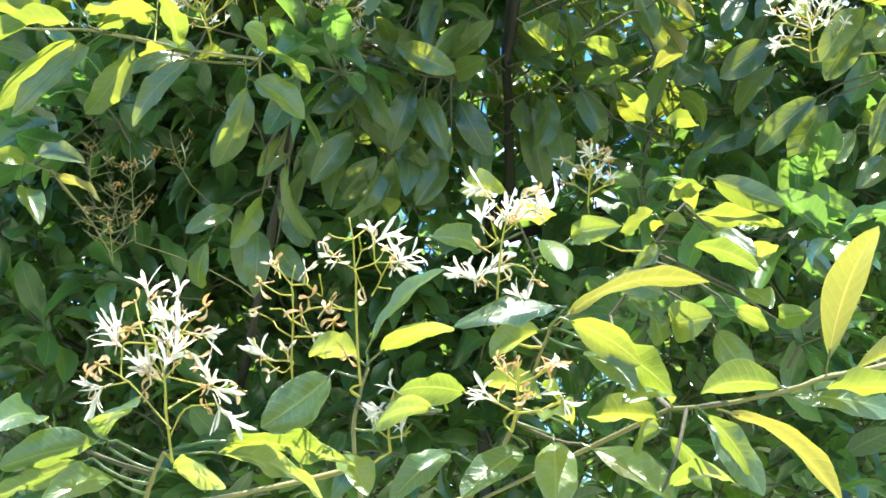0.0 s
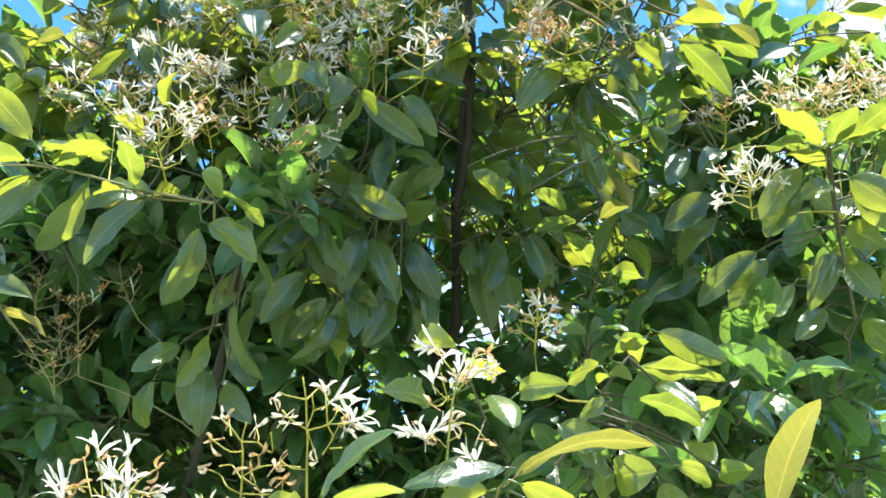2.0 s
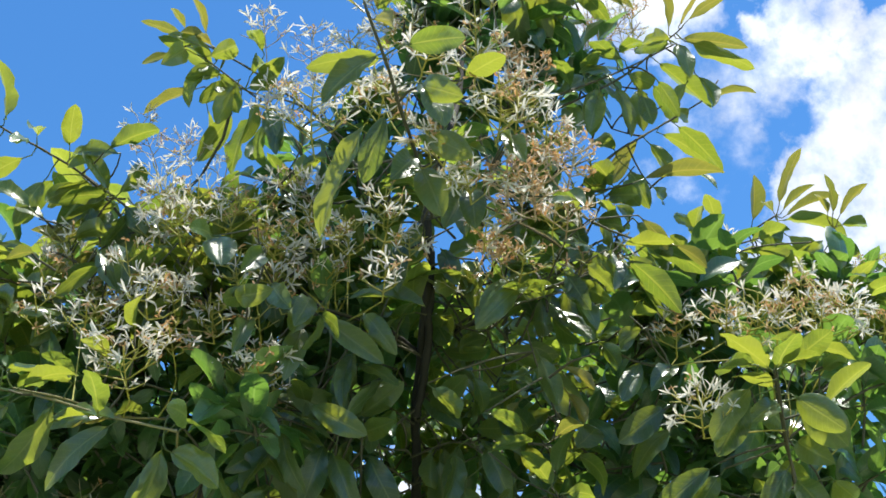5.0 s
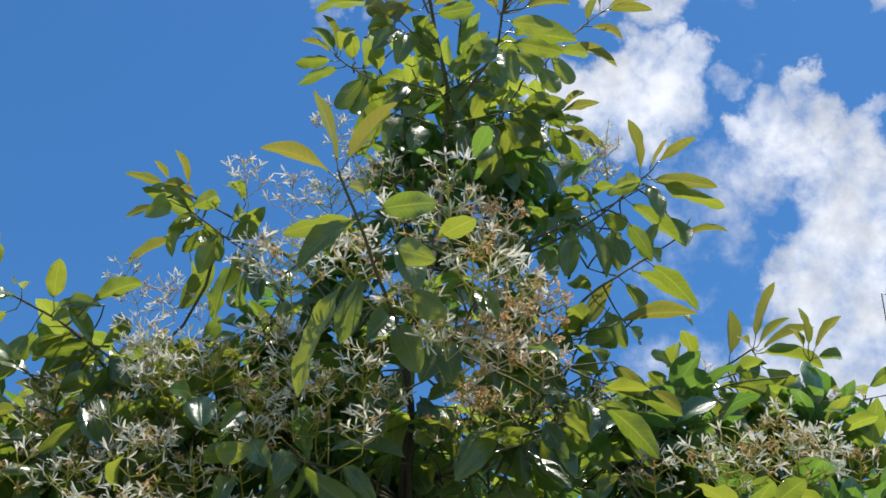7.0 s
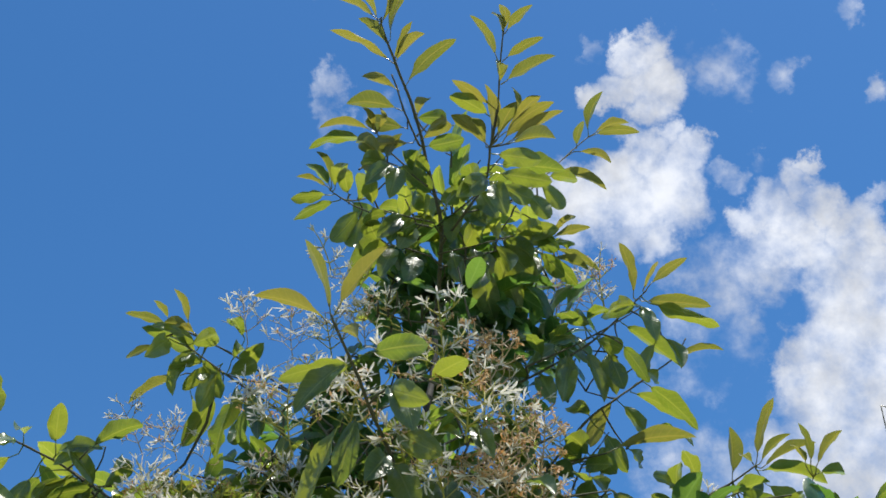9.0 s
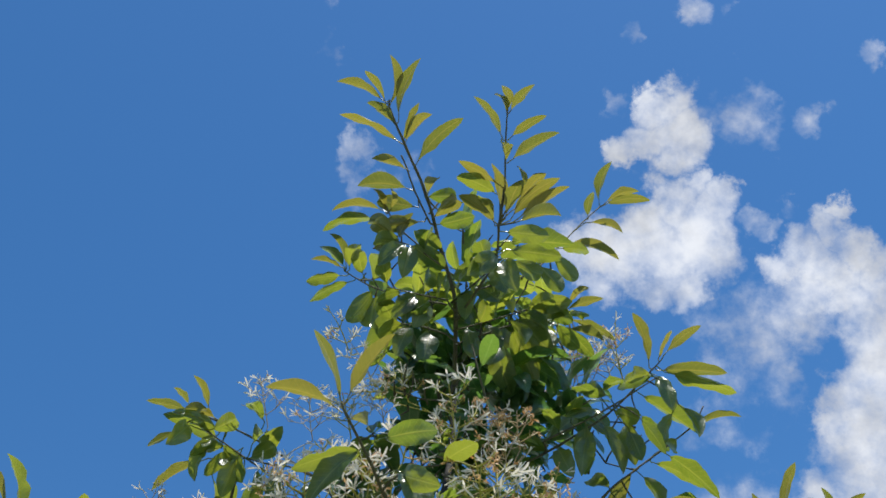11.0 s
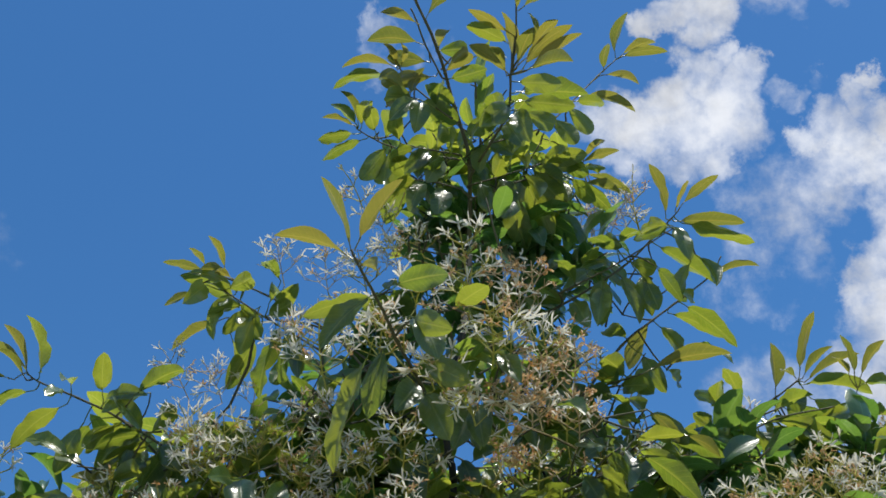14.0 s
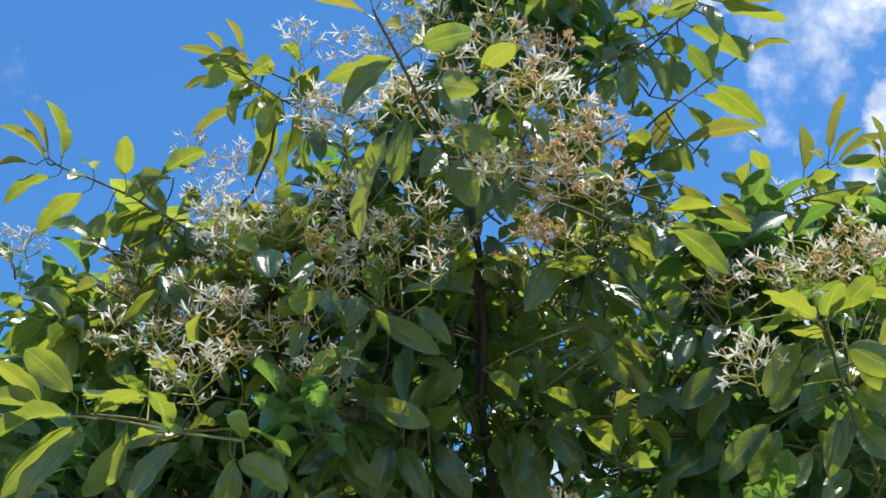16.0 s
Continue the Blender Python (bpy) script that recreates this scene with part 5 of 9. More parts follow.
leaf(twig, (-0.150, -0.868, 1.788), (-0.119, -0.945, 1.786), 0.035, -5)
leaf(twig, (-0.185, -0.863, 1.770), (-0.163, -0.924, 1.727), 0.033, 11)
twig = stem("branch", [(-0.320, -0.919, 1.720), (-0.312, -0.936, 1.737), (-0.301, -0.952, 1.753)], 0.0018, 0.0015, GREENWOOD)
leaf(twig, (-0.272, -0.955, 1.760), (-0.169, -0.949, 1.745), 0.044, -20)
leaf(twig, (-0.274, -0.952, 1.753), (-0.189, -0.974, 1.716), 0.040, -30)
leaf(twig, (-0.299, -0.943, 1.742), (-0.249, -1.013, 1.722), 0.037, -46)
leaf(twig, (-0.334, -0.953, 1.761), (-0.402, -0.985, 1.737), 0.033, 55)
leaf(twig, (-0.353, -0.941, 1.751), (-0.408, -0.979, 1.717), 0.031, 48)
leaf(twig, (-0.338, -0.932, 1.737), (-0.370, -0.992, 1.713), 0.030, -43)
leaf(twig, (-0.341, -0.948, 1.757), (-0.304, -1.030, 1.769), 0.038, 31)
leaf(twig, (-0.383, -0.952, 1.771), (-0.397, -1.022, 1.755), 0.031, -39)
twig = stem("branch", [(-0.295, -0.428, 2.272), (-0.304, -0.476, 2.286), (-0.338, -0.527, 2.310)], 0.0018, 0.001125)
leaf(twig, (-0.341, -0.501, 2.287), (-0.379, -0.463, 2.183), 0.050, -170)
leaf(twig, (-0.292, -0.454, 2.282), (-0.255, -0.487, 2.191), 0.037, -15)
leaf(twig, (-0.305, -0.409, 2.219), (-0.266, -0.374, 2.123), 0.041, 191)
leaf(twig, (-0.330, -0.397, 2.186), (-0.367, -0.414, 2.099), 0.041, -136)
leaf(twig, (-0.340, -0.380, 2.140), (-0.338, -0.383, 2.047), 0.042, 22)
leaf(twig, (-0.316, -0.373, 2.120), (-0.274, -0.415, 2.055), 0.042, 60)
twig = stem("shoot", [(-0.721, -0.358, 2.226), (-0.638, -0.388, 2.221), (-0.596, -0.404, 2.206)], 0.0012, 0.0009)
leaf(twig, (-0.621, -0.396, 2.221), (-0.539, -0.448, 2.194), 0.042, 65)
leaf(twig, (-0.630, -0.393, 2.222), (-0.654, -0.456, 2.201), 0.030, -86)
leaf(twig, (-0.600, -0.400, 2.198), (-0.523, -0.419, 2.156), 0.031, -25, YOUNG)
leaf(twig, (-0.637, -0.381, 2.193), (-0.594, -0.425, 2.123), 0.039, 18)
twig = stem("branch", [(-0.021, -0.298, 2.429), (-0.070, -0.334, 2.374), (-0.132, -0.384, 2.347), (-0.205, -0.425, 2.349)], 0.0018, 0.001125)
leaf(twig, (-0.235, -0.429, 2.362), (-0.131, -0.413, 2.315), 0.042, 29)
leaf(twig, (-0.205, -0.420, 2.343), (-0.169, -0.421, 2.246), 0.036, 125)
leaf(twig, (-0.177, -0.426, 2.374), (-0.094, -0.447, 2.318), 0.044, 107)
leaf(twig, (-0.113, -0.417, 2.460), (-0.131, -0.430, 2.364), 0.035, -48)
leaf(twig, (-0.147, -0.385, 2.338), (-0.176, -0.378, 2.242), 0.045, -111)
leaf(twig, (-0.139, -0.373, 2.327), (-0.106, -0.382, 2.241), 0.042, 85)
leaf(twig, (-0.093, -0.342, 2.344), (-0.047, -0.334, 2.255), 0.045, 111)
leaf(twig, (-0.102, -0.359, 2.361), (-0.060, -0.430, 2.347), 0.038, 124)
leaf(twig, (-0.068, -0.302, 2.312), (-0.058, -0.324, 2.223), 0.046, -11)
leaf(twig, (-0.205, -0.407, 2.325), (-0.251, -0.421, 2.252), 0.043, -54)
leaf(twig, (-0.159, -0.338, 2.261), (-0.199, -0.363, 2.173), 0.042, -31)
leaf(twig, (-0.218, -0.379, 2.274), (-0.273, -0.396, 2.189), 0.041, -92)
leaf(twig, (-0.264, -0.434, 2.375), (-0.273, -0.513, 2.372), 0.033, -129)
leaf(twig, (-0.098, -0.310, 2.266), (-0.145, -0.327, 2.190), 0.048, -85)
twig = stem("branch", [(-0.018, -0.309, 2.451), (0.026, -0.311, 2.406), (0.080, -0.308, 2.348)], 0.0018, 0.001125)
leaf(twig, (0.073, -0.313, 2.372), (0.107, -0.319, 2.284), 0.043, 98)
leaf(twig, (0.034, -0.301, 2.367), (0.009, -0.317, 2.271), 0.048, -99)
leaf(twig, (0.001, -0.336, 2.501), (0.010, -0.416, 2.516), 0.048, -15)
leaf(twig, (0.010, -0.313, 2.432), (0.042, -0.389, 2.436), 0.040, 141)
leaf(twig, (0.167, -0.397, 2.559), (0.220, -0.425, 2.487), 0.049, 101)
leaf(twig, (0.087, -0.368, 2.550), (0.118, -0.441, 2.579), 0.040, 149)
leaf(twig, (0.042, -0.290, 2.321), (0.054, -0.319, 2.234), 0.046, 36)
leaf(twig, (0.057, -0.323, 2.419), (0.094, -0.394, 2.409), 0.035, 126)
leaf(twig, (0.134, -0.329, 2.383), (0.099, -0.405, 2.378), 0.035, -123)
twig = stem("branch", [(-0.035, -0.274, 2.374), (-0.083, -0.330, 2.354), (-0.143, -0.361, 2.379), (-0.216, -0.384, 2.384)], 0.0018, 0.001125)
leaf(twig, (-0.216, -0.394, 2.411), (-0.106, -0.379, 2.370), 0.049, 120)
leaf(twig, (-0.235, -0.383, 2.380), (-0.151, -0.383, 2.319), 0.048, 66)
leaf(twig, (-0.231, -0.361, 2.321), (-0.128, -0.333, 2.243), 0.049, 135)
leaf(twig, (-0.158, -0.336, 2.326), (-0.102, -0.340, 2.244), 0.044, 61)
leaf(twig, (-0.094, -0.326, 2.339), (-0.063, -0.289, 2.239), 0.053, 89)
leaf(twig, (-0.124, -0.392, 2.464), (-0.122, -0.408, 2.355), 0.037, 38)
leaf(twig, (-0.109, -0.354, 2.383), (-0.045, -0.405, 2.417), 0.041, 134)
leaf(twig, (-0.158, -0.283, 2.222), (-0.145, -0.361, 2.237), 0.039, 167)
leaf(twig, (-0.246, -0.313, 2.198), (-0.195, -0.378, 2.233), 0.047, 143)
leaf(twig, (-0.231, -0.341, 2.274), (-0.252, -0.364, 2.172), 0.046, -8)
leaf(twig, (-0.188, -0.303, 2.250), (-0.216, -0.328, 2.165), 0.045, -62)
twig = stem("branch", [(-0.018, -0.270, 2.421), (0.030, -0.278, 2.443), (0.071, -0.257, 2.446)], 0.0018, 0.001125)
leaf(twig, (0.014, -0.256, 2.383), (0.035, -0.211, 2.261), 0.057, 161)
leaf(twig, (-0.018, -0.286, 2.465), (0.041, -0.329, 2.386), 0.041, 90)
leaf(twig, (0.063, -0.250, 2.422), (0.137, -0.293, 2.408), 0.040, 117)
leaf(twig, (0.071, -0.235, 2.385), (0.112, -0.270, 2.316), 0.040, -99)
leaf(twig, (0.063, -0.281, 2.486), (0.025, -0.350, 2.463), 0.034, -106)
leaf(twig, (0.112, -0.268, 2.476), (0.133, -0.279, 2.366), 0.046, 81)
leaf(twig, (0.160, -0.282, 2.513), (0.229, -0.266, 2.432), 0.058, 127)
twig = stem("branch", [(0.070, -0.534, 1.977), (0.100, -0.548, 2.017), (0.130, -0.567, 2.068), (0.171, -0.563, 2.116)], 0.0021, 0.0015)
leaf(twig, (0.177, -0.567, 2.126), (0.254, -0.583, 2.085), 0.041, -69)
leaf(twig, (0.128, -0.569, 2.090), (0.152, -0.641, 2.084), 0.032, -33)
leaf(twig, (0.143, -0.565, 2.078), (0.258, -0.561, 2.068), 0.048, -13)
leaf(twig, (0.134, -0.615, 2.028), (0.208, -0.635, 1.994), 0.037, -30)
leaf(twig, (0.223, -0.542, 2.022), (0.227, -0.621, 2.028), 0.033, -16)
leaf(twig, (0.172, -0.558, 2.068), (0.214, -0.603, 2.021), 0.033, 46)
leaf(twig, (0.112, -0.563, 2.058), (0.138, -0.633, 2.042), 0.032, 22)
leaf(twig, (0.209, -0.543, 2.002), (0.224, -0.606, 1.964), 0.038, 13)
leaf(twig, (0.247, -0.533, 1.974), (0.264, -0.603, 1.959), 0.034, 102)
leaf(twig, (0.133, -0.532, 1.971), (0.165, -0.599, 1.957), 0.053, 103)
leaf(twig, (0.067, -0.550, 2.022), (0.117, -0.597, 1.982), 0.039, 90)
leaf(twig, (0.085, -0.541, 1.997), (0.111, -0.599, 1.953), 0.032, 18)
leaf(twig, (0.180, -0.531, 1.968), (0.211, -0.561, 1.901), 0.045, 72)
leaf(twig, (0.130, -0.559, 2.045), (0.083, -0.620, 2.005), 0.037, 59)
leaf(twig, (0.118, -0.571, 2.080), (0.071, -0.634, 2.042), 0.037, 46)
leaf(twig, (0.112, -0.538, 1.988), (0.112, -0.591, 1.930), 0.033, -138)
leaf(twig, (0.184, -0.592, 1.966), (0.207, -0.651, 1.931), 0.031, -65)
leaf(twig, (0.163, -0.561, 2.083), (0.125, -0.638, 2.084), 0.036, -16)
twig = stem("shoot", [(-0.023, -0.722, 1.969), (-0.040, -0.754, 1.996), (-0.048, -0.761, 2.018)], 0.0012, 0.0009)
leaf(twig, (-0.047, -0.762, 2.020), (-0.092, -0.830, 2.003), 0.035, 41)
leaf(twig, (-0.050, -0.754, 1.996), (-0.016, -0.824, 1.984), 0.033, -23)
leaf(twig, (-0.076, -0.742, 1.976), (-0.118, -0.812, 1.964), 0.035, -77)
leaf(twig, (0.008, -0.737, 1.991), (0.042, -0.805, 1.976), 0.033, 93)
leaf(twig, (-0.019, -0.738, 1.985), (-0.005, -0.798, 1.937), 0.033, 2)
twig = stem("branch", [(-0.426, -0.284, 2.498), (-0.508, -0.318, 2.550), (-0.623, -0.333, 2.593), (-0.711, -0.326, 2.633)], 0.0018, 0.001125)
leaf(twig, (-0.670, -0.348, 2.655), (-0.575, -0.340, 2.627), 0.043, -61)
leaf(twig, (-0.623, -0.395, 2.538), (-0.570, -0.450, 2.482), 0.040, -41)
leaf(twig, (-0.563, -0.321, 2.563), (-0.621, -0.384, 2.556), 0.048, -122)
leaf(twig, (-0.624, -0.340, 2.608), (-0.663, -0.399, 2.595), 0.049, -122)
leaf(twig, (-0.532, -0.320, 2.558), (-0.560, -0.359, 2.480), 0.041, -71)
leaf(twig, (-0.508, -0.314, 2.544), (-0.468, -0.363, 2.479), 0.041, 60)
leaf(twig, (-0.466, -0.406, 2.586), (-0.522, -0.419, 2.526), 0.036, 22)
leaf(twig, (-0.467, -0.374, 2.647), (-0.444, -0.387, 2.556), 0.040, 27)
leaf(twig, (-0.374, -0.376, 2.647), (-0.440, -0.360, 2.582), 0.039, 21)
leaf(twig, (-0.463, -0.292, 2.509), (-0.488, -0.358, 2.486), 0.036, 65)
leaf(twig, (-0.478, -0.400, 2.406), (-0.514, -0.464, 2.415), 0.033, 7)
leaf(twig, (-0.614, -0.280, 2.495), (-0.536, -0.338, 2.469), 0.042, -3)
leaf(twig, (-0.404, -0.336, 2.582), (-0.425, -0.365, 2.507), 0.035, 98)
leaf(twig, (-0.421, -0.349, 2.602), (-0.428, -0.427, 2.607), 0.033, -150)
twig = stem("branch", [(-0.021, -0.344, 2.491), (-0.088, -0.406, 2.488), (-0.143, -0.463, 2.474), (-0.210, -0.508, 2.482), (-0.267, -0.519, 2.490)], 0.0018, 0.001125)
leaf(twig, (-0.235, -0.541, 2.533), (-0.259, -0.586, 2.470), 0.038, -68)
leaf(twig, (-0.274, -0.513, 2.479), (-0.219, -0.578, 2.453), 0.038, 122)
leaf(twig, (-0.224, -0.518, 2.497), (-0.195, -0.566, 2.432), 0.038, 62)
leaf(twig, (-0.176, -0.496, 2.490), (-0.191, -0.541, 2.424), 0.038, -39)
leaf(twig, (-0.281, -0.459, 2.385), (-0.254, -0.514, 2.328), 0.036, 9)
leaf(twig, (-0.169, -0.480, 2.478), (-0.074, -0.454, 2.418), 0.043, 108)
leaf(twig, (-0.043, -0.473, 2.604), (-0.059, -0.479, 2.513), 0.039, -47)
leaf(twig, (-0.033, -0.412, 2.544), (-0.147, -0.403, 2.536), 0.042, -31)
leaf(twig, (-0.105, -0.442, 2.502), (-0.059, -0.468, 2.425), 0.036, 88)
leaf(twig, (-0.152, -0.488, 2.498), (-0.182, -0.511, 2.405), 0.034, -137)
leaf(twig, (-0.180, -0.473, 2.462), (-0.201, -0.500, 2.367), 0.039, -51)
leaf(twig, (-0.110, -0.394, 2.450), (-0.055, -0.455, 2.387), 0.036, 31)
leaf(twig, (-0.053, -0.337, 2.457), (-0.113, -0.362, 2.393), 0.036, -79)
leaf(twig, (-0.252, -0.496, 2.454), (-0.266, -0.533, 2.382), 0.035, -27)
leaf(twig, (-0.208, -0.458, 2.427), (-0.250, -0.490, 2.352), 0.035, -81)
twig = stem("branch", [(-0.008, -0.331, 2.508), (0.041, -0.371, 2.533), (0.104, -0.395, 2.568), (0.173, -0.387, 2.606)], 0.0018, 0.001125)
leaf(twig, (-0.011, -0.367, 2.552), (0.015, -0.402, 2.479), 0.039, -116)
leaf(twig, (0.038, -0.414, 2.611), (0.054, -0.437, 2.527), 0.037, 35)
leaf(twig, (0.058, -0.417, 2.614), (0.037, -0.445, 2.533), 0.037, -12)
leaf(twig, (0.100, -0.421, 2.554), (0.158, -0.475, 2.532), 0.035, -61)
leaf(twig, (0.173, -0.372, 2.567), (0.202, -0.413, 2.484), 0.050, 134)
leaf(twig, (0.093, -0.333, 2.463), (0.132, -0.391, 2.425), 0.034, 31)
leaf(twig, (0.047, -0.323, 2.473), (0.052, -0.343, 2.384), 0.034, -38)
leaf(twig, (0.070, -0.303, 2.438), (0.131, -0.331, 2.377), 0.049, 41)
leaf(twig, (-0.009, -0.308, 2.465), (0.031, -0.353, 2.399), 0.044, 129)
leaf(twig, (0.110, -0.314, 2.432), (0.120, -0.389, 2.411), 0.033, 9)
leaf(twig, (0.012, -0.337, 2.505), (0.071, -0.408, 2.468), 0.035, 147)
leaf(twig, (0.147, -0.370, 2.538), (0.118, -0.446, 2.528), 0.034, 1)
leaf(twig, (0.197, -0.392, 2.613), (0.243, -0.422, 2.548), 0.041, -80)
leaf(twig, (0.082, -0.363, 2.512), (0.028, -0.409, 2.465), 0.036, 57)
leaf(twig, (0.236, -0.415, 2.649), (0.242, -0.432, 2.561), 0.038, 9)
leaf(twig, (0.006, -0.419, 2.625), (0.025, -0.452, 2.547), 0.036, 40)
twig = stem("branch", [(-0.019, -0.200, 2.352), (-0.081, -0.303, 2.340), (-0.158, -0.338, 2.289), (-0.232, -0.344, 2.268)], 0.0018, 0.001125)
leaf(twig, (-0.069, -0.294, 2.349), (-0.057, -0.224, 2.221), 0.051, 174)
leaf(twig, (-0.157, -0.321, 2.255), (-0.150, -0.367, 2.192), 0.036, 13)
leaf(twig, (-0.217, -0.338, 2.263), (-0.198, -0.358, 2.166), 0.052, -13)
leaf(twig, (-0.184, -0.301, 2.198), (-0.172, -0.387, 2.228), 0.039, 170)
leaf(twig, (-0.136, -0.328, 2.310), (-0.167, -0.360, 2.233), 0.045, -59)
leaf(twig, (0.021, -0.235, 2.411), (0.020, -0.173, 2.300), 0.062, -209)
leaf(twig, (0.075, -0.227, 2.389), (0.125, -0.252, 2.317), 0.035, 21)
leaf(twig, (-0.262, -0.349, 2.281), (-0.278, -0.376, 2.204), 0.048, -43)
leaf(twig, (-0.249, -0.378, 2.333), (-0.196, -0.419, 2.264), 0.044, 37)
leaf(twig, (-0.283, -0.329, 2.248), (-0.298, -0.358, 2.171), 0.041, 11)
leaf(twig, (-0.104, -0.308, 2.303), (-0.126, -0.311, 2.214), 0.042, -86)
leaf(twig, (-0.234, -0.373, 2.328), (-0.272, -0.436, 2.269), 0.039, -75)
twig = stem("branch", [(0.337, -0.289, 2.343), (0.313, -0.344, 2.404), (0.320, -0.422, 2.443)], 0.0018, 0.001125)
leaf(twig, (0.332, -0.424, 2.444), (0.279, -0.463, 2.383), 0.038, -44)
leaf(twig, (0.330, -0.366, 2.412), (0.250, -0.372, 2.349), 0.049, -100)
leaf(twig, (0.348, -0.334, 2.393), (0.278, -0.329, 2.317), 0.049, -58)
leaf(twig, (0.282, -0.420, 2.451), (0.239, -0.459, 2.369), 0.037, -54)
leaf(twig, (0.330, -0.281, 2.329), (0.236, -0.305, 2.276), 0.049, -98)
leaf(twig, (0.288, -0.446, 2.490), (0.233, -0.491, 2.435), 0.038, 71)
leaf(twig, (0.264, -0.451, 2.504), (0.283, -0.518, 2.473), 0.032, -26)
leaf(twig, (0.219, -0.433, 2.477), (0.235, -0.475, 2.410), 0.034, -98)
twig = stem("branch", [(0.517, -0.286, 2.230), (0.538, -0.347, 2.298), (0.474, -0.413, 2.342)], 0.0018, 0.001125)
leaf(twig, (0.434, -0.435, 2.389), (0.450, -0.475, 2.326), 0.048, 66)
leaf(twig, (0.482, -0.411, 2.343), (0.515, -0.453, 2.292), 0.045, 90)
leaf(twig, (0.463, -0.390, 2.319), (0.489, -0.429, 2.262), 0.047, 80)
leaf(twig, (0.547, -0.358, 2.310), (0.546, -0.398, 2.245), 0.046, -146)
leaf(twig, (0.433, -0.357, 2.283), (0.431, -0.433, 2.266), 0.033, -27)
leaf(twig, (0.482, -0.313, 2.269), (0.423, -0.344, 2.206), 0.044, -69)
leaf(twig, (0.529, -0.309, 2.255), (0.553, -0.343, 2.194), 0.047, 75)
leaf(twig, (0.438, -0.456, 2.427), (0.365, -0.513, 2.403), 0.040, 10)
leaf(twig, (0.516, -0.459, 2.422), (0.521, -0.532, 2.407), 0.031, -27)
leaf(twig, (0.492, -0.472, 2.448), (0.421, -0.533, 2.427), 0.040, -4)
twig = stem("branch", [(0.269, 0.081, 2.482), (0.353, 0.016, 2.513), (0.432, -0.048, 2.541)], 0.0018, 0.001125)
leaf(twig, (0.278, -0.035, 2.643), (0.292, -0.090, 2.584), 0.034, -81)
leaf(twig, (0.290, 0.003, 2.579), (0.250, -0.070, 2.590), 0.047, 23)
leaf(twig, (0.359, 0.079, 2.418), (0.409, 0.024, 2.357), 0.048, 50)
leaf(twig, (0.326, 0.010, 2.541), (0.387, -0.047, 2.499), 0.048, 105)
leaf(twig, (0.403, -0.004, 2.503), (0.350, -0.030, 2.415), 0.054, -138)
leaf(twig, (0.364, -0.052, 2.601), (0.294, -0.095, 2.515), 0.047, -125)
leaf(twig, (0.414, -0.066, 2.593), (0.346, -0.129, 2.596), 0.055, -139)
leaf(twig, (0.339, 0.054, 2.469), (0.397, 0.005, 2.423), 0.048, 100)
leaf(twig, (0.478, 0.042, 2.382), (0.497, 0.008, 2.309), 0.055, 61)
leaf(twig, (0.535, 0.023, 2.364), (0.568, -0.042, 2.365), 0.055, 119)
leaf(twig, (0.492, 0.020, 2.402), (0.527, -0.045, 2.403), 0.046, -60)
leaf(twig, (0.569, -0.023, 2.473), (0.518, -0.078, 2.416), 0.040, 83)
twig = stem("branch", [(-0.025, -0.209, 2.340), (-0.107, -0.292, 2.280), (-0.166, -0.353, 2.247), (-0.190, -0.373, 2.245)], 0.0018, 0.001125)
leaf(twig, (-0.187, -0.368, 2.241), (-0.232, -0.377, 2.150), 0.036, -143)
leaf(twig, (-0.159, -0.345, 2.250), (-0.156, -0.388, 2.179), 0.035, -18)
leaf(twig, (-0.091, -0.281, 2.349), (-0.064, -0.298, 2.250), 0.045, 68)
leaf(twig, (-0.194, -0.321, 2.277), (-0.244, -0.384, 2.259), 0.034, 35)
leaf(twig, (-0.201, -0.348, 2.194), (-0.175, -0.405, 2.142), 0.034, -96)
leaf(twig, (-0.126, -0.323, 2.312), (-0.158, -0.361, 2.241), 0.036, 98)
leaf(twig, (-0.115, -0.310, 2.378), (-0.126, -0.350, 2.303), 0.036, 130)
twig = stem("branch", [(-0.309, -0.346, 2.210), (-0.341, -0.380, 2.188), (-0.361, -0.411, 2.159), (-0.391, -0.406, 2.121)], 0.0018, 0.001125)
leaf(twig, (-0.354, -0.410, 2.288), (-0.390, -0.429, 2.197), 0.038, -62)
leaf(twig, (-0.362, -0.410, 2.157), (-0.410, -0.461, 2.100), 0.032, -69)
leaf(twig, (-0.361, -0.411, 2.159), (-0.351, -0.373, 2.064), 0.043, -16)
leaf(twig, (-0.326, -0.363, 2.195), (-0.276, -0.371, 2.115), 0.040, -85)
leaf(twig, (-0.391, -0.405, 2.118), (-0.393, -0.435, 2.040), 0.035, 136)
leaf(twig, (-0.304, -0.371, 2.271), (-0.337, -0.420, 2.190), 0.036, -63)
twig = stem("branch", [(-0.025, -0.246, 2.376), (0.042, -0.292, 2.380), (0.104, -0.332, 2.318), (0.160, -0.360, 2.277)], 0.0018, 0.001125)
leaf(twig, (0.042, -0.293, 2.384), (0.035, -0.256, 2.292), 0.042, -6)
leaf(twig, (0.073, -0.253, 2.404), (0.117, -0.261, 2.318), 0.039, -54)
leaf(twig, (0.151, -0.416, 2.261), (0.099, -0.482, 2.288), 0.038, -3)
leaf(twig, (0.162, -0.363, 2.294), (0.177, -0.434, 2.337), 0.035, 14)
leaf(twig, (0.142, -0.498, 2.224), (0.174, -0.557, 2.194), 0.032, -50)
leaf(twig, (0.111, -0.334, 2.301), (0.068, -0.367, 2.208), 0.037, 42)
leaf(twig, (0.064, -0.425, 2.308), (0.113, -0.486, 2.302), 0.034, -23)
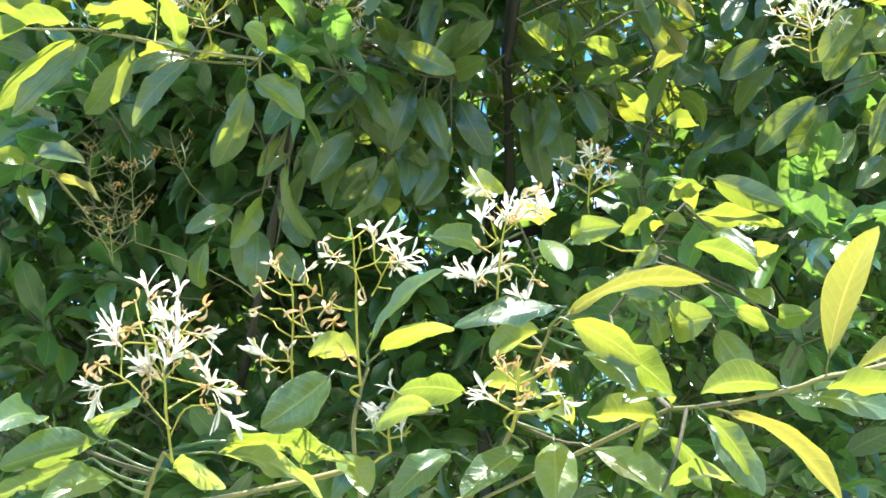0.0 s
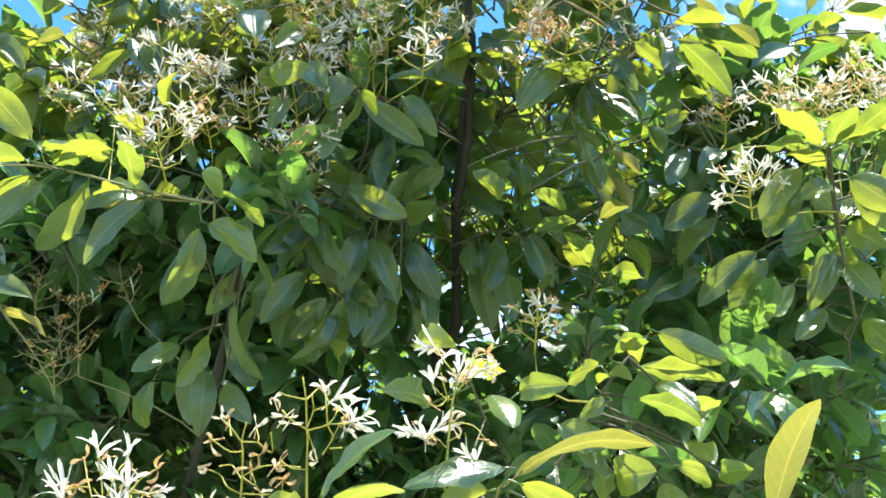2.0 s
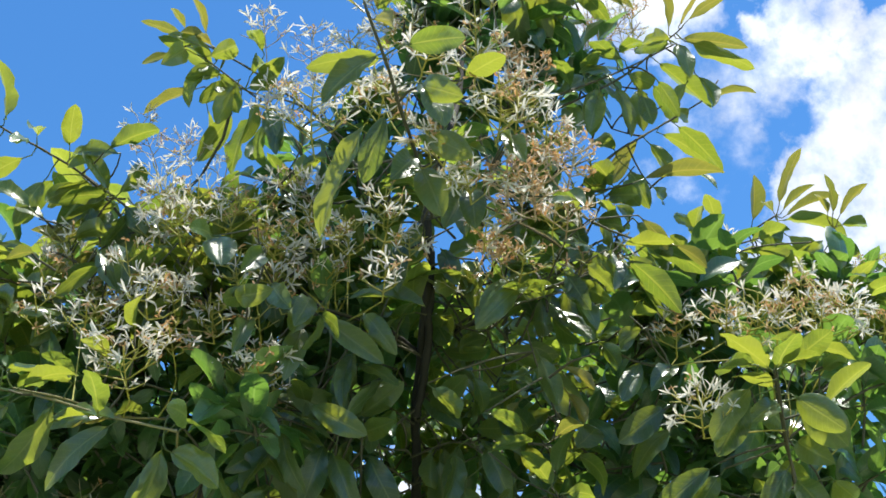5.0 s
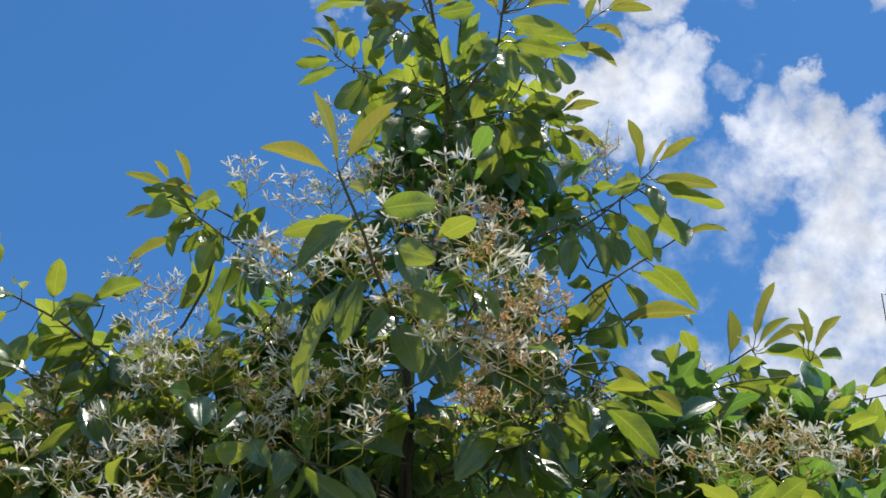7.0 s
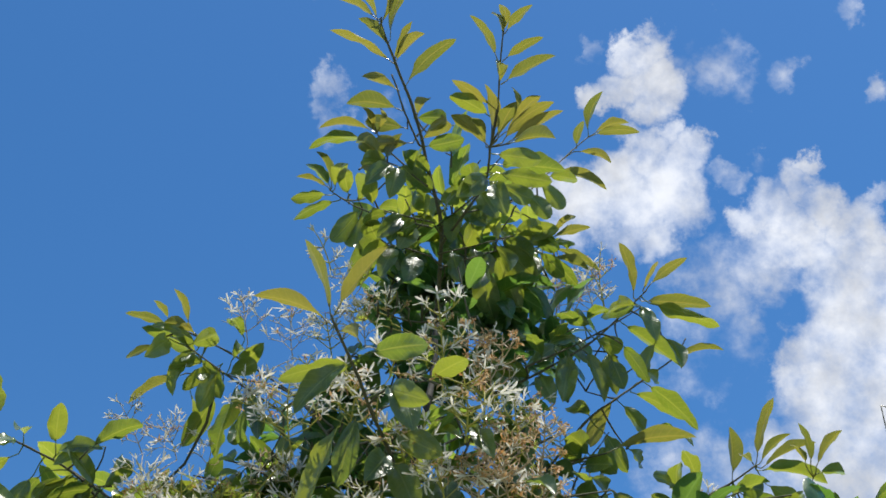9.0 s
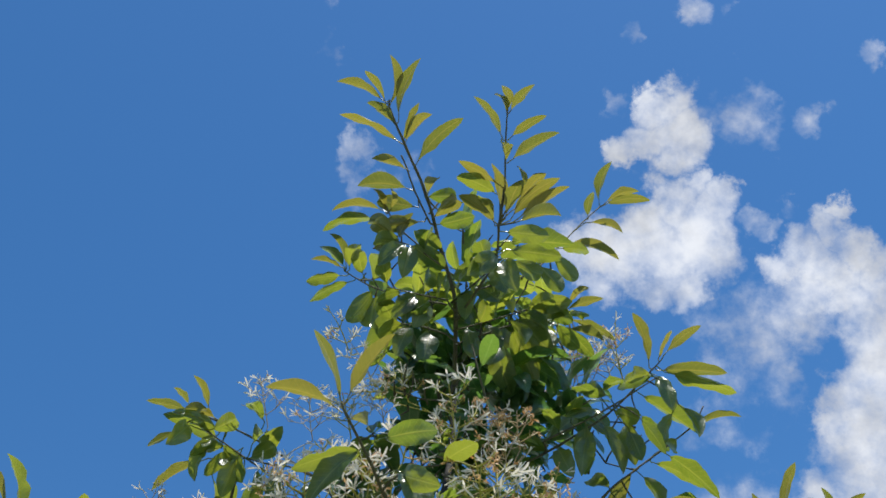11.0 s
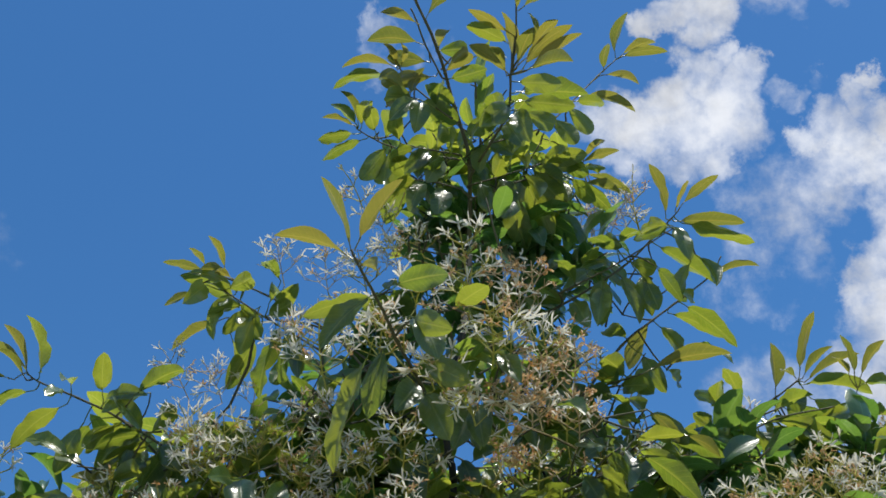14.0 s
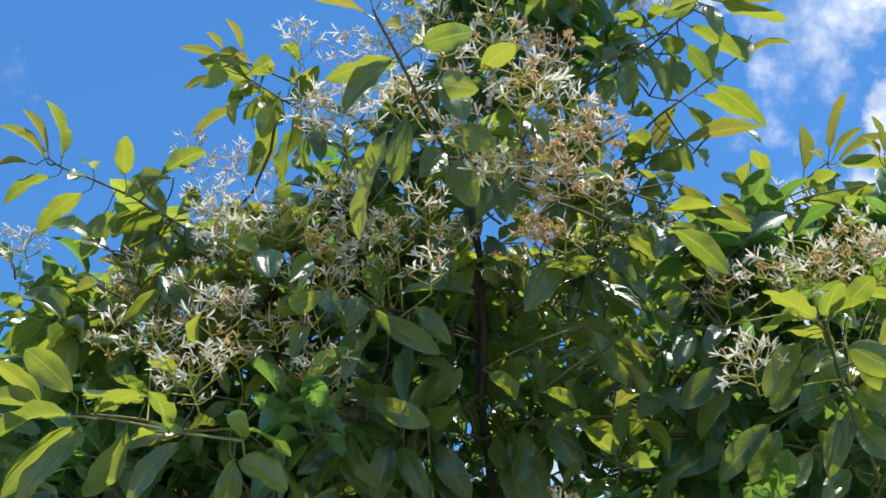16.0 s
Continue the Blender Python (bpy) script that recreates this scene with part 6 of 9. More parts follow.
leaf(twig, (0.004, -0.268, 2.381), (-0.000, -0.307, 2.304), 0.037, 148)
twig = stem("branch", [(-0.263, -0.231, 2.553), (-0.374, -0.271, 2.669), (-0.467, -0.300, 2.752), (-0.546, -0.302, 2.813)], 0.0018, 0.001125)
leaf(twig, (-0.587, -0.299, 2.814), (-0.639, -0.256, 2.748), 0.040, 4)
leaf(twig, (-0.487, -0.336, 2.835), (-0.562, -0.345, 2.799), 0.035, -77)
leaf(twig, (-0.503, -0.312, 2.801), (-0.532, -0.302, 2.723), 0.036, 49)
leaf(twig, (-0.504, -0.257, 2.695), (-0.566, -0.242, 2.652), 0.030, 18, YOUNG)
leaf(twig, (-0.416, -0.266, 2.676), (-0.459, -0.278, 2.626), 0.032, 39, YOUNG)
leaf(twig, (-0.561, -0.240, 2.704), (-0.591, -0.267, 2.656), 0.027, 56, YOUNG)
leaf(twig, (-0.530, -0.261, 2.723), (-0.580, -0.300, 2.703), 0.028, 31, YOUNG)
leaf(twig, (-0.269, -0.358, 2.771), (-0.307, -0.332, 2.693), 0.038, 20)
leaf(twig, (-0.476, -0.298, 2.753), (-0.496, -0.263, 2.671), 0.038, -7)
leaf(twig, (-0.453, -0.294, 2.735), (-0.430, -0.304, 2.653), 0.036, -78)
leaf(twig, (-0.396, -0.251, 2.700), (-0.338, -0.314, 2.693), 0.032, -13, YOUNG)
leaf(twig, (-0.355, -0.266, 2.652), (-0.297, -0.338, 2.631), 0.040, -10)
twig = stem("branch", [(0.119, -0.353, 2.496), (0.153, -0.443, 2.559), (0.172, -0.497, 2.592), (0.203, -0.519, 2.616)], 0.0018, 0.001125)
leaf(twig, (0.270, -0.529, 2.620), (0.302, -0.539, 2.558), 0.033, -43, YOUNG)
leaf(twig, (0.319, -0.508, 2.588), (0.357, -0.532, 2.536), 0.027, -45, YOUNG)
leaf(twig, (0.191, -0.523, 2.623), (0.140, -0.586, 2.595), 0.036, -45)
leaf(twig, (0.212, -0.495, 2.585), (0.159, -0.555, 2.553), 0.036, -45)
leaf(twig, (0.023, -0.524, 2.647), (0.029, -0.541, 2.567), 0.040, 31)
leaf(twig, (0.108, -0.429, 2.557), (0.054, -0.445, 2.489), 0.036, -77)
leaf(twig, (0.176, -0.451, 2.559), (0.191, -0.445, 2.477), 0.036, -52)
leaf(twig, (0.146, -0.428, 2.549), (0.143, -0.442, 2.471), 0.034, 175)
leaf(twig, (0.204, -0.494, 2.585), (0.232, -0.521, 2.516), 0.033, -77)
twig = stem("branch", [(-0.359, -0.390, 2.360), (-0.417, -0.433, 2.343), (-0.476, -0.467, 2.349), (-0.535, -0.487, 2.352)], 0.0018, 0.001125, GREENWOOD)
leaf(twig, (-0.543, -0.497, 2.371), (-0.479, -0.566, 2.345), 0.041, 6)
leaf(twig, (-0.467, -0.475, 2.366), (-0.491, -0.546, 2.354), 0.032, -2)
leaf(twig, (-0.532, -0.484, 2.348), (-0.469, -0.558, 2.338), 0.041, -0)
leaf(twig, (-0.421, -0.435, 2.343), (-0.500, -0.459, 2.311), 0.035, -79)
leaf(twig, (-0.417, -0.431, 2.340), (-0.460, -0.469, 2.308), 0.023, 20, YOUNG)
leaf(twig, (-0.379, -0.407, 2.359), (-0.411, -0.468, 2.328), 0.031, 31)
leaf(twig, (-0.425, -0.477, 2.394), (-0.444, -0.552, 2.388), 0.033, 5)
leaf(twig, (-0.398, -0.478, 2.441), (-0.379, -0.561, 2.450), 0.036, 52)
leaf(twig, (-0.302, -0.428, 2.418), (-0.337, -0.471, 2.365), 0.032, 52)
leaf(twig, (-0.287, -0.421, 2.405), (-0.251, -0.477, 2.352), 0.036, 28)
twig = stem("branch", [(-0.381, -0.344, 2.523), (-0.467, -0.344, 2.576), (-0.562, -0.328, 2.600), (-0.650, -0.313, 2.625)], 0.0018, 0.001125)
leaf(twig, (-0.482, -0.362, 2.617), (-0.529, -0.384, 2.556), 0.034, 37)
leaf(twig, (-0.541, -0.339, 2.609), (-0.555, -0.391, 2.556), 0.032, 60)
leaf(twig, (-0.456, -0.357, 2.597), (-0.388, -0.425, 2.605), 0.041, -2)
leaf(twig, (-0.616, -0.394, 2.589), (-0.553, -0.450, 2.571), 0.031, -16, YOUNG)
leaf(twig, (-0.491, -0.369, 2.636), (-0.445, -0.392, 2.555), 0.040, 40)
leaf(twig, (-0.640, -0.302, 2.599), (-0.524, -0.336, 2.564), 0.042, 75)
leaf(twig, (-0.636, -0.371, 2.556), (-0.583, -0.424, 2.498), 0.040, -44)
leaf(twig, (-0.334, -0.476, 2.578), (-0.290, -0.526, 2.519), 0.038, -43)
twig = stem("branch", [(-0.009, -0.322, 2.496), (-0.086, -0.401, 2.503), (-0.149, -0.460, 2.493), (-0.209, -0.478, 2.492)], 0.0018, 0.001125)
leaf(twig, (-0.232, -0.486, 2.508), (-0.285, -0.528, 2.466), 0.034, 75)
leaf(twig, (-0.176, -0.476, 2.504), (-0.196, -0.515, 2.436), 0.034, -38)
leaf(twig, (-0.135, -0.461, 2.509), (-0.020, -0.464, 2.500), 0.048, 55)
leaf(twig, (-0.128, -0.409, 2.466), (-0.122, -0.426, 2.382), 0.036, -122)
leaf(twig, (-0.086, -0.401, 2.503), (-0.094, -0.437, 2.430), 0.034, 127)
leaf(twig, (-0.162, -0.512, 2.456), (-0.132, -0.564, 2.399), 0.035, -60)
leaf(twig, (-0.053, -0.371, 2.504), (-0.035, -0.453, 2.511), 0.035, 17)
twig = stem("branch", [(-0.015, -0.245, 2.424), (-0.081, -0.331, 2.421), (-0.129, -0.366, 2.388), (-0.234, -0.381, 2.369)], 0.0018, 0.001125)
leaf(twig, (-0.046, -0.335, 2.456), (-0.120, -0.323, 2.399), 0.039, 29)
leaf(twig, (-0.128, -0.362, 2.382), (-0.237, -0.368, 2.406), 0.047, -53)
leaf(twig, (-0.159, -0.368, 2.378), (-0.216, -0.399, 2.328), 0.034, -60)
leaf(twig, (-0.081, -0.318, 2.414), (-0.088, -0.350, 2.335), 0.032, 4)
leaf(twig, (-0.174, -0.374, 2.383), (-0.189, -0.456, 2.391), 0.035, -11)
twig = stem("branch", [(0.007, -0.332, 2.510), (0.056, -0.399, 2.520), (0.113, -0.450, 2.520), (0.172, -0.471, 2.528)], 0.0018, 0.001125)
leaf(twig, (-0.005, -0.372, 2.547), (0.019, -0.421, 2.486), 0.034, -84)
leaf(twig, (-0.007, -0.403, 2.571), (0.027, -0.475, 2.555), 0.034, -14)
leaf(twig, (0.029, -0.440, 2.587), (0.055, -0.452, 2.502), 0.038, -59)
leaf(twig, (0.108, -0.468, 2.550), (0.056, -0.485, 2.477), 0.038, -38)
leaf(twig, (0.171, -0.484, 2.552), (0.196, -0.512, 2.476), 0.035, 74)
leaf(twig, (0.151, -0.458, 2.517), (0.203, -0.490, 2.444), 0.036, 44)
leaf(twig, (0.113, -0.450, 2.520), (0.060, -0.485, 2.460), 0.037, 42)
leaf(twig, (0.131, -0.458, 2.525), (0.078, -0.521, 2.503), 0.036, -4)
leaf(twig, (0.150, -0.460, 2.520), (0.104, -0.523, 2.490), 0.035, -4)
leaf(twig, (0.183, -0.543, 2.532), (0.216, -0.575, 2.465), 0.035, -48)
leaf(twig, (0.228, -0.504, 2.578), (0.224, -0.531, 2.497), 0.036, -47)
twig = stem("branch", [(0.250, -0.260, 2.355), (0.173, -0.373, 2.379), (0.132, -0.430, 2.444), (0.120, -0.444, 2.488)], 0.0018, 0.001125)
leaf(twig, (0.132, -0.435, 2.458), (0.159, -0.433, 2.373), 0.038, -56)
leaf(twig, (0.160, -0.425, 2.439), (0.207, -0.451, 2.390), 0.025, -35, YOUNG)
leaf(twig, (0.174, -0.404, 2.415), (0.195, -0.427, 2.351), 0.030, -77, YOUNG)
leaf(twig, (0.091, -0.412, 2.421), (0.123, -0.474, 2.385), 0.033, 23)
leaf(twig, (0.116, -0.394, 2.401), (0.090, -0.433, 2.350), 0.025, 87, YOUNG)
leaf(twig, (0.148, -0.424, 2.326), (0.177, -0.489, 2.323), 0.038, -21, YOUNG)
leaf(twig, (0.045, -0.414, 2.431), (0.055, -0.445, 2.355), 0.034, -107)
leaf(twig, (-0.018, -0.456, 2.389), (0.023, -0.490, 2.328), 0.035, -66)
leaf(twig, (0.049, -0.515, 2.322), (0.090, -0.563, 2.278), 0.034, -49)
twig = stem("branch", [(0.455, -0.454, 2.263), (0.429, -0.520, 2.319), (0.412, -0.568, 2.364)], 0.0018, 0.001125)
leaf(twig, (0.384, -0.553, 2.351), (0.323, -0.548, 2.277), 0.041, -78)
leaf(twig, (0.432, -0.547, 2.344), (0.489, -0.563, 2.288), 0.049, 114)
leaf(twig, (0.420, -0.536, 2.334), (0.363, -0.585, 2.285), 0.038, -45)
leaf(twig, (0.385, -0.570, 2.371), (0.318, -0.623, 2.334), 0.039, 10)
leaf(twig, (0.447, -0.585, 2.389), (0.487, -0.632, 2.348), 0.031, -27)
leaf(twig, (0.420, -0.576, 2.377), (0.422, -0.629, 2.324), 0.032, -61)
twig = stem("branch", [(0.370, -0.102, 2.526), (0.380, -0.167, 2.596), (0.407, -0.210, 2.647), (0.458, -0.251, 2.710), (0.532, -0.258, 2.752), (0.644, -0.246, 2.777)], 0.0024, 0.00135)
leaf(twig, (0.410, -0.219, 2.661), (0.338, -0.264, 2.748), 0.051, 3)
leaf(twig, (0.421, -0.164, 2.584), (0.360, -0.199, 2.526), 0.038, -49)
leaf(twig, (0.532, -0.258, 2.752), (0.631, -0.237, 2.703), 0.047, -16)
leaf(twig, (0.507, -0.253, 2.732), (0.546, -0.263, 2.656), 0.037, -68)
leaf(twig, (0.463, -0.254, 2.719), (0.406, -0.318, 2.695), 0.038, -87)
leaf(twig, (0.424, -0.221, 2.663), (0.444, -0.273, 2.612), 0.032, 80)
leaf(twig, (0.473, -0.255, 2.724), (0.481, -0.329, 2.713), 0.032, 1)
twig = stem("branch", [(0.191, -0.403, 2.933), (0.301, -0.409, 2.987), (0.398, -0.427, 3.039)], 0.0018, 0.001125)
leaf(twig, (0.269, -0.392, 2.949), (0.247, -0.395, 2.869), 0.043, -82)
leaf(twig, (0.301, -0.395, 2.966), (0.322, -0.372, 2.884), 0.037, 112)
leaf(twig, (0.340, -0.388, 2.967), (0.350, -0.399, 2.888), 0.036, -118)
leaf(twig, (0.343, -0.464, 2.930), (0.374, -0.461, 2.856), 0.035, -18)
leaf(twig, (0.433, -0.397, 3.003), (0.452, -0.405, 2.925), 0.034, -53)
leaf(twig, (0.398, -0.427, 3.039), (0.409, -0.436, 2.959), 0.034, 48)
leaf(twig, (0.298, -0.420, 3.001), (0.241, -0.486, 2.982), 0.037, -2)
leaf(twig, (0.288, -0.410, 2.983), (0.225, -0.456, 2.941), 0.037, -61)
leaf(twig, (0.391, -0.430, 3.042), (0.327, -0.472, 2.996), 0.038, 26)
leaf(twig, (0.221, -0.403, 2.945), (0.184, -0.483, 2.941), 0.037, -18)
leaf(twig, (0.241, -0.410, 2.963), (0.248, -0.494, 2.955), 0.036, 19)

# flower heads, the nearest first
head = near_panicle([(-0.294, -0.957, 1.745), (-0.298, -0.970, 1.777), (-0.299, -0.978, 1.798), (-0.305, -0.987, 1.820), (-0.312, -0.991, 1.830)])
side_stalk(head, [(-0.299, -0.978, 1.798), (-0.308, -0.984, 1.812), (-0.316, -0.985, 1.832), (-0.326, -0.968, 1.855)])
side_stalk(head, [(-0.305, -0.987, 1.820), (-0.324, -0.987, 1.821), (-0.328, -0.983, 1.818)])
side_stalk(head, [(-0.305, -0.987, 1.820), (-0.309, -0.986, 1.840), (-0.305, -1.015, 1.843)])
side_stalk(head, [(-0.303, -0.986, 1.826), (-0.298, -0.985, 1.844), (-0.295, -0.977, 1.852)])
side_stalk(head, [(-0.299, -0.978, 1.798), (-0.280, -1.008, 1.808), (-0.285, -1.000, 1.824)])
side_stalk(head, [(-0.294, -1.003, 1.796), (-0.290, -0.969, 1.836), (-0.279, -0.980, 1.843), (-0.266, -1.023, 1.835)])
side_stalk(head, [(-0.298, -0.957, 1.836), (-0.280, -0.958, 1.835)])
side_stalk(head, [(-0.301, -0.966, 1.803), (-0.287, -0.968, 1.799), (-0.264, -0.996, 1.789)])
side_stalk(head, [(-0.290, -0.999, 1.773), (-0.278, -0.971, 1.792), (-0.264, -0.996, 1.789)])
side_stalk(head, [(-0.289, -0.992, 1.761), (-0.304, -0.988, 1.777), (-0.320, -0.991, 1.793), (-0.335, -1.009, 1.800)])
side_stalk(head, [(-0.320, -0.991, 1.793), (-0.341, -0.975, 1.793)])
side_stalk(head, [(-0.328, -0.983, 1.818), (-0.328, -0.980, 1.800), (-0.320, -0.991, 1.793)])
side_stalk(head, [(-0.305, -0.953, 1.802), (-0.310, -0.975, 1.801)])
side_stalk(head, [(-0.309, -0.972, 1.815), (-0.297, -0.984, 1.818)])
side_stalk(head, [(-0.298, -0.951, 1.765), (-0.285, -0.971, 1.779), (-0.266, -0.984, 1.779)])
side_stalk(head, [(-0.316, -0.985, 1.832), (-0.331, -0.957, 1.839), (-0.341, -0.955, 1.836)])
side_stalk(head, [(-0.280, -1.008, 1.808), (-0.283, -0.960, 1.819)])
side_stalk(head, [(-0.264, -0.996, 1.789), (-0.257, -0.960, 1.794)])
bloom(head, (-0.326, -0.968, 1.855), (-0.22, -0.59, 0.77), WITHERED)
bloom(head, (-0.330, -0.983, 1.820), (-0.69, -0.58, 0.44), OPEN)
bloom(head, (-0.340, -0.955, 1.836), (-0.02, -0.63, 0.78), OPEN)
bloom(head, (-0.331, -0.957, 1.839), (0.46, -0.67, 0.58), WITHERED)
bloom(head, (-0.305, -1.016, 1.843), (-0.05, -0.20, 0.98), OPEN)
bloom(head, (-0.295, -0.977, 1.853), (0.22, -0.54, 0.81), OPEN)
bloom(head, (-0.287, -1.001, 1.827), (0.04, -0.12, 0.99), OPEN)
bloom(head, (-0.305, -0.958, 1.839), (-0.15, -0.55, 0.82), OPEN)
bloom(head, (-0.266, -1.023, 1.835), (0.73, 0.13, 0.67), WITHERED)
bloom(head, (-0.280, -0.958, 1.835), (0.95, 0.30, -0.12), OPEN)
bloom(head, (-0.283, -0.960, 1.819), (0.78, -0.36, -0.51), WITHERED)
bloom(head, (-0.264, -0.996, 1.789), (0.44, -0.62, 0.65), OPEN)
bloom(head, (-0.263, -0.995, 1.787), (0.87, 0.44, -0.21), OPEN)
bloom(head, (-0.255, -0.960, 1.794), (0.99, -0.15, -0.03), WITHERED)
bloom(head, (-0.335, -1.009, 1.800), (-0.92, 0.38, 0.00), WITHERED)
bloom(head, (-0.340, -1.007, 1.797), (-0.55, 0.10, -0.83), WITHERED)
bloom(head, (-0.341, -0.975, 1.793), (-0.68, -0.54, -0.50), OPEN)
bloom(head, (-0.309, -0.975, 1.802), (-0.90, -0.12, 0.42), OPEN)
bloom(head, (-0.310, -0.976, 1.803), (-0.15, -0.19, 0.97), OPEN)
bloom(head, (-0.297, -0.984, 1.818), (0.15, -0.64, 0.75), OPEN)
bloom(head, (-0.293, -1.005, 1.800), (0.32, -0.72, 0.61), OPEN)
bloom(head, (-0.313, -0.971, 1.792), (-0.65, -0.05, -0.76), WITHERED)
bloom(head, (-0.260, -0.984, 1.778), (0.29, 0.63, -0.72), OPEN)
head = near_panicle([(-0.217, -0.852, 1.750), (-0.221, -0.868, 1.789), (-0.225, -0.884, 1.829), (-0.224, -0.895, 1.857), (-0.224, -0.905, 1.881), (-0.225, -0.908, 1.889), (-0.222, -0.914, 1.902)])
side_stalk(head, [(-0.226, -0.887, 1.887), (-0.231, -0.927, 1.875), (-0.245, -0.922, 1.885)])
side_stalk(head, [(-0.222, -0.930, 1.881), (-0.232, -0.937, 1.892), (-0.243, -0.893, 1.910)])
side_stalk(head, [(-0.231, -0.927, 1.887), (-0.236, -0.908, 1.906)])
side_stalk(head, [(-0.224, -0.909, 1.888), (-0.211, -0.925, 1.884), (-0.216, -0.895, 1.903)])
side_stalk(head, [(-0.211, -0.929, 1.882), (-0.203, -0.894, 1.884), (-0.201, -0.932, 1.887)])
side_stalk(head, [(-0.224, -0.901, 1.863), (-0.210, -0.917, 1.866), (-0.198, -0.914, 1.869), (-0.184, -0.869, 1.880)])
side_stalk(head, [(-0.213, -0.880, 1.878), (-0.211, -0.914, 1.875)])
side_stalk(head, [(-0.227, -0.871, 1.871), (-0.212, -0.912, 1.854), (-0.217, -0.904, 1.867)])
side_stalk(head, [(-0.212, -0.912, 1.854), (-0.212, -0.869, 1.859)])
side_stalk(head, [(-0.226, -0.882, 1.855), (-0.232, -0.918, 1.851), (-0.245, -0.865, 1.874), (-0.253, -0.916, 1.866)])
side_stalk(head, [(-0.223, -0.911, 1.859), (-0.234, -0.881, 1.877), (-0.239, -0.909, 1.869)])
side_stalk(head, [(-0.226, -0.882, 1.855), (-0.206, -0.904, 1.849), (-0.192, -0.918, 1.845), (-0.182, -0.912, 1.833)])
side_stalk(head, [(-0.194, -0.886, 1.853), (-0.192, -0.912, 1.858)])
side_stalk(head, [(-0.226, -0.877, 1.837), (-0.245, -0.892, 1.835), (-0.253, -0.892, 1.848)])
side_stalk(head, [(-0.228, -0.854, 1.842), (-0.231, -0.888, 1.843)])
side_stalk(head, [(-0.225, -0.878, 1.834), (-0.236, -0.857, 1.833), (-0.243, -0.904, 1.831)])
bloom(head, (-0.245, -0.921, 1.885), (-0.90, -0.30, -0.30), WITHERED)
bloom(head, (-0.243, -0.893, 1.910), (-0.64, 0.06, 0.76), LIMP)
bloom(head, (-0.236, -0.908, 1.906), (0.25, -0.18, 0.95), WITHERED)
bloom(head, (-0.216, -0.895, 1.903), (0.21, -0.62, 0.75), LIMP)
bloom(head, (-0.199, -0.913, 1.867), (0.56, -0.61, 0.56), LIMP)
bloom(head, (-0.211, -0.914, 1.875), (-0.02, -0.25, 0.97), WITHERED)
bloom(head, (-0.217, -0.904, 1.867), (-0.04, -0.07, 1.00), WITHERED)
bloom(head, (-0.212, -0.869, 1.860), (0.77, -0.36, -0.53), LIMP)
bloom(head, (-0.253, -0.916, 1.866), (-0.87, 0.46, -0.19), LIMP)
bloom(head, (-0.192, -0.912, 1.858), (0.63, 0.17, 0.75), WITHERED)
bloom(head, (-0.182, -0.912, 1.833), (0.36, 0.35, -0.87), WITHERED)
bloom(head, (-0.243, -0.893, 1.836), (-0.91, -0.28, 0.30), OPEN)
bloom(head, (-0.228, -0.888, 1.842), (0.04, -0.72, 0.70), LIMP)
bloom(head, (-0.245, -0.857, 1.833), (-0.74, -0.31, -0.60), LIMP)
bloom(head, (-0.203, -0.903, 1.923), (-0.37, 0.02, 0.93), LIMP)
head = near_panicle([(-0.170, -0.920, 1.808), (-0.172, -0.929, 1.831), (-0.173, -0.940, 1.859), (-0.173, -0.949, 1.881), (-0.174, -0.951, 1.886), (-0.175, -0.959, 1.905), (-0.178, -0.965, 1.921)])
side_stalk(head, [(-0.174, -0.973, 1.901), (-0.189, -0.945, 1.913), (-0.191, -0.973, 1.905)])
side_stalk(head, [(-0.174, -0.973, 1.901), (-0.168, -0.940, 1.921)])
side_stalk(head, [(-0.174, -0.951, 1.886), (-0.170, -0.948, 1.901), (-0.170, -0.970, 1.904)])
side_stalk(head, [(-0.170, -0.948, 1.901), (-0.158, -0.976, 1.897), (-0.163, -0.945, 1.916)])
side_stalk(head, [(-0.159, -0.982, 1.895), (-0.158, -0.967, 1.884), (-0.155, -0.943, 1.883), (-0.162, -0.920, 1.878)])
side_stalk(head, [(-0.155, -0.943, 1.883), (-0.149, -0.944, 1.895)])
side_stalk(head, [(-0.156, -0.958, 1.870), (-0.150, -0.918, 1.882)])
side_stalk(head, [(-0.173, -0.967, 1.880), (-0.157, -0.981, 1.881), (-0.151, -0.969, 1.896)])
side_stalk(head, [(-0.157, -0.981, 1.881), (-0.142, -0.954, 1.890)])
side_stalk(head, [(-0.174, -0.951, 1.886), (-0.183, -0.978, 1.884), (-0.189, -0.973, 1.891)])
side_stalk(head, [(-0.173, -0.956, 1.883), (-0.169, -0.939, 1.875), (-0.165, -0.964, 1.861)])
side_stalk(head, [(-0.173, -0.940, 1.859), (-0.183, -0.947, 1.858), (-0.194, -0.915, 1.872)])
bloom(head, (-0.162, -0.945, 1.915), (-0.12, -0.03, 0.99), OPEN)
bloom(head, (-0.156, -0.976, 1.899), (0.75, -0.21, 0.63), OPEN)
bloom(head, (-0.142, -0.954, 1.890), (0.48, -0.26, 0.84), OPEN)
bloom(head, (-0.141, -0.954, 1.890), (0.98, 0.04, -0.18), OPEN)
bloom(head, (-0.146, -0.945, 1.896), (0.41, -0.81, 0.42), WITHERED)
bloom(head, (-0.188, -0.972, 1.889), (-0.68, -0.28, -0.68), LIMP)
bloom(head, (-0.185, -0.978, 1.883), (-0.34, -0.25, -0.91), LIMP)
bloom(head, (-0.165, -0.964, 1.860), (0.18, 0.61, -0.77), LIMP)
bloom(head, (-0.194, -0.915, 1.872), (-0.63, 0.41, -0.66), WITHERED)
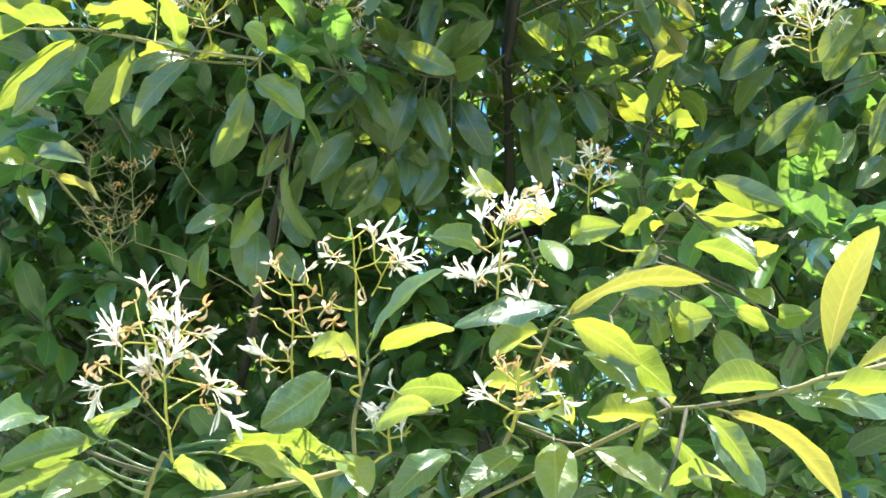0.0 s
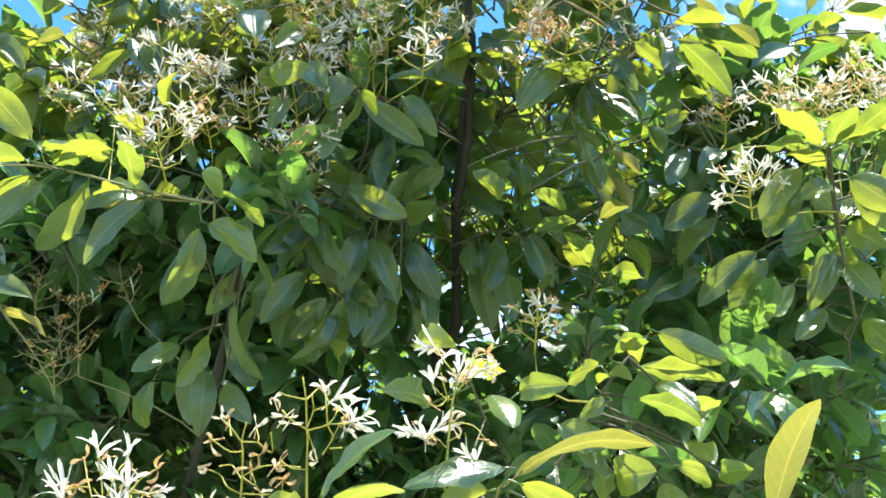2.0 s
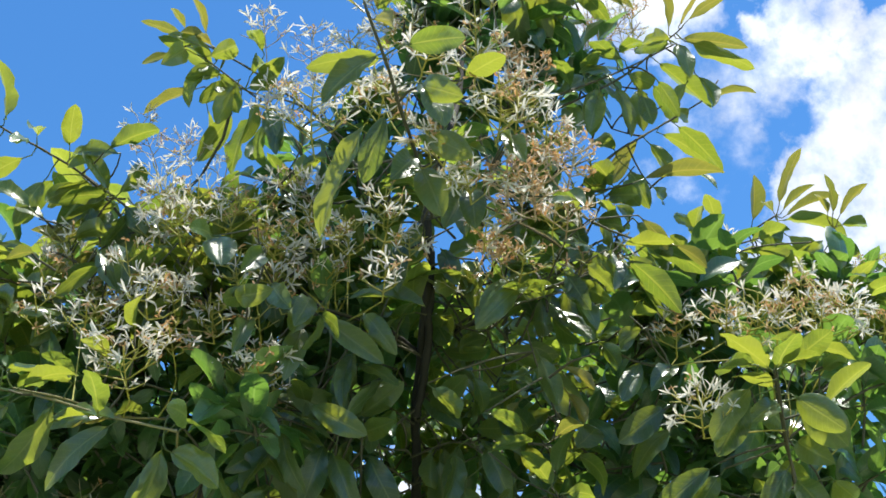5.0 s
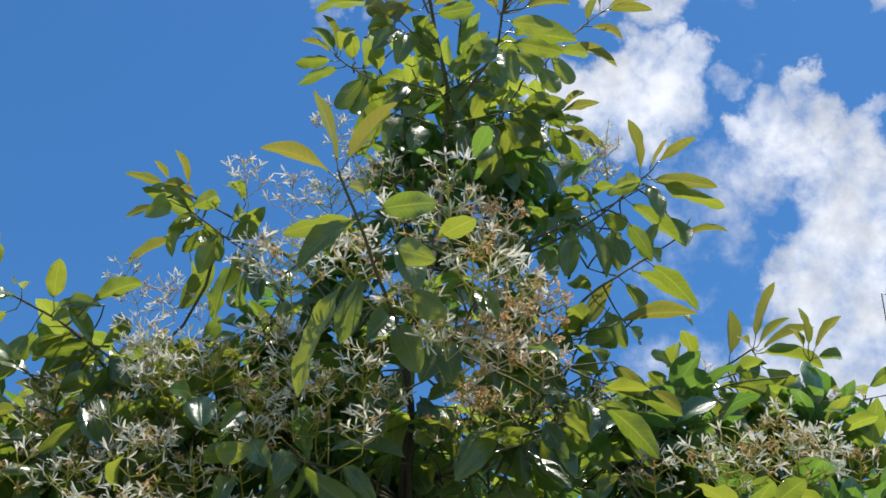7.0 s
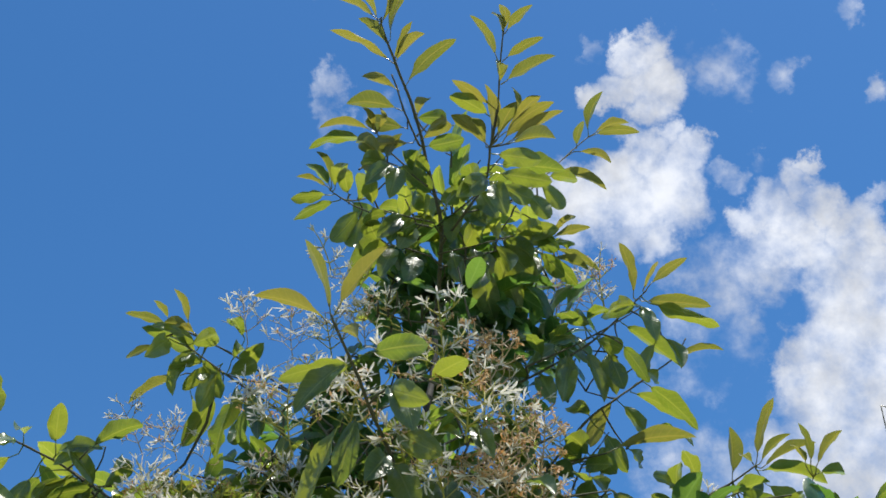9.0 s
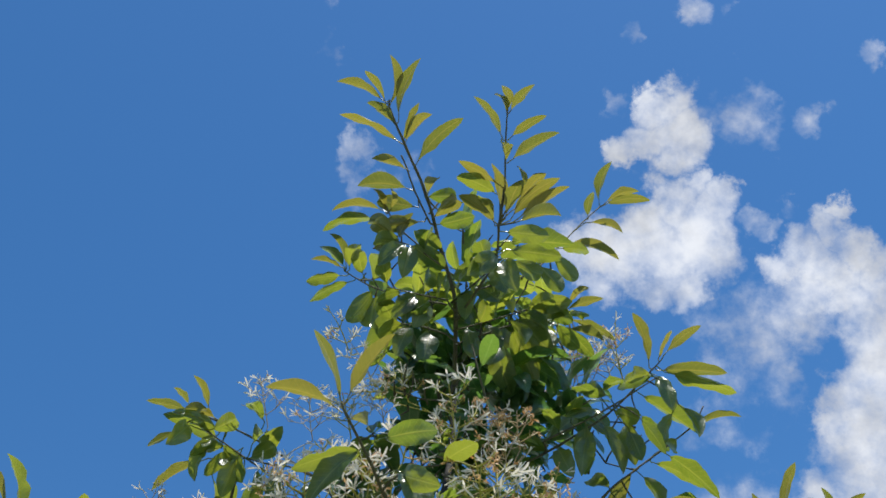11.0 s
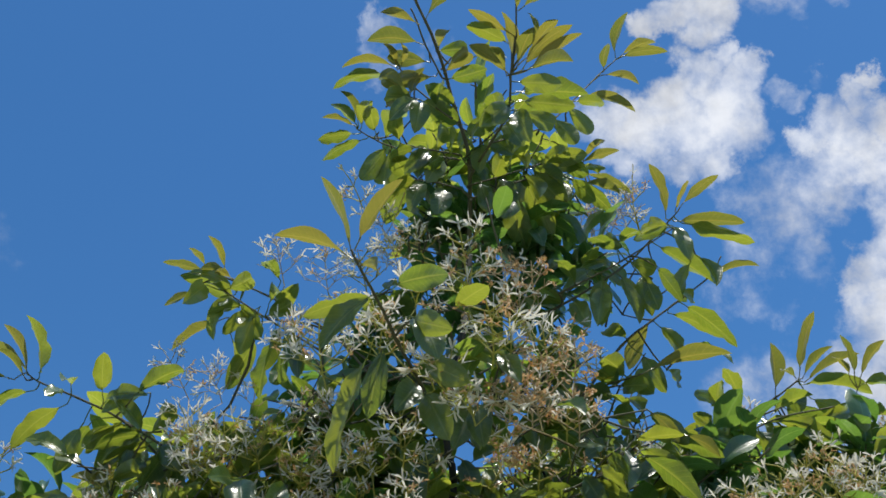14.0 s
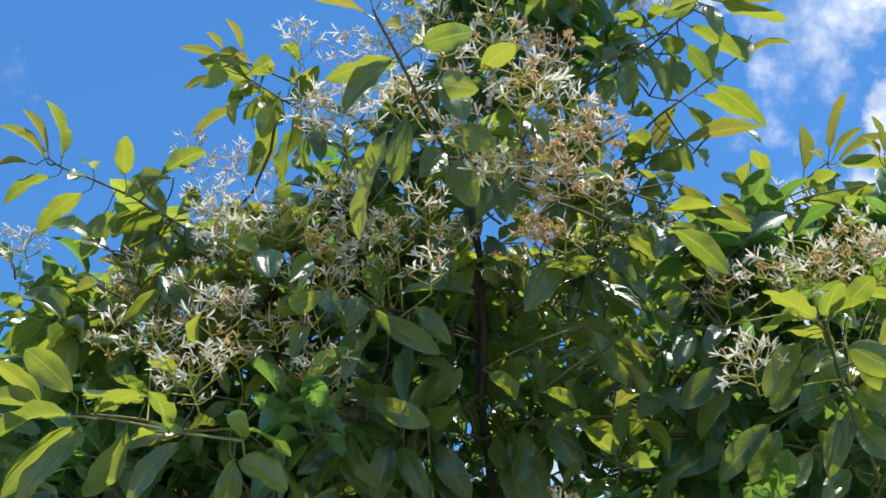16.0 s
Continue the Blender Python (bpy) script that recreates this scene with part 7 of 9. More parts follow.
head = near_panicle([(-0.069, -0.869, 1.865), (-0.066, -0.887, 1.911), (-0.064, -0.895, 1.929), (-0.060, -0.902, 1.947)])
side_stalk(head, [(-0.064, -0.895, 1.929), (-0.070, -0.865, 1.942), (-0.081, -0.926, 1.930)])
side_stalk(head, [(-0.067, -0.884, 1.932), (-0.073, -0.900, 1.946)])
side_stalk(head, [(-0.059, -0.885, 1.952), (-0.070, -0.914, 1.952), (-0.076, -0.877, 1.978)])
side_stalk(head, [(-0.062, -0.924, 1.935), (-0.049, -0.902, 1.961), (-0.038, -0.892, 1.970)])
side_stalk(head, [(-0.063, -0.861, 1.922), (-0.046, -0.871, 1.916), (-0.036, -0.869, 1.905)])
side_stalk(head, [(-0.067, -0.860, 1.901), (-0.077, -0.856, 1.911), (-0.085, -0.889, 1.897)])
side_stalk(head, [(-0.067, -0.868, 1.903), (-0.058, -0.857, 1.911)])
side_stalk(head, [(-0.066, -0.871, 1.940), (-0.074, -0.896, 1.924), (-0.080, -0.873, 1.932)])
side_stalk(head, [(-0.061, -0.873, 1.944), (-0.045, -0.896, 1.951), (-0.040, -0.895, 1.956)])
bloom(head, (-0.081, -0.926, 1.931), (-0.30, -0.52, 0.80), OPEN)
bloom(head, (-0.076, -0.877, 1.978), (-0.92, -0.15, 0.37), OPEN)
bloom(head, (-0.055, -0.885, 1.952), (0.96, -0.12, 0.27), OPEN)
bloom(head, (-0.060, -0.902, 1.947), (-0.03, -0.73, 0.68), OPEN)
bloom(head, (-0.061, -0.885, 1.952), (-0.77, -0.18, 0.61), LIMP)
bloom(head, (-0.038, -0.892, 1.970), (0.85, 0.32, 0.43), WITHERED)
bloom(head, (-0.035, -0.869, 1.905), (0.95, 0.30, -0.02), WITHERED)
bloom(head, (-0.054, -0.864, 1.927), (0.83, -0.07, 0.56), LIMP)
bloom(head, (-0.058, -0.857, 1.911), (0.43, 0.06, -0.90), LIMP)
bloom(head, (-0.085, -0.889, 1.897), (-0.00, -0.26, 0.97), OPEN)
bloom(head, (-0.086, -0.890, 1.899), (-0.80, -0.23, 0.55), OPEN)
bloom(head, (-0.076, -0.857, 1.915), (0.93, -0.27, 0.25), OPEN)
bloom(head, (-0.080, -0.873, 1.932), (-0.81, 0.15, 0.57), WITHERED)
bloom(head, (-0.040, -0.894, 1.955), (0.83, -0.54, 0.11), OPEN)
bloom(head, (-0.043, -0.862, 1.888), (-0.32, -0.22, 0.92), OPEN)
panicle((-0.060, -0.908, 1.776), (-0.057, -0.945, 1.819), 0.033, FADING, 0.7)
panicle((-0.149, -0.883, 1.766), (-0.145, -0.918, 1.805), 0.025, TANGLE, 0.6)
panicle((0.060, -0.463, 2.133), (0.061, -0.506, 2.193), 0.043, FADING, 0.9)
panicle((0.323, -0.519, 2.292), (0.307, -0.569, 2.340), 0.053, FRESH, 1)
panicle((0.518, -0.452, 2.439), (0.515, -0.509, 2.495), 0.062, TANGLE, 1)
panicle((0.475, -0.377, 2.514), (0.450, -0.409, 2.532), 0.049, TANGLE, 0.7)
panicle((-0.394, -0.470, 2.345), (-0.401, -0.524, 2.396), 0.067, FRESH, 1.2)
panicle((-0.235, -0.451, 2.369), (-0.236, -0.499, 2.409), 0.062, FRESH, 1)
panicle((-0.469, -0.351, 2.507), (-0.474, -0.392, 2.538), 0.048, FRESH, 0.8)
panicle((-0.367, -0.372, 2.527), (-0.374, -0.417, 2.564), 0.048, FRESH, 0.7)
panicle((0.022, -0.721, 2.655), (0.015, -0.813, 2.742), 0.049, FRESH, 1.2)
panicle((0.042, -0.757, 2.551), (0.038, -0.826, 2.609), 0.055, MIXED, 1.3)
panicle((0.107, -0.635, 2.533), (0.099, -0.708, 2.596), 0.058, WILTED, 1.8)
panicle((0.162, -0.582, 2.621), (0.165, -0.645, 2.670), 0.046, WILTED, 1)
panicle((0.105, -0.599, 2.732), (0.101, -0.648, 2.763), 0.040, WILTED, 0.8)
panicle((-0.047, -0.768, 2.643), (-0.035, -0.804, 2.655), 0.035, MIXED, 0.5)
panicle((-0.175, -0.599, 2.639), (-0.177, -0.679, 2.710), 0.064, FRESH, 1.2)
panicle((-0.101, -0.717, 2.584), (-0.089, -0.777, 2.627), 0.042, FRESH, 0.7)
panicle((-0.275, -0.324, 3.050), (-0.285, -0.395, 3.110), 0.047, DRY, 1.1)
panicle((-0.197, -0.312, 3.025), (-0.198, -0.378, 3.077), 0.053, DRY, 1)
panicle((-0.129, -0.341, 3.004), (-0.140, -0.402, 3.051), 0.053, MIXED, 1)
panicle((-0.072, -0.357, 3.017), (-0.084, -0.412, 3.057), 0.043, DRY, 0.8)
panicle((0.321, -0.192, 3.194), (0.378, -0.285, 3.272), 0.081, DRY, 1)
panicle((0.306, -0.207, 3.181), (0.258, -0.270, 3.237), 0.064, DRY, 1)
panicle((0.391, -0.226, 3.196), (0.379, -0.313, 3.275), 0.043, MIXED, 0.6)
panicle((-0.450, -0.221, 2.893), (-0.486, -0.290, 2.953), 0.048, DRY, 1.1)
panicle((-0.392, -0.220, 2.883), (-0.419, -0.281, 2.933), 0.053, DRY, 1)
panicle((-0.344, -0.206, 2.859), (-0.329, -0.271, 2.907), 0.029, DRY, 0.5)
panicle((-0.398, -0.386, 2.689), (-0.413, -0.447, 2.737), 0.050, FRESH, 0.66)
panicle((-0.339, -0.375, 2.667), (-0.346, -0.437, 2.716), 0.055, FRESH, 0.6)
panicle((-0.559, -0.174, 2.764), (-0.569, -0.216, 2.787), 0.056, FRESH, 0.42)
panicle((-0.556, -0.200, 2.717), (-0.597, -0.237, 2.736), 0.055, FRESH, 0.36)
panicle((-0.488, -0.246, 2.602), (-0.486, -0.301, 2.640), 0.052, FRESH, 0.48)
panicle((-0.546, -0.350, 2.561), (-0.559, -0.394, 2.585), 0.043, MIXED, 0.48)
panicle((-0.223, -0.277, 2.771), (-0.245, -0.331, 2.811), 0.050, DRY, 1.1)
panicle((-0.184, -0.323, 2.743), (-0.202, -0.371, 2.774), 0.040, DRY, 0.8)
panicle((-0.016, -0.693, 2.543), (-0.005, -0.753, 2.586), 0.035, MIXED, 0.7)
panicle((0.018, -0.696, 2.509), (0.001, -0.745, 2.542), 0.035, FRESH, 0.7)
panicle((0.534, -0.402, 2.504), (0.533, -0.460, 2.546), 0.065, TANGLE, 0.9)
panicle((0.485, -0.358, 2.535), (0.469, -0.410, 2.572), 0.050, TANGLE, 0.8)
panicle((0.571, -0.450, 2.480), (0.554, -0.496, 2.508), 0.048, TANGLE, 0.8)
panicle((0.361, -0.240, 2.645), (0.355, -0.290, 2.678), 0.036, MIXED, 0.7)
panicle((0.512, -0.178, 2.791), (0.515, -0.219, 2.811), 0.025, DRY, 0.4)
panicle((0.746, -0.210, 2.720), (0.732, -0.262, 2.755), 0.033, DRY, 0.6)
panicle((0.671, -0.181, 2.692), (0.643, -0.231, 2.728), 0.038, DRY, 0.6)
panicle((-0.477, -0.428, 2.452), (-0.466, -0.477, 2.481), 0.048, FRESH, 0.48)
panicle((-0.390, -0.430, 2.476), (-0.388, -0.483, 2.511), 0.045, FRESH, 0.48)
panicle((-0.362, -0.341, 2.545), (-0.368, -0.393, 2.580), 0.041, MIXED, 0.48)
panicle((-0.243, -0.370, 2.485), (-0.251, -0.427, 2.527), 0.048, TANGLE, 0.54)
panicle((-0.309, -0.357, 2.510), (-0.316, -0.409, 2.545), 0.040, TANGLE, 0.48)
panicle((0.086, -0.465, 2.563), (0.075, -0.511, 2.591), 0.036, WILTED, 0.8)
panicle((-0.132, -0.354, 3.194), (-0.159, -0.415, 3.230), 0.036, FRESH, 0.5)
panicle((-0.092, -0.358, 3.123), (-0.130, -0.421, 3.162), 0.040, DRY, 0.5)
panicle((0.087, -0.602, 2.784), (0.079, -0.663, 2.818), 0.041, WILTED, 0.8)
panicle((-0.064, -0.409, 3.029), (-0.092, -0.450, 3.045), 0.038, FRESH, 0.8)
panicle((-0.521, -0.261, 2.162), (-0.524, -0.325, 2.281), 0.060, BARE, 1)
panicle((-0.544, -0.268, 2.183), (-0.546, -0.305, 2.225), 0.060, BARE, 0.8)
panicle((-0.546, -0.269, 2.127), (-0.548, -0.311, 2.183), 0.060, BARE, 1)
panicle((-0.582, -0.286, 2.233), (-0.569, -0.328, 2.288), 0.045, BARE, 0.9)
panicle((-0.452, -0.259, 2.245), (-0.478, -0.303, 2.308), 0.046, BARE, 0.6)
panicle((-0.234, -0.338, 2.375), (-0.218, -0.381, 2.436), 0.045, MIXED, 0.7)
panicle((-0.080, -0.511, 2.480), (-0.078, -0.554, 2.520), 0.036, MIXED, 0.7)
panicle((-0.233, -0.374, 2.561), (-0.218, -0.428, 2.620), 0.044, MIXED, 0.9)
panicle((-0.139, -0.398, 2.597), (-0.157, -0.446, 2.648), 0.048, FRESH, 0.8)
panicle((0.105, -0.529, 2.600), (0.101, -0.568, 2.634), 0.045, WILTED, 1)
panicle((0.072, -0.483, 2.558), (0.065, -0.519, 2.587), 0.030, WILTED, 0.7)
panicle((0.306, -0.118, 2.742), (0.414, -0.162, 2.774), 0.049, FRESH, 0.7)
panicle((0.538, -0.360, 2.563), (0.561, -0.407, 2.600), 0.059, MIXED, 0.9)
panicle((-0.728, -0.283, 2.721), (-0.726, -0.329, 2.756), 0.046, MIXED, 0.7)
panicle((-0.296, -0.389, 2.643), (-0.303, -0.437, 2.684), 0.051, TANGLE, 0.9)
panicle((-0.235, -0.420, 2.588), (-0.225, -0.468, 2.627), 0.051, FADING, 1)
panicle((-0.183, -0.399, 2.643), (-0.182, -0.447, 2.683), 0.038, TANGLE, 0.9)
panicle((-0.125, -0.433, 2.594), (-0.133, -0.480, 2.634), 0.049, TANGLE, 0.8)
panicle((-0.080, -0.499, 2.600), (-0.078, -0.545, 2.637), 0.046, FADING, 0.9)
panicle((-0.047, -0.469, 2.547), (-0.047, -0.516, 2.585), 0.038, TANGLE, 1)
panicle((-0.154, -0.398, 2.540), (-0.165, -0.444, 2.580), 0.048, FADING, 1)
panicle((-0.216, -0.402, 2.517), (-0.228, -0.448, 2.556), 0.037, TANGLE, 1)
panicle((-0.273, -0.392, 2.547), (-0.284, -0.439, 2.587), 0.043, TANGLE, 0.9)
panicle((0.002, -0.600, 2.561), (-0.002, -0.644, 2.595), 0.046, FADING, 1)
panicle((0.053, -0.536, 2.545), (0.056, -0.581, 2.581), 0.043, FADING, 1)
panicle((0.107, -0.474, 2.533), (0.109, -0.521, 2.571), 0.049, FADING, 0.8)
panicle((0.159, -0.469, 2.613), (0.163, -0.517, 2.653), 0.044, TANGLE, 0.8)
panicle((0.052, -0.410, 2.532), (0.039, -0.457, 2.573), 0.048, TANGLE, 0.9)
panicle((0.203, -0.388, 2.571), (0.209, -0.438, 2.613), 0.047, MIXED, 0.9)
panicle((0.340, -0.397, 2.470), (0.332, -0.445, 2.511), 0.045, MIXED, 1)
panicle((0.394, -0.458, 2.466), (0.387, -0.505, 2.505), 0.045, TANGLE, 0.9)
panicle((0.463, -0.460, 2.459), (0.458, -0.507, 2.498), 0.035, MIXED, 1)
panicle((0.575, -0.433, 2.496), (0.570, -0.481, 2.537), 0.040, MIXED, 1)
panicle((-0.504, -0.313, 2.546), (-0.491, -0.363, 2.588), 0.051, TANGLE, 1)
panicle((-0.431, -0.327, 2.560), (-0.426, -0.377, 2.601), 0.042, MIXED, 0.9)
panicle((-0.344, -0.459, 2.402), (-0.353, -0.505, 2.441), 0.036, FADING, 1)
panicle((-0.308, -0.373, 2.483), (-0.308, -0.421, 2.523), 0.037, MIXED, 0.8)
panicle((-0.566, -0.282, 2.600), (-0.565, -0.331, 2.643), 0.041, TANGLE, 0.9)
panicle((-0.417, -0.283, 2.677), (-0.418, -0.333, 2.721), 0.050, TANGLE, 0.8)
panicle((-0.372, -0.258, 2.727), (-0.369, -0.309, 2.772), 0.057, TANGLE, 0.9)
panicle((-0.222, -0.518, 2.753), (-0.230, -0.568, 2.786), 0.049, FRESH, 1)
panicle((-0.148, -0.574, 2.734), (-0.157, -0.628, 2.771), 0.048, FRESH, 1)
panicle((-0.087, -0.704, 2.647), (-0.103, -0.749, 2.675), 0.043, MIXED, 0.8)
panicle((-0.028, -0.422, 3.013), (-0.039, -0.468, 3.041), 0.047, MIXED, 0.8)
panicle((-0.030, -0.705, 2.560), (-0.036, -0.759, 2.598), 0.032, FRESH, 0.7)
panicle((0.067, -0.730, 2.579), (0.066, -0.785, 2.617), 0.042, TANGLE, 1.1)
panicle((0.131, -0.635, 2.612), (0.119, -0.696, 2.659), 0.045, MIXED, 1)
panicle((0.062, -0.682, 2.519), (0.058, -0.733, 2.551), 0.042, WILTED, 1.1)
panicle((0.172, -0.497, 2.592), (0.167, -0.557, 2.637), 0.048, WILTED, 1)
panicle((0.133, -0.541, 2.818), (0.129, -0.593, 2.852), 0.042, WILTED, 0.9)
panicle((-0.302, -0.345, 2.706), (-0.293, -0.400, 2.742), 0.052, TANGLE, 0.54)
panicle((-0.259, -0.328, 2.677), (-0.250, -0.388, 2.720), 0.052, TANGLE, 0.54)
panicle((-0.179, -0.372, 2.642), (-0.171, -0.426, 2.677), 0.050, TANGLE, 0.54)
panicle((-0.128, -0.366, 2.627), (-0.138, -0.423, 2.670), 0.042, TANGLE, 0.48)
panicle((-0.364, -0.401, 2.622), (-0.371, -0.457, 2.663), 0.049, FRESH, 0.6)
panicle((-0.579, -0.187, 2.684), (-0.558, -0.239, 2.715), 0.044, FRESH, 0.48)
panicle((-0.427, -0.401, 2.560), (-0.433, -0.455, 2.597), 0.043, FRESH, 0.48)
panicle((-0.080, -0.467, 2.587), (-0.074, -0.519, 2.620), 0.032, MIXED, 0.6)
panicle((0.265, -0.387, 2.602), (0.268, -0.435, 2.631), 0.034, MIXED, 0.6)
panicle((0.429, -0.420, 2.459), (0.429, -0.472, 2.493), 0.048, TANGLE, 0.7)
panicle((0.518, -0.376, 2.554), (0.509, -0.429, 2.591), 0.050, TANGLE, 0.7)
panicle((0.640, -0.400, 2.488), (0.630, -0.452, 2.523), 0.041, MIXED, 0.8)
panicle((-0.549, -0.385, 2.480), (-0.545, -0.440, 2.516), 0.042, MIXED, 0.48)
panicle((0.239, -0.367, 2.744), (0.234, -0.432, 2.795), 0.044, TANGLE, 1)
panicle((0.203, -0.397, 2.787), (0.189, -0.456, 2.831), 0.044, TANGLE, 1)
panicle((0.370, -0.225, 3.196), (0.343, -0.287, 3.247), 0.064, DRY, 0.7)
panicle((0.231, -0.214, 3.201), (0.242, -0.269, 3.238), 0.048, DRY, 0.8)
panicle((0.299, -0.204, 3.212), (0.309, -0.269, 3.262), 0.054, DRY, 0.9)

# the crown's inner foliage
panicle((-0.357, -0.321, 2.675), (-0.387, -0.384, 2.708), 0.050, FRESH, 1)
panicle((-0.381, -0.387, 2.678), (-0.422, -0.437, 2.703), 0.045, FRESH, 0.8)
panicle((-0.544, -0.282, 2.674), (-0.570, -0.326, 2.692), 0.040, FRESH, 0.6)
clump((0.212, -0.087, 2.429), 0.090, 9, LIGHT)
clump((0.376, -0.088, 2.545), 0.094, 9)
clump((-0.055, -0.360, 3.378), 0.051, 4, LIGHT)
clump((-0.550, -0.351, 2.583), 0.049, 10, LIGHT)
clump((0.064, -0.358, 2.553), 0.078, 30, LIGHT)
clump((0.413, -0.099, 2.695), 0.097, 9, LIGHT)
clump((0.017, -0.466, 2.655), 0.082, 39, LIGHT)
clump((-0.445, -0.369, 2.592), 0.045, 4, LIGHT)
clump((-0.154, -0.372, 2.884), 0.050, 6, LIGHT)
clump((0.114, -0.382, 2.942), 0.056, 15, LIGHT)
clump((0.391, -0.215, 2.691), 0.075, 27)
clump((0.067, -0.448, 3.456), 0.062, 7, LIGHT)
clump((0.330, -0.093, 2.499), 0.084, 20)
clump((0.133, -0.311, 3.241), 0.080, 30, LIGHT)
clump((0.165, -0.340, 3.215), 0.070, 16)
clump((0.050, -0.300, 3.190), 0.075, 22)
clump((0.105, -0.310, 3.130), 0.075, 22)
clump((0.200, -0.330, 3.190), 0.060, 12, LIGHT)
clump((-0.020, -0.330, 3.280), 0.060, 12, LIGHT)
clump((0.158, -0.373, 2.558), 0.078, 9, LIGHT)
clump((0.652, -0.173, 2.685), 0.067, 21)
clump((-0.229, -0.456, 2.313), 0.056, 13)
clump((0.216, -0.352, 3.346), 0.067, 17, LIGHT)
clump((-0.010, -0.391, 3.406), 0.077, 6, LIGHT)
clump((-0.350, -0.384, 2.549), 0.044, 9, LIGHT)
clump((-0.643, -0.267, 2.592), 0.080, 30, LIGHT)
clump((-0.150, -0.411, 2.769), 0.060, 9, LIGHT)
clump((0.086, -0.349, 3.354), 0.092, 21, LIGHT)
clump((0.181, -0.331, 2.623), 0.082, 4, LIGHT)
clump((0.389, -0.194, 2.544), 0.076, 15)
clump((0.580, 0.183, 2.548), 0.111, 30)
clump((0.131, -0.376, 2.736), 0.066, 21, LIGHT)
clump((0.194, -0.341, 2.429), 0.080, 4, LIGHT)
clump((0.015, -0.330, 3.228), 0.079, 23, LIGHT)
clump((0.169, -0.432, 3.359), 0.075, 11, LIGHT)
clump((-0.481, -0.367, 2.512), 0.048, 4, LIGHT)
clump((-0.879, 0.100, 2.218), 0.097, 33)
clump((0.214, -0.276, 3.269), 0.051, 3, LIGHT)
clump((0.312, -0.292, 2.963), 0.044, 6)
clump((-0.017, 0.030, 2.115), 0.088, 21)
clump((-0.334, -0.269, 2.611), 0.078, 33, LIGHT)
clump((-0.485, -0.180, 2.762), 0.065, 21, LIGHT)
clump((0.285, -0.301, 3.011), 0.054, 3)
clump((-0.061, 0.063, 2.233), 0.091, 16)
clump((0.354, -0.306, 3.009), 0.049, 13, LIGHT)
clump((-0.084, 0.070, 2.095), 0.089, 21)
clump((0.326, -0.214, 2.618), 0.082, 33, LIGHT)
clump((0.315, 0.082, 2.542), 0.106, 18)
clump((-0.248, -0.167, 2.511), 0.087, 33)
clump((-0.527, -0.332, 2.670), 0.047, 4, LIGHT)
clump((-0.130, -0.287, 2.465), 0.082, 33)
clump((-0.403, -0.241, 2.748), 0.055, 13, LIGHT)
clump((-0.093, -0.319, 2.758), 0.074, 36, LIGHT)
clump((-0.383, -0.018, 2.097), 0.089, 28)
clump((-0.345, -0.240, 2.596), 0.082, 30, LIGHT)
clump((0.659, -0.187, 2.655), 0.089, 30)
clump((-0.035, -0.356, 2.766), 0.053, 12, LIGHT)
clump((0.392, -0.010, 2.438), 0.094, 9)
clump((0.150, -0.393, 2.788), 0.071, 24, LIGHT)
clump((0.536, -0.167, 2.741), 0.078, 24, LIGHT)
clump((-0.494, -0.270, 2.435), 0.081, 33)
clump((0.480, -0.090, 2.469), 0.084, 20)
clump((-0.224, -0.322, 2.829), 0.055, 6, LIGHT)
clump((0.184, -0.074, 2.503), 0.085, 6, LIGHT)
clump((0.255, -0.084, 2.549), 0.093, 9, LIGHT)
clump((0.313, -0.191, 2.384), 0.085, 17)
clump((0.530, -0.141, 2.701), 0.091, 30)
clump((-0.354, 0.442, 1.922), 0.113, 30)
clump((-0.759, 0.118, 2.250), 0.098, 33)
clump((0.061, -0.310, 2.613), 0.086, 19, LIGHT)
clump((-0.216, -0.215, 2.643), 0.084, 30)
clump((0.460, 0.138, 2.386), 0.099, 15)
clump((0.470, -0.268, 2.589), 0.074, 18)
clump((0.461, 0.236, 2.574), 0.114, 30)
clump((-0.381, 0.320, 1.996), 0.108, 22)
clump((-0.595, -0.322, 2.715), 0.047, 4, LIGHT)
clump((0.380, -0.294, 2.585), 0.073, 18)
clump((0.221, 0.040, 2.244), 0.095, 20)
clump((-0.464, -0.213, 2.639), 0.071, 24, LIGHT)
clump((0.359, -0.038, 2.745), 0.075, 7, LIGHT)
clump((-0.197, -0.290, 2.621), 0.082, 36, LIGHT)
clump((-0.082, -0.372, 2.956), 0.047, 12, LIGHT)
clump((-0.270, 0.291, 1.902), 0.100, 28)
clump((-0.032, -0.482, 2.763), 0.050, 13, LIGHT)
clump((-0.290, -0.309, 2.739), 0.053, 13, LIGHT)
clump((0.049, -0.281, 2.622), 0.065, 6, LIGHT)
clump((-0.190, -0.268, 2.798), 0.068, 12, LIGHT)
clump((-0.158, 0.002, 2.217), 0.092, 33)
clump((0.038, -0.451, 2.992), 0.084, 24)
clump((0.314, -0.247, 2.477), 0.085, 17)
clump((0.030, -0.381, 2.952), 0.056, 15, LIGHT)
clump((0.504, -0.146, 2.544), 0.092, 33)
clump((-0.319, -0.272, 2.779), 0.067, 12, LIGHT)
clump((-0.702, -0.214, 2.685), 0.062, 15)
clump((-0.563, -0.342, 2.307), 0.060, 15)
clump((0.153, 0.069, 2.523), 0.105, 5)
clump((-0.401, -0.254, 2.380), 0.075, 24)
clump((-0.154, -0.195, 2.506), 0.067, 13)
clump((-0.528, 0.062, 1.984), 0.091, 28)
clump((0.228, -0.139, 2.297), 0.087, 20)
clump((-0.365, -0.218, 2.795), 0.047, 10, LIGHT)
clump((0.156, -0.311, 2.161), 0.059, 8)
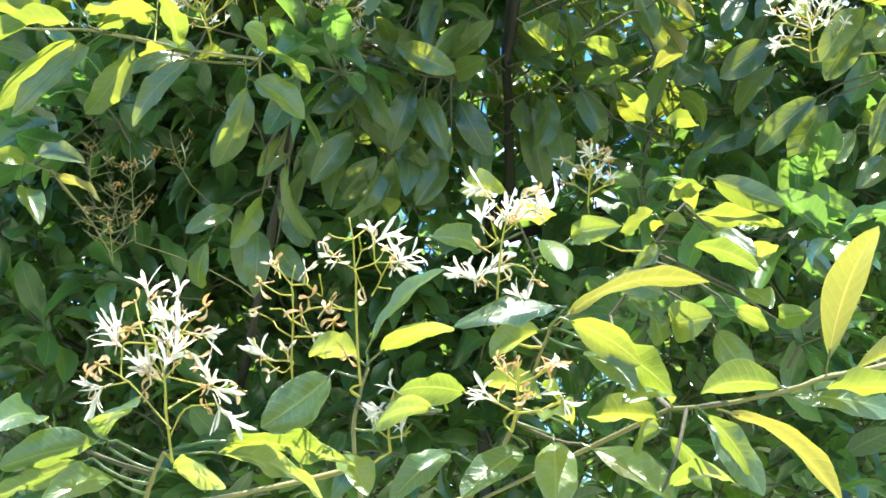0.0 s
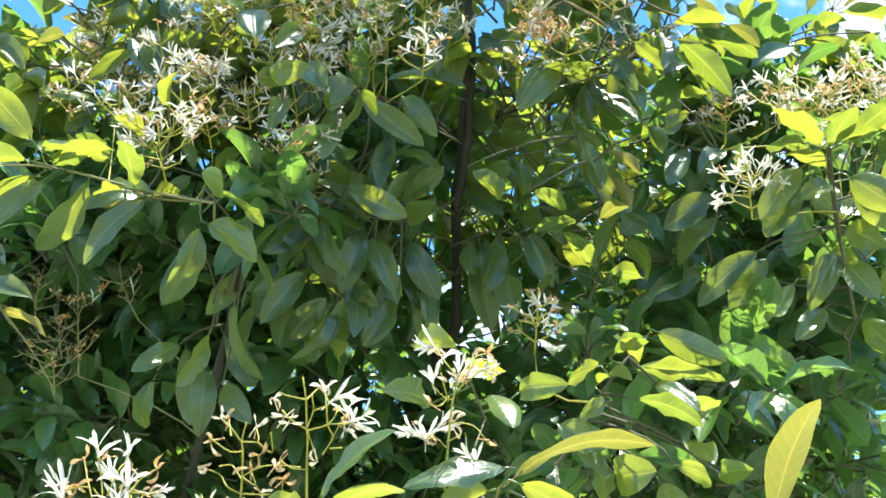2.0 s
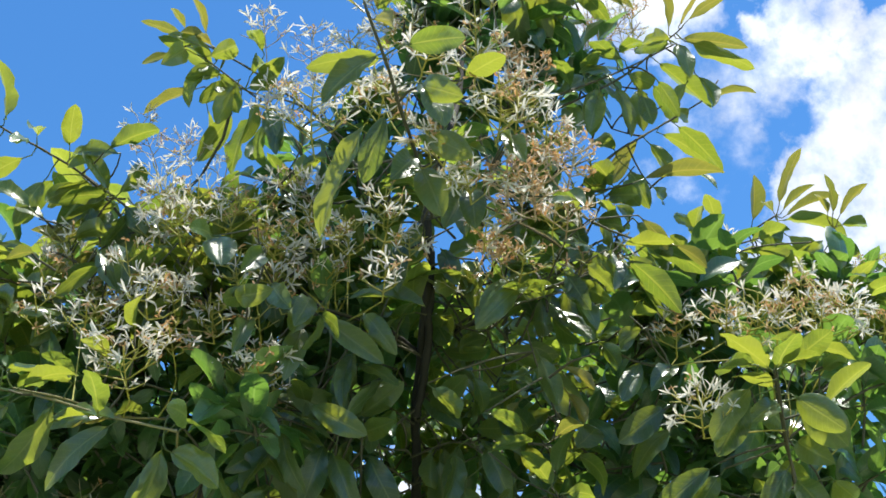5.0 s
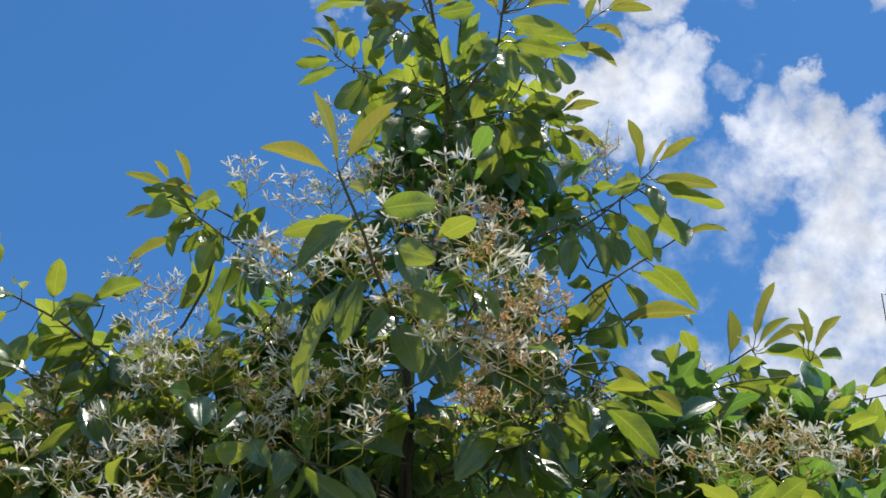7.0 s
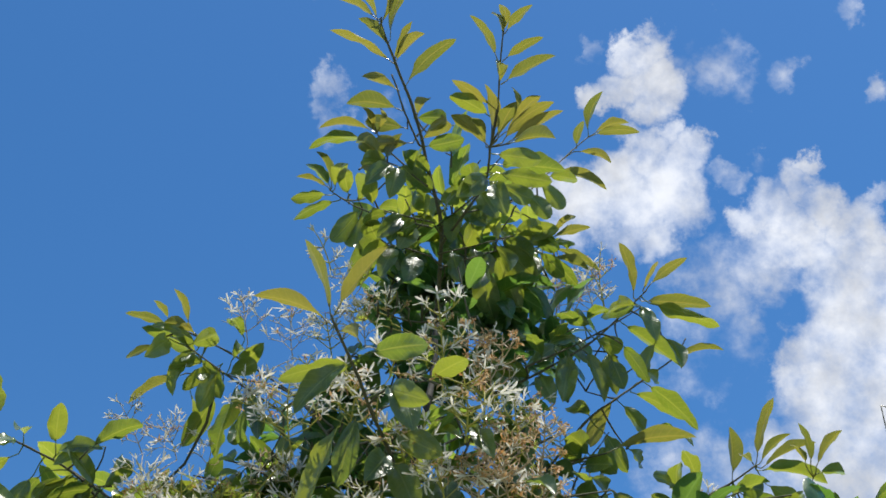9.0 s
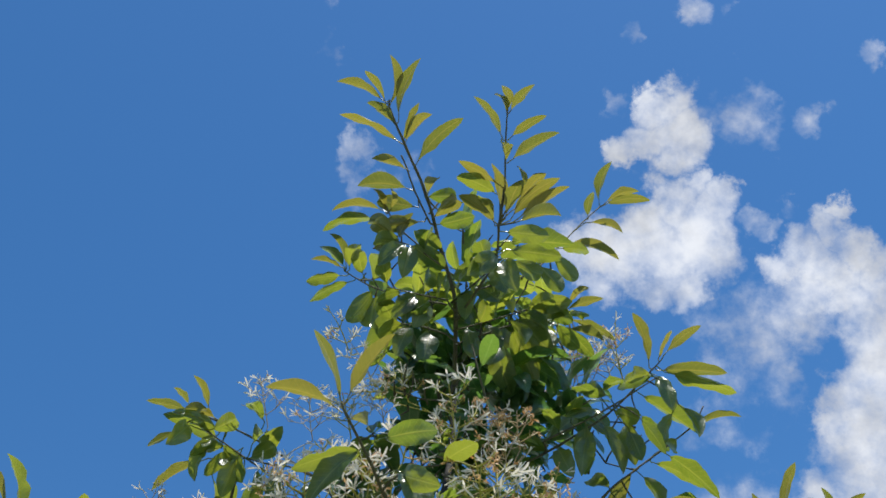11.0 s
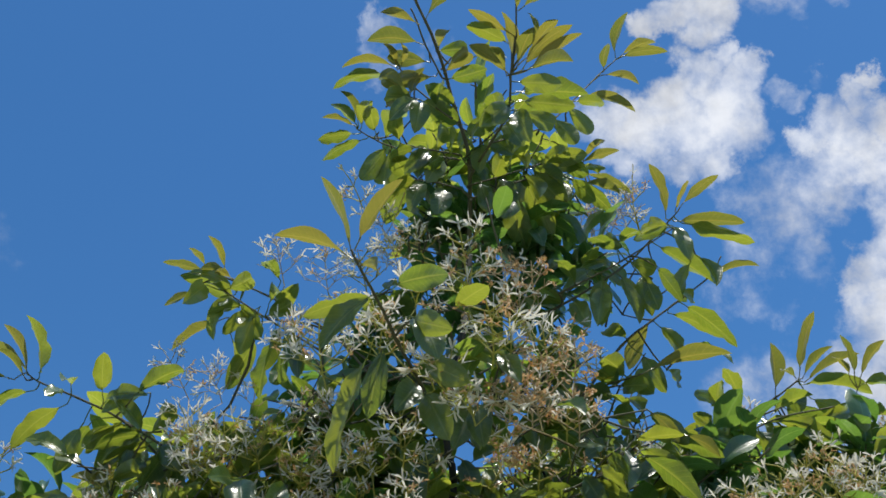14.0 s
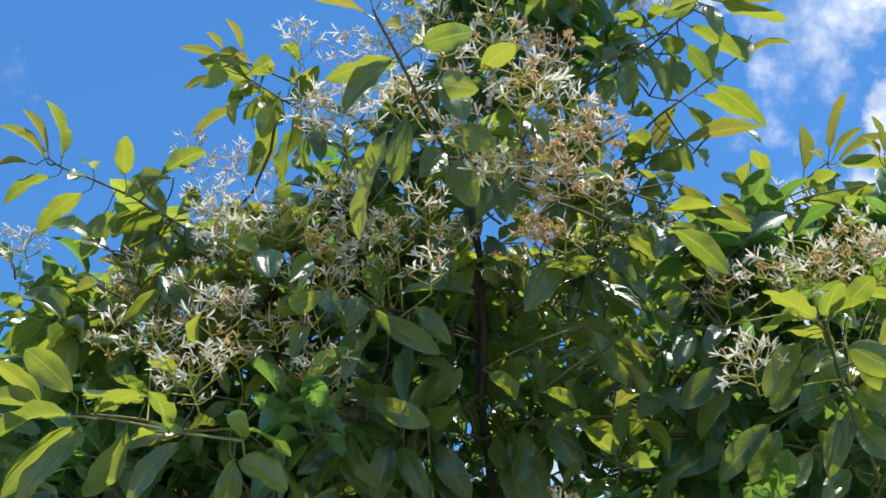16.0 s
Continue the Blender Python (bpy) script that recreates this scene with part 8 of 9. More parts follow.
clump((-0.543, -0.167, 2.835), 0.072, 21, LIGHT)
clump((0.596, 0.092, 2.478), 0.100, 15)
clump((0.527, 0.090, 2.671), 0.109, 18)
clump((0.554, -0.049, 2.582), 0.082, 18)
clump((0.736, -0.219, 2.650), 0.065, 21, LIGHT)
clump((-0.393, -0.005, 1.940), 0.087, 28)
clump((-0.643, 0.319, 1.983), 0.108, 22)
clump((-0.330, -0.162, 2.732), 0.070, 12, LIGHT)
clump((0.105, 0.019, 2.210), 0.093, 20)
clump((-0.407, 0.235, 2.063), 0.105, 22)
clump((-0.104, -0.223, 2.818), 0.070, 12)
clump((-0.174, 0.088, 2.095), 0.090, 21)
clump((0.543, -0.122, 2.627), 0.095, 15)
clump((-0.209, -0.226, 2.357), 0.082, 33)
clump((-0.241, -0.318, 2.663), 0.060, 21, LIGHT)
clump((-0.709, 0.312, 2.070), 0.109, 22)
clump((0.349, -0.318, 2.556), 0.080, 9)
clump((0.206, 0.203, 2.524), 0.112, 8)
clump((-0.153, -0.172, 2.401), 0.067, 13)
clump((0.618, 0.260, 2.621), 0.116, 24)
clump((-0.236, -0.088, 2.519), 0.084, 24)
clump((0.747, -0.014, 2.697), 0.101, 15)
clump((-0.045, -0.461, 3.010), 0.051, 18)
clump((-0.672, 0.344, 2.131), 0.112, 30)
clump((-0.529, 0.093, 1.844), 0.090, 28)
clump((-0.720, 0.266, 1.992), 0.101, 28)
clump((0.581, -0.384, 2.449), 0.080, 33)
clump((0.407, 0.034, 2.351), 0.096, 33)
clump((0.555, -0.029, 2.445), 0.094, 33)
clump((0.486, -0.143, 2.172), 0.073, 15)
clump((0.003, -0.049, 2.069), 0.088, 28)
clump((0.073, -0.460, 2.803), 0.069, 21, LIGHT)
clump((-0.432, -0.024, 2.191), 0.091, 33)
clump((-0.627, -0.161, 2.676), 0.064, 21, LIGHT)
clump((0.313, -0.202, 2.780), 0.071, 7, LIGHT)
clump((0.244, -0.159, 2.226), 0.073, 15)
clump((-0.524, 0.369, 2.009), 0.111, 30)
clump((0.125, -0.383, 2.019), 0.054, 8)
clump((-0.809, -0.047, 2.080), 0.088, 28)
clump((-0.497, -0.249, 2.352), 0.063, 15)
clump((0.579, -0.011, 2.617), 0.099, 15)
clump((0.279, -0.287, 2.177), 0.060, 13)
clump((-0.283, 0.041, 2.091), 0.092, 28)
clump((0.344, 0.303, 2.457), 0.116, 30)
clump((0.106, -0.033, 2.540), 0.095, 6, LIGHT)
clump((0.581, 0.273, 2.445), 0.114, 30)
clump((-0.593, -0.154, 2.583), 0.062, 15)
clump((0.314, 0.258, 2.564), 0.108, 9)
clump((0.348, -0.150, 2.919), 0.075, 7, LIGHT)
clump((-0.274, -0.195, 2.361), 0.065, 13)
clump((0.046, -0.032, 2.479), 0.091, 4, LIGHT)
clump((-0.539, -0.114, 2.149), 0.086, 33)
clump((0.478, -0.109, 2.241), 0.075, 15)
clump((-0.544, -0.137, 2.635), 0.086, 30, LIGHT)
clump((-0.152, -0.109, 2.474), 0.083, 24)
clump((-0.161, 0.081, 2.011), 0.088, 21)
clump((0.323, 0.308, 2.432), 0.106, 9)
clump((-0.859, 0.187, 2.335), 0.108, 22)
clump((-0.188, -0.118, 2.686), 0.070, 12, LIGHT)
clump((0.020, -0.054, 2.499), 0.083, 21, LIGHT)
clump((-0.012, 0.074, 1.975), 0.092, 28)
clump((0.503, -0.106, 2.296), 0.089, 33)
clump((-0.544, 0.037, 2.081), 0.092, 28)
clump((-0.725, -0.136, 2.594), 0.089, 19)
clump((0.742, -0.060, 2.573), 0.097, 15)
clump((-0.803, 0.278, 2.196), 0.110, 22)
clump((0.409, 0.300, 2.630), 0.118, 30)
clump((0.621, 0.284, 2.440), 0.107, 15)
clump((-0.695, -0.023, 2.071), 0.089, 28)
clump((-0.258, 0.011, 1.929), 0.088, 28)
clump((-0.390, -0.007, 1.857), 0.086, 28)
clump((0.615, -0.195, 2.408), 0.087, 33)
clump((0.324, -0.373, 2.128), 0.056, 13)
clump((0.239, 0.005, 2.722), 0.101, 4)
clump((-0.577, -0.128, 2.495), 0.082, 24)
clump((-0.086, 0.096, 2.473), 0.098, 19)
clump((-0.593, 0.441, 2.097), 0.116, 30)
clump((0.718, 0.247, 2.604), 0.115, 30)
clump((0.062, -0.217, 2.734), 0.069, 6, LIGHT)
clump((0.339, 0.314, 2.343), 0.114, 30)
clump((-0.228, 0.463, 2.022), 0.116, 30)
clump((-0.220, 0.091, 2.367), 0.094, 19)
clump((-0.491, -0.074, 2.539), 0.091, 19)
clump((0.094, 0.137, 2.609), 0.095, 6)
clump((-0.330, 0.054, 2.214), 0.095, 33)
clump((-0.284, 0.357, 2.105), 0.112, 30)
clump((-0.674, 0.370, 1.907), 0.109, 22)
clump((-0.351, -0.050, 2.721), 0.073, 12, LIGHT)
clump((-0.717, -0.184, 2.447), 0.079, 24)
clump((-0.099, -0.127, 2.810), 0.073, 12)
clump((0.221, -0.125, 2.922), 0.076, 7, LIGHT)
clump((0.249, 0.319, 2.495), 0.117, 8)
clump((-0.800, -0.126, 2.281), 0.088, 33)
clump((-0.709, 0.180, 2.360), 0.096, 19)
clump((0.398, -0.089, 2.195), 0.075, 15)
clump((0.212, -0.043, 2.767), 0.075, 7, LIGHT)
clump((0.367, -0.232, 2.060), 0.060, 13)
clump((0.135, 0.091, 2.673), 0.109, 5)
clump((-0.067, 0.150, 2.485), 0.100, 33)
clump((0.414, 0.233, 2.758), 0.117, 24)
clump((0.387, 0.281, 2.711), 0.104, 15)
clump((0.064, -0.135, 2.915), 0.075, 12, LIGHT)
clump((0.073, 0.295, 2.305), 0.102, 13)
clump((0.492, 0.283, 2.299), 0.112, 30)
clump((-0.100, -0.139, 2.705), 0.070, 12, LIGHT)
clump((-0.224, 0.150, 2.322), 0.106, 22)
clump((0.376, -0.043, 2.212), 0.090, 33)
clump((0.413, -0.070, 2.269), 0.077, 15)
clump((-0.401, -0.030, 2.537), 0.093, 33)
clump((0.123, -0.078, 2.075), 0.086, 17)
clump((0.243, -0.241, 2.078), 0.060, 13)
clump((0.239, 0.350, 2.321), 0.115, 18)
clump((-0.524, 0.540, 1.909), 0.117, 30)
clump((-0.425, -0.109, 2.320), 0.089, 33)
clump((-0.398, 0.185, 2.219), 0.106, 22)
clump((-0.290, -0.066, 2.316), 0.091, 33)
clump((-0.796, 0.005, 1.944), 0.088, 28)
clump((-0.847, 0.322, 2.260), 0.113, 30)
clump((-0.685, 0.373, 2.255), 0.115, 30)
clump((0.280, -0.099, 2.155), 0.074, 15)
clump((-0.273, 0.585, 1.912), 0.120, 30)
clump((-0.684, -0.101, 2.296), 0.089, 33)
clump((0.783, 0.112, 2.549), 0.103, 15)
clump((-0.658, 0.031, 1.854), 0.088, 28)
clump((0.204, -0.067, 2.832), 0.076, 7, LIGHT)
clump((0.615, -0.037, 2.223), 0.091, 33)
clump((-0.111, 0.294, 1.948), 0.097, 21)
clump((-0.043, 0.303, 2.031), 0.098, 21)
clump((0.108, -0.033, 2.666), 0.098, 6, LIGHT)
clump((0.273, 0.088, 2.095), 0.094, 28)
clump((-0.488, 0.007, 2.674), 0.098, 19)
clump((-0.615, 0.403, 2.280), 0.117, 30)
clump((0.598, 0.336, 2.366), 0.116, 30)
clump((-0.095, 0.320, 2.059), 0.099, 21)
clump((-0.221, -0.085, 2.803), 0.073, 12)
clump((-0.404, -0.015, 2.432), 0.091, 33)
clump((-0.118, 0.331, 2.099), 0.111, 30)
clump((-0.710, 0.251, 2.374), 0.112, 30)
clump((0.667, 0.038, 2.350), 0.096, 33)
clump((-0.066, -0.072, 2.682), 0.091, 30)
clump((0.539, 0.027, 2.247), 0.094, 33)
clump((0.152, 0.050, 1.962), 0.090, 17)
clump((-0.499, -0.018, 2.417), 0.090, 33)
clump((-0.958, 0.335, 2.131), 0.111, 30)
clump((-0.575, 0.212, 2.358), 0.109, 22)
clump((-0.979, 0.321, 2.113), 0.110, 22)
clump((0.415, 0.140, 2.906), 0.101, 15)
clump((-0.630, -0.092, 2.410), 0.087, 33)
clump((-0.743, -0.041, 2.700), 0.067, 15)
clump((-0.589, -0.003, 2.338), 0.094, 33)
clump((-0.184, 0.108, 1.873), 0.087, 21)
clump((-0.400, 0.459, 2.167), 0.118, 30)
clump((-0.062, -0.084, 2.747), 0.098, 39)
clump((0.204, 0.357, 2.565), 0.100, 6)
clump((0.299, 0.381, 2.609), 0.102, 6)
clump((-0.056, 0.075, 2.576), 0.099, 19)
clump((-0.223, 0.074, 2.495), 0.097, 19)
clump((-0.566, 0.031, 2.324), 0.090, 19)
clump((-0.391, 0.031, 2.705), 0.100, 19)
clump((-0.772, 0.394, 2.246), 0.116, 30)
clump((-0.228, 0.306, 2.239), 0.112, 30)
clump((0.032, -0.012, 2.653), 0.094, 7, LIGHT)
clump((-0.325, 0.104, 2.344), 0.094, 19)
clump((-0.709, -0.021, 2.529), 0.092, 33)
clump((0.780, 0.132, 2.377), 0.100, 15)
clump((-0.653, 0.008, 2.702), 0.098, 19)
clump((-0.994, 0.263, 2.382), 0.112, 30)
clump((-0.379, 0.067, 2.573), 0.098, 19)
clump((0.773, 0.350, 2.488), 0.118, 30)
clump((-0.708, -0.016, 2.517), 0.092, 19)
clump((-0.945, 0.376, 2.233), 0.115, 30)
clump((-0.855, 0.152, 1.869), 0.093, 28)
clump((0.359, 0.371, 2.244), 0.115, 30)
clump((0.385, 0.216, 2.847), 0.103, 15, LIGHT)
clump((-0.524, 0.469, 2.278), 0.120, 30)
clump((0.325, 0.342, 2.739), 0.107, 15)
clump((-0.611, -0.022, 2.436), 0.090, 19)
clump((-0.202, 0.089, 2.587), 0.100, 19)
clump((-0.028, 0.088, 1.835), 0.090, 28)
clump((-0.200, 0.039, 2.730), 0.101, 19)
clump((-0.410, 0.229, 2.344), 0.110, 22)
clump((0.057, 0.379, 2.260), 0.116, 18)
clump((0.713, 0.323, 2.338), 0.114, 30)
clump((0.554, 0.490, 2.511), 0.126, 30)
clump((-0.331, 0.101, 2.530), 0.107, 18)
clump((0.187, 0.294, 2.733), 0.105, 6)
clump((-0.488, 0.086, 2.360), 0.093, 19)
clump((-0.847, 0.455, 2.126), 0.117, 30)
clump((-0.726, 0.140, 2.508), 0.098, 19)
clump((-0.643, 0.032, 2.583), 0.096, 19)
clump((0.142, 0.449, 2.348), 0.121, 18)
clump((0.480, 0.213, 2.137), 0.101, 28)
clump((-0.758, 0.207, 2.506), 0.112, 30)
clump((-0.477, 0.062, 2.447), 0.094, 19)
clump((0.133, 0.087, 1.861), 0.090, 17)
clump((-0.585, 0.168, 2.432), 0.109, 22)
clump((-0.234, 0.241, 2.482), 0.113, 30)
clump((-0.092, 0.057, 2.690), 0.098, 16)
clump((0.292, 0.370, 2.737), 0.104, 6)
clump((-0.248, 0.523, 2.190), 0.121, 30)
clump((-0.825, 0.510, 2.032), 0.118, 30)
clump((-0.971, 0.228, 2.483), 0.112, 30)
clump((0.190, 0.131, 2.841), 0.097, 6, LIGHT)
clump((-0.077, 0.053, 2.700), 0.101, 19)
clump((-0.883, 0.279, 2.490), 0.115, 30)
clump((0.295, 0.184, 2.888), 0.103, 15, LIGHT)
clump((-0.542, 0.589, 2.150), 0.124, 30)
clump((-0.003, 0.402, 1.924), 0.101, 28)
clump((-0.889, 0.450, 2.152), 0.117, 30)
clump((-0.063, 0.573, 1.901), 0.119, 30)
clump((0.109, 0.460, 2.273), 0.120, 18)
clump((0.492, 0.427, 2.217), 0.117, 30)
clump((-0.354, 0.120, 2.735), 0.112, 24)
clump((0.086, 0.387, 1.979), 0.111, 18)
clump((0.607, 0.167, 2.128), 0.099, 28)
clump((0.315, 0.339, 2.850), 0.105, 13, LIGHT)
clump((0.232, 0.501, 2.276), 0.122, 18)
clump((-0.381, 0.156, 2.507), 0.100, 19)
clump((-0.946, 0.425, 1.986), 0.113, 30)
clump((0.050, 0.208, 2.808), 0.102, 6, LIGHT)
clump((0.454, 0.348, 2.100), 0.111, 30)
clump((-0.401, 0.522, 2.324), 0.124, 30)
clump((-0.071, 0.637, 2.019), 0.124, 30)
clump((0.053, 0.395, 2.690), 0.103, 13)
clump((-0.741, 0.172, 2.601), 0.112, 24)
clump((0.333, 0.267, 1.993), 0.101, 28)
clump((0.425, 0.042, 1.955), 0.090, 28)
clump((-0.848, 0.563, 1.939), 0.119, 30)
clump((-0.252, 0.473, 2.312), 0.121, 30)
clump((0.283, 0.355, 2.888), 0.110, 6, LIGHT)
clump((-1.045, 0.477, 2.270), 0.121, 30)
clump((0.224, 0.440, 2.776), 0.107, 6)
clump((-0.222, 0.769, 2.035), 0.148, 32)
clump((-0.381, 0.701, 2.207), 0.148, 32)
clump((0.672, 0.466, 2.235), 0.120, 30)
clump((0.048, 0.536, 2.026), 0.119, 30)
clump((-0.564, 0.699, 2.164), 0.147, 32)
clump((0.294, 0.206, 1.863), 0.096, 28)
clump((-0.386, 0.231, 2.519), 0.113, 30)
clump((0.197, 0.398, 2.833), 0.106, 6, LIGHT)
clump((0.545, 0.100, 1.940), 0.092, 28)
clump((0.059, 0.575, 1.912), 0.119, 18)
clump((-0.778, 0.150, 2.717), 0.113, 24)
clump((0.216, 0.323, 2.902), 0.109, 6, LIGHT)
clump((0.066, 0.409, 2.783), 0.110, 6)
clump((-0.124, 0.535, 2.294), 0.124, 30)
clump((-0.726, 0.630, 2.329), 0.147, 32)
clump((0.400, 0.028, 1.861), 0.088, 28)
clump((0.021, 0.562, 2.148), 0.123, 30)
clump((-0.590, 0.240, 2.736), 0.117, 24)
clump((0.316, 0.360, 2.977), 0.108, 6, LIGHT)
clump((0.277, 0.556, 2.148), 0.122, 18)
clump((-0.260, 0.769, 2.187), 0.151, 32)
clump((-0.383, 0.655, 2.328), 0.148, 32)
clump((-0.234, 0.863, 1.892), 0.151, 32)
clump((0.395, 0.579, 2.163), 0.124, 30)
clump((0.102, 0.329, 2.925), 0.105, 6, LIGHT)
clump((-0.591, 0.267, 2.654), 0.117, 24)
clump((0.359, 0.445, 1.989), 0.114, 30)
clump((0.105, 0.421, 2.873), 0.108, 6, LIGHT)
clump((0.807, 0.524, 2.266), 0.123, 30)
clump((0.645, 0.535, 2.157), 0.121, 30)
clump((0.144, 0.600, 2.111), 0.124, 18)
clump((0.559, 0.162, 1.880), 0.094, 28)
clump((-0.621, 0.832, 2.064), 0.152, 32)
clump((0.203, 0.322, 3.024), 0.111, 15, LIGHT)
clump((-1.025, 0.608, 1.926), 0.121, 30)
clump((0.466, 0.482, 1.982), 0.116, 30)
clump((-0.406, 0.911, 2.097), 0.157, 32)
clump((-0.960, 0.697, 2.192), 0.148, 32)
clump((0.074, 0.329, 3.000), 0.110, 15, LIGHT)
clump((-0.070, 0.864, 2.064), 0.154, 30)
clump((0.806, 0.562, 2.166), 0.123, 30)
clump((-0.041, 0.898, 1.893), 0.153, 30)
clump((0.303, 0.729, 2.220), 0.150, 18)
clump((-0.956, 0.764, 2.064), 0.149, 32)
clump((0.302, 0.771, 2.361), 0.155, 18)
clump((-0.071, 0.810, 2.249), 0.155, 30)
clump((-1.117, 0.583, 2.501), 0.148, 32)
clump((-0.249, 0.816, 2.349), 0.157, 32)
clump((0.301, 0.652, 2.008), 0.125, 18)
clump((-0.226, 0.563, 2.666), 0.150, 32)
clump((-0.032, 0.749, 2.354), 0.154, 30)
clump((-0.768, 0.878, 2.215), 0.158, 32)
clump((-1.143, 0.660, 2.371), 0.149, 32)
clump((-0.615, 0.992, 1.914), 0.158, 32)
clump((-0.441, 1.031, 1.969), 0.161, 32)
clump((-1.140, 0.708, 2.178), 0.148, 32)
clump((-0.951, 0.816, 1.914), 0.149, 32)
clump((0.690, 0.630, 2.040), 0.124, 30)
clump((-0.758, 0.945, 1.925), 0.156, 32)
clump((-1.085, 0.552, 2.660), 0.149, 32)
clump((-0.408, 0.618, 2.650), 0.152, 32)
clump((-0.437, 0.747, 2.554), 0.158, 32)
clump((0.752, 0.549, 1.985), 0.119, 30)
clump((-0.745, 0.622, 2.674), 0.153, 32)
clump((-0.657, 0.886, 2.399), 0.162, 32)
clump((-0.949, 0.645, 2.666), 0.154, 32)
clump((0.339, 0.794, 2.080), 0.151, 18)
clump((0.563, 0.912, 2.451), 0.165, 30)
clump((-0.609, 0.811, 2.567), 0.161, 32)
clump((-0.578, 0.666, 2.706), 0.156, 32)
clump((-0.790, 0.794, 2.571), 0.160, 32)
clump((0.476, 0.926, 2.739), 0.185, 26)
clump((0.842, 0.790, 2.206), 0.153, 30)
clump((0.157, 0.955, 1.900), 0.156, 18)
clump((0.690, 0.874, 2.237), 0.158, 30)
clump((-0.992, 0.831, 2.428), 0.160, 32)
clump((-0.237, 0.839, 2.535), 0.162, 32)
clump((-0.845, 1.012, 2.123), 0.164, 32)
clump((0.918, 0.884, 2.413), 0.162, 30)
clump((0.675, 0.971, 2.727), 0.187, 26)
clump((-1.130, 0.885, 2.071), 0.155, 32)
clump((-0.599, 1.033, 2.355), 0.183, 26)
clump((0.757, 0.967, 2.419), 0.167, 30)
clump((0.134, 0.965, 2.407), 0.167, 18)
clump((0.478, 1.014, 2.581), 0.187, 26)
clump((0.150, 0.952, 2.220), 0.162, 18)
clump((-0.422, 1.206, 1.937), 0.184, 26)
clump((-0.199, 1.030, 2.434), 0.184, 26)
clump((-1.039, 0.849, 2.591), 0.164, 32)
clump((-0.381, 1.161, 2.288), 0.189, 26)
clump((-1.146, 0.925, 1.897), 0.154, 32)
clump((-0.588, 1.228, 1.917), 0.185, 26)
clump((-0.380, 1.234, 2.106), 0.189, 26)
clump((-0.808, 1.101, 2.251), 0.185, 26)
clump((-0.580, 0.922, 2.677), 0.183, 26)
clump((0.501, 0.955, 2.044), 0.159, 30)
clump((0.354, 0.926, 1.925), 0.155, 18)
clump((0.587, 1.024, 2.234), 0.166, 30)
clump((0.719, 0.938, 2.095), 0.159, 30)
clump((-0.590, 1.183, 2.237), 0.189, 26)
clump((-0.837, 1.054, 2.433), 0.186, 26)
clump((0.470, 0.876, 1.889), 0.151, 30)
clump((0.199, 1.068, 2.103), 0.166, 18)
clump((0.706, 1.070, 2.409), 0.186, 26)
clump((-0.158, 1.260, 1.992), 0.188, 26)
clump((0.056, 1.044, 2.375), 0.184, 26)
clump((0.966, 0.993, 2.740), 0.189, 26)
clump((-0.209, 1.242, 2.262), 0.193, 26)
clump((0.032, 1.231, 2.074), 0.189, 26)
clump((0.717, 1.090, 2.262), 0.184, 26)
clump((-0.662, 1.289, 2.080), 0.192, 26)
clump((0.472, 1.120, 2.251), 0.186, 26)
clump((-0.605, 1.107, 2.574), 0.192, 26)
clump((0.952, 0.945, 2.084), 0.159, 30)
clump((-1.068, 1.049, 2.440), 0.186, 26)
clump((0.309, 1.165, 2.435), 0.192, 16)
clump((-1.050, 0.937, 2.712), 0.185, 26)
clump((-1.045, 1.146, 2.245), 0.187, 26)
clump((0.781, 1.160, 2.638), 0.196, 26)
clump((-0.871, 1.245, 2.088), 0.190, 26)
clump((-0.862, 1.086, 2.627), 0.192, 26)
clump((0.026, 1.325, 1.975), 0.192, 26)
clump((0.712, 0.982, 1.903), 0.157, 30)
clump((1.003, 1.121, 2.609), 0.193, 26)
clump((-0.834, 1.313, 1.998), 0.192, 26)
clump((-1.256, 1.044, 2.408), 0.185, 26)
clump((-0.427, 1.289, 2.427), 0.200, 26)
clump((-1.236, 1.025, 2.529), 0.186, 26)
clump((-1.034, 1.229, 2.135), 0.190, 26)
clump((-1.299, 0.932, 2.681), 0.184, 26)
clump((0.319, 1.229, 2.639), 0.201, 16)
clump((-0.215, 1.401, 2.154), 0.200, 26)
clump((0.912, 1.160, 2.273), 0.189, 26)
clump((0.918, 1.001, 1.952), 0.159, 30)
clump((0.282, 1.234, 2.278), 0.193, 16)
clump((-0.376, 1.096, 2.761), 0.195, 26)
clump((-0.396, 1.232, 2.610), 0.200, 26)
clump((0.550, 1.304, 2.466), 0.201, 26)
clump((0.271, 1.291, 2.111), 0.193, 16)
clump((0.075, 1.349, 2.340), 0.201, 26)
clump((0.982, 1.267, 2.478), 0.199, 26)
clump((-0.884, 1.146, 2.790), 0.199, 26)
clump((-1.131, 1.169, 2.622), 0.197, 26)
clump((-1.090, 1.368, 1.994), 0.195, 26)
clump((0.710, 1.234, 1.965), 0.186, 26)
clump((0.293, 1.418, 1.942), 0.197, 16)
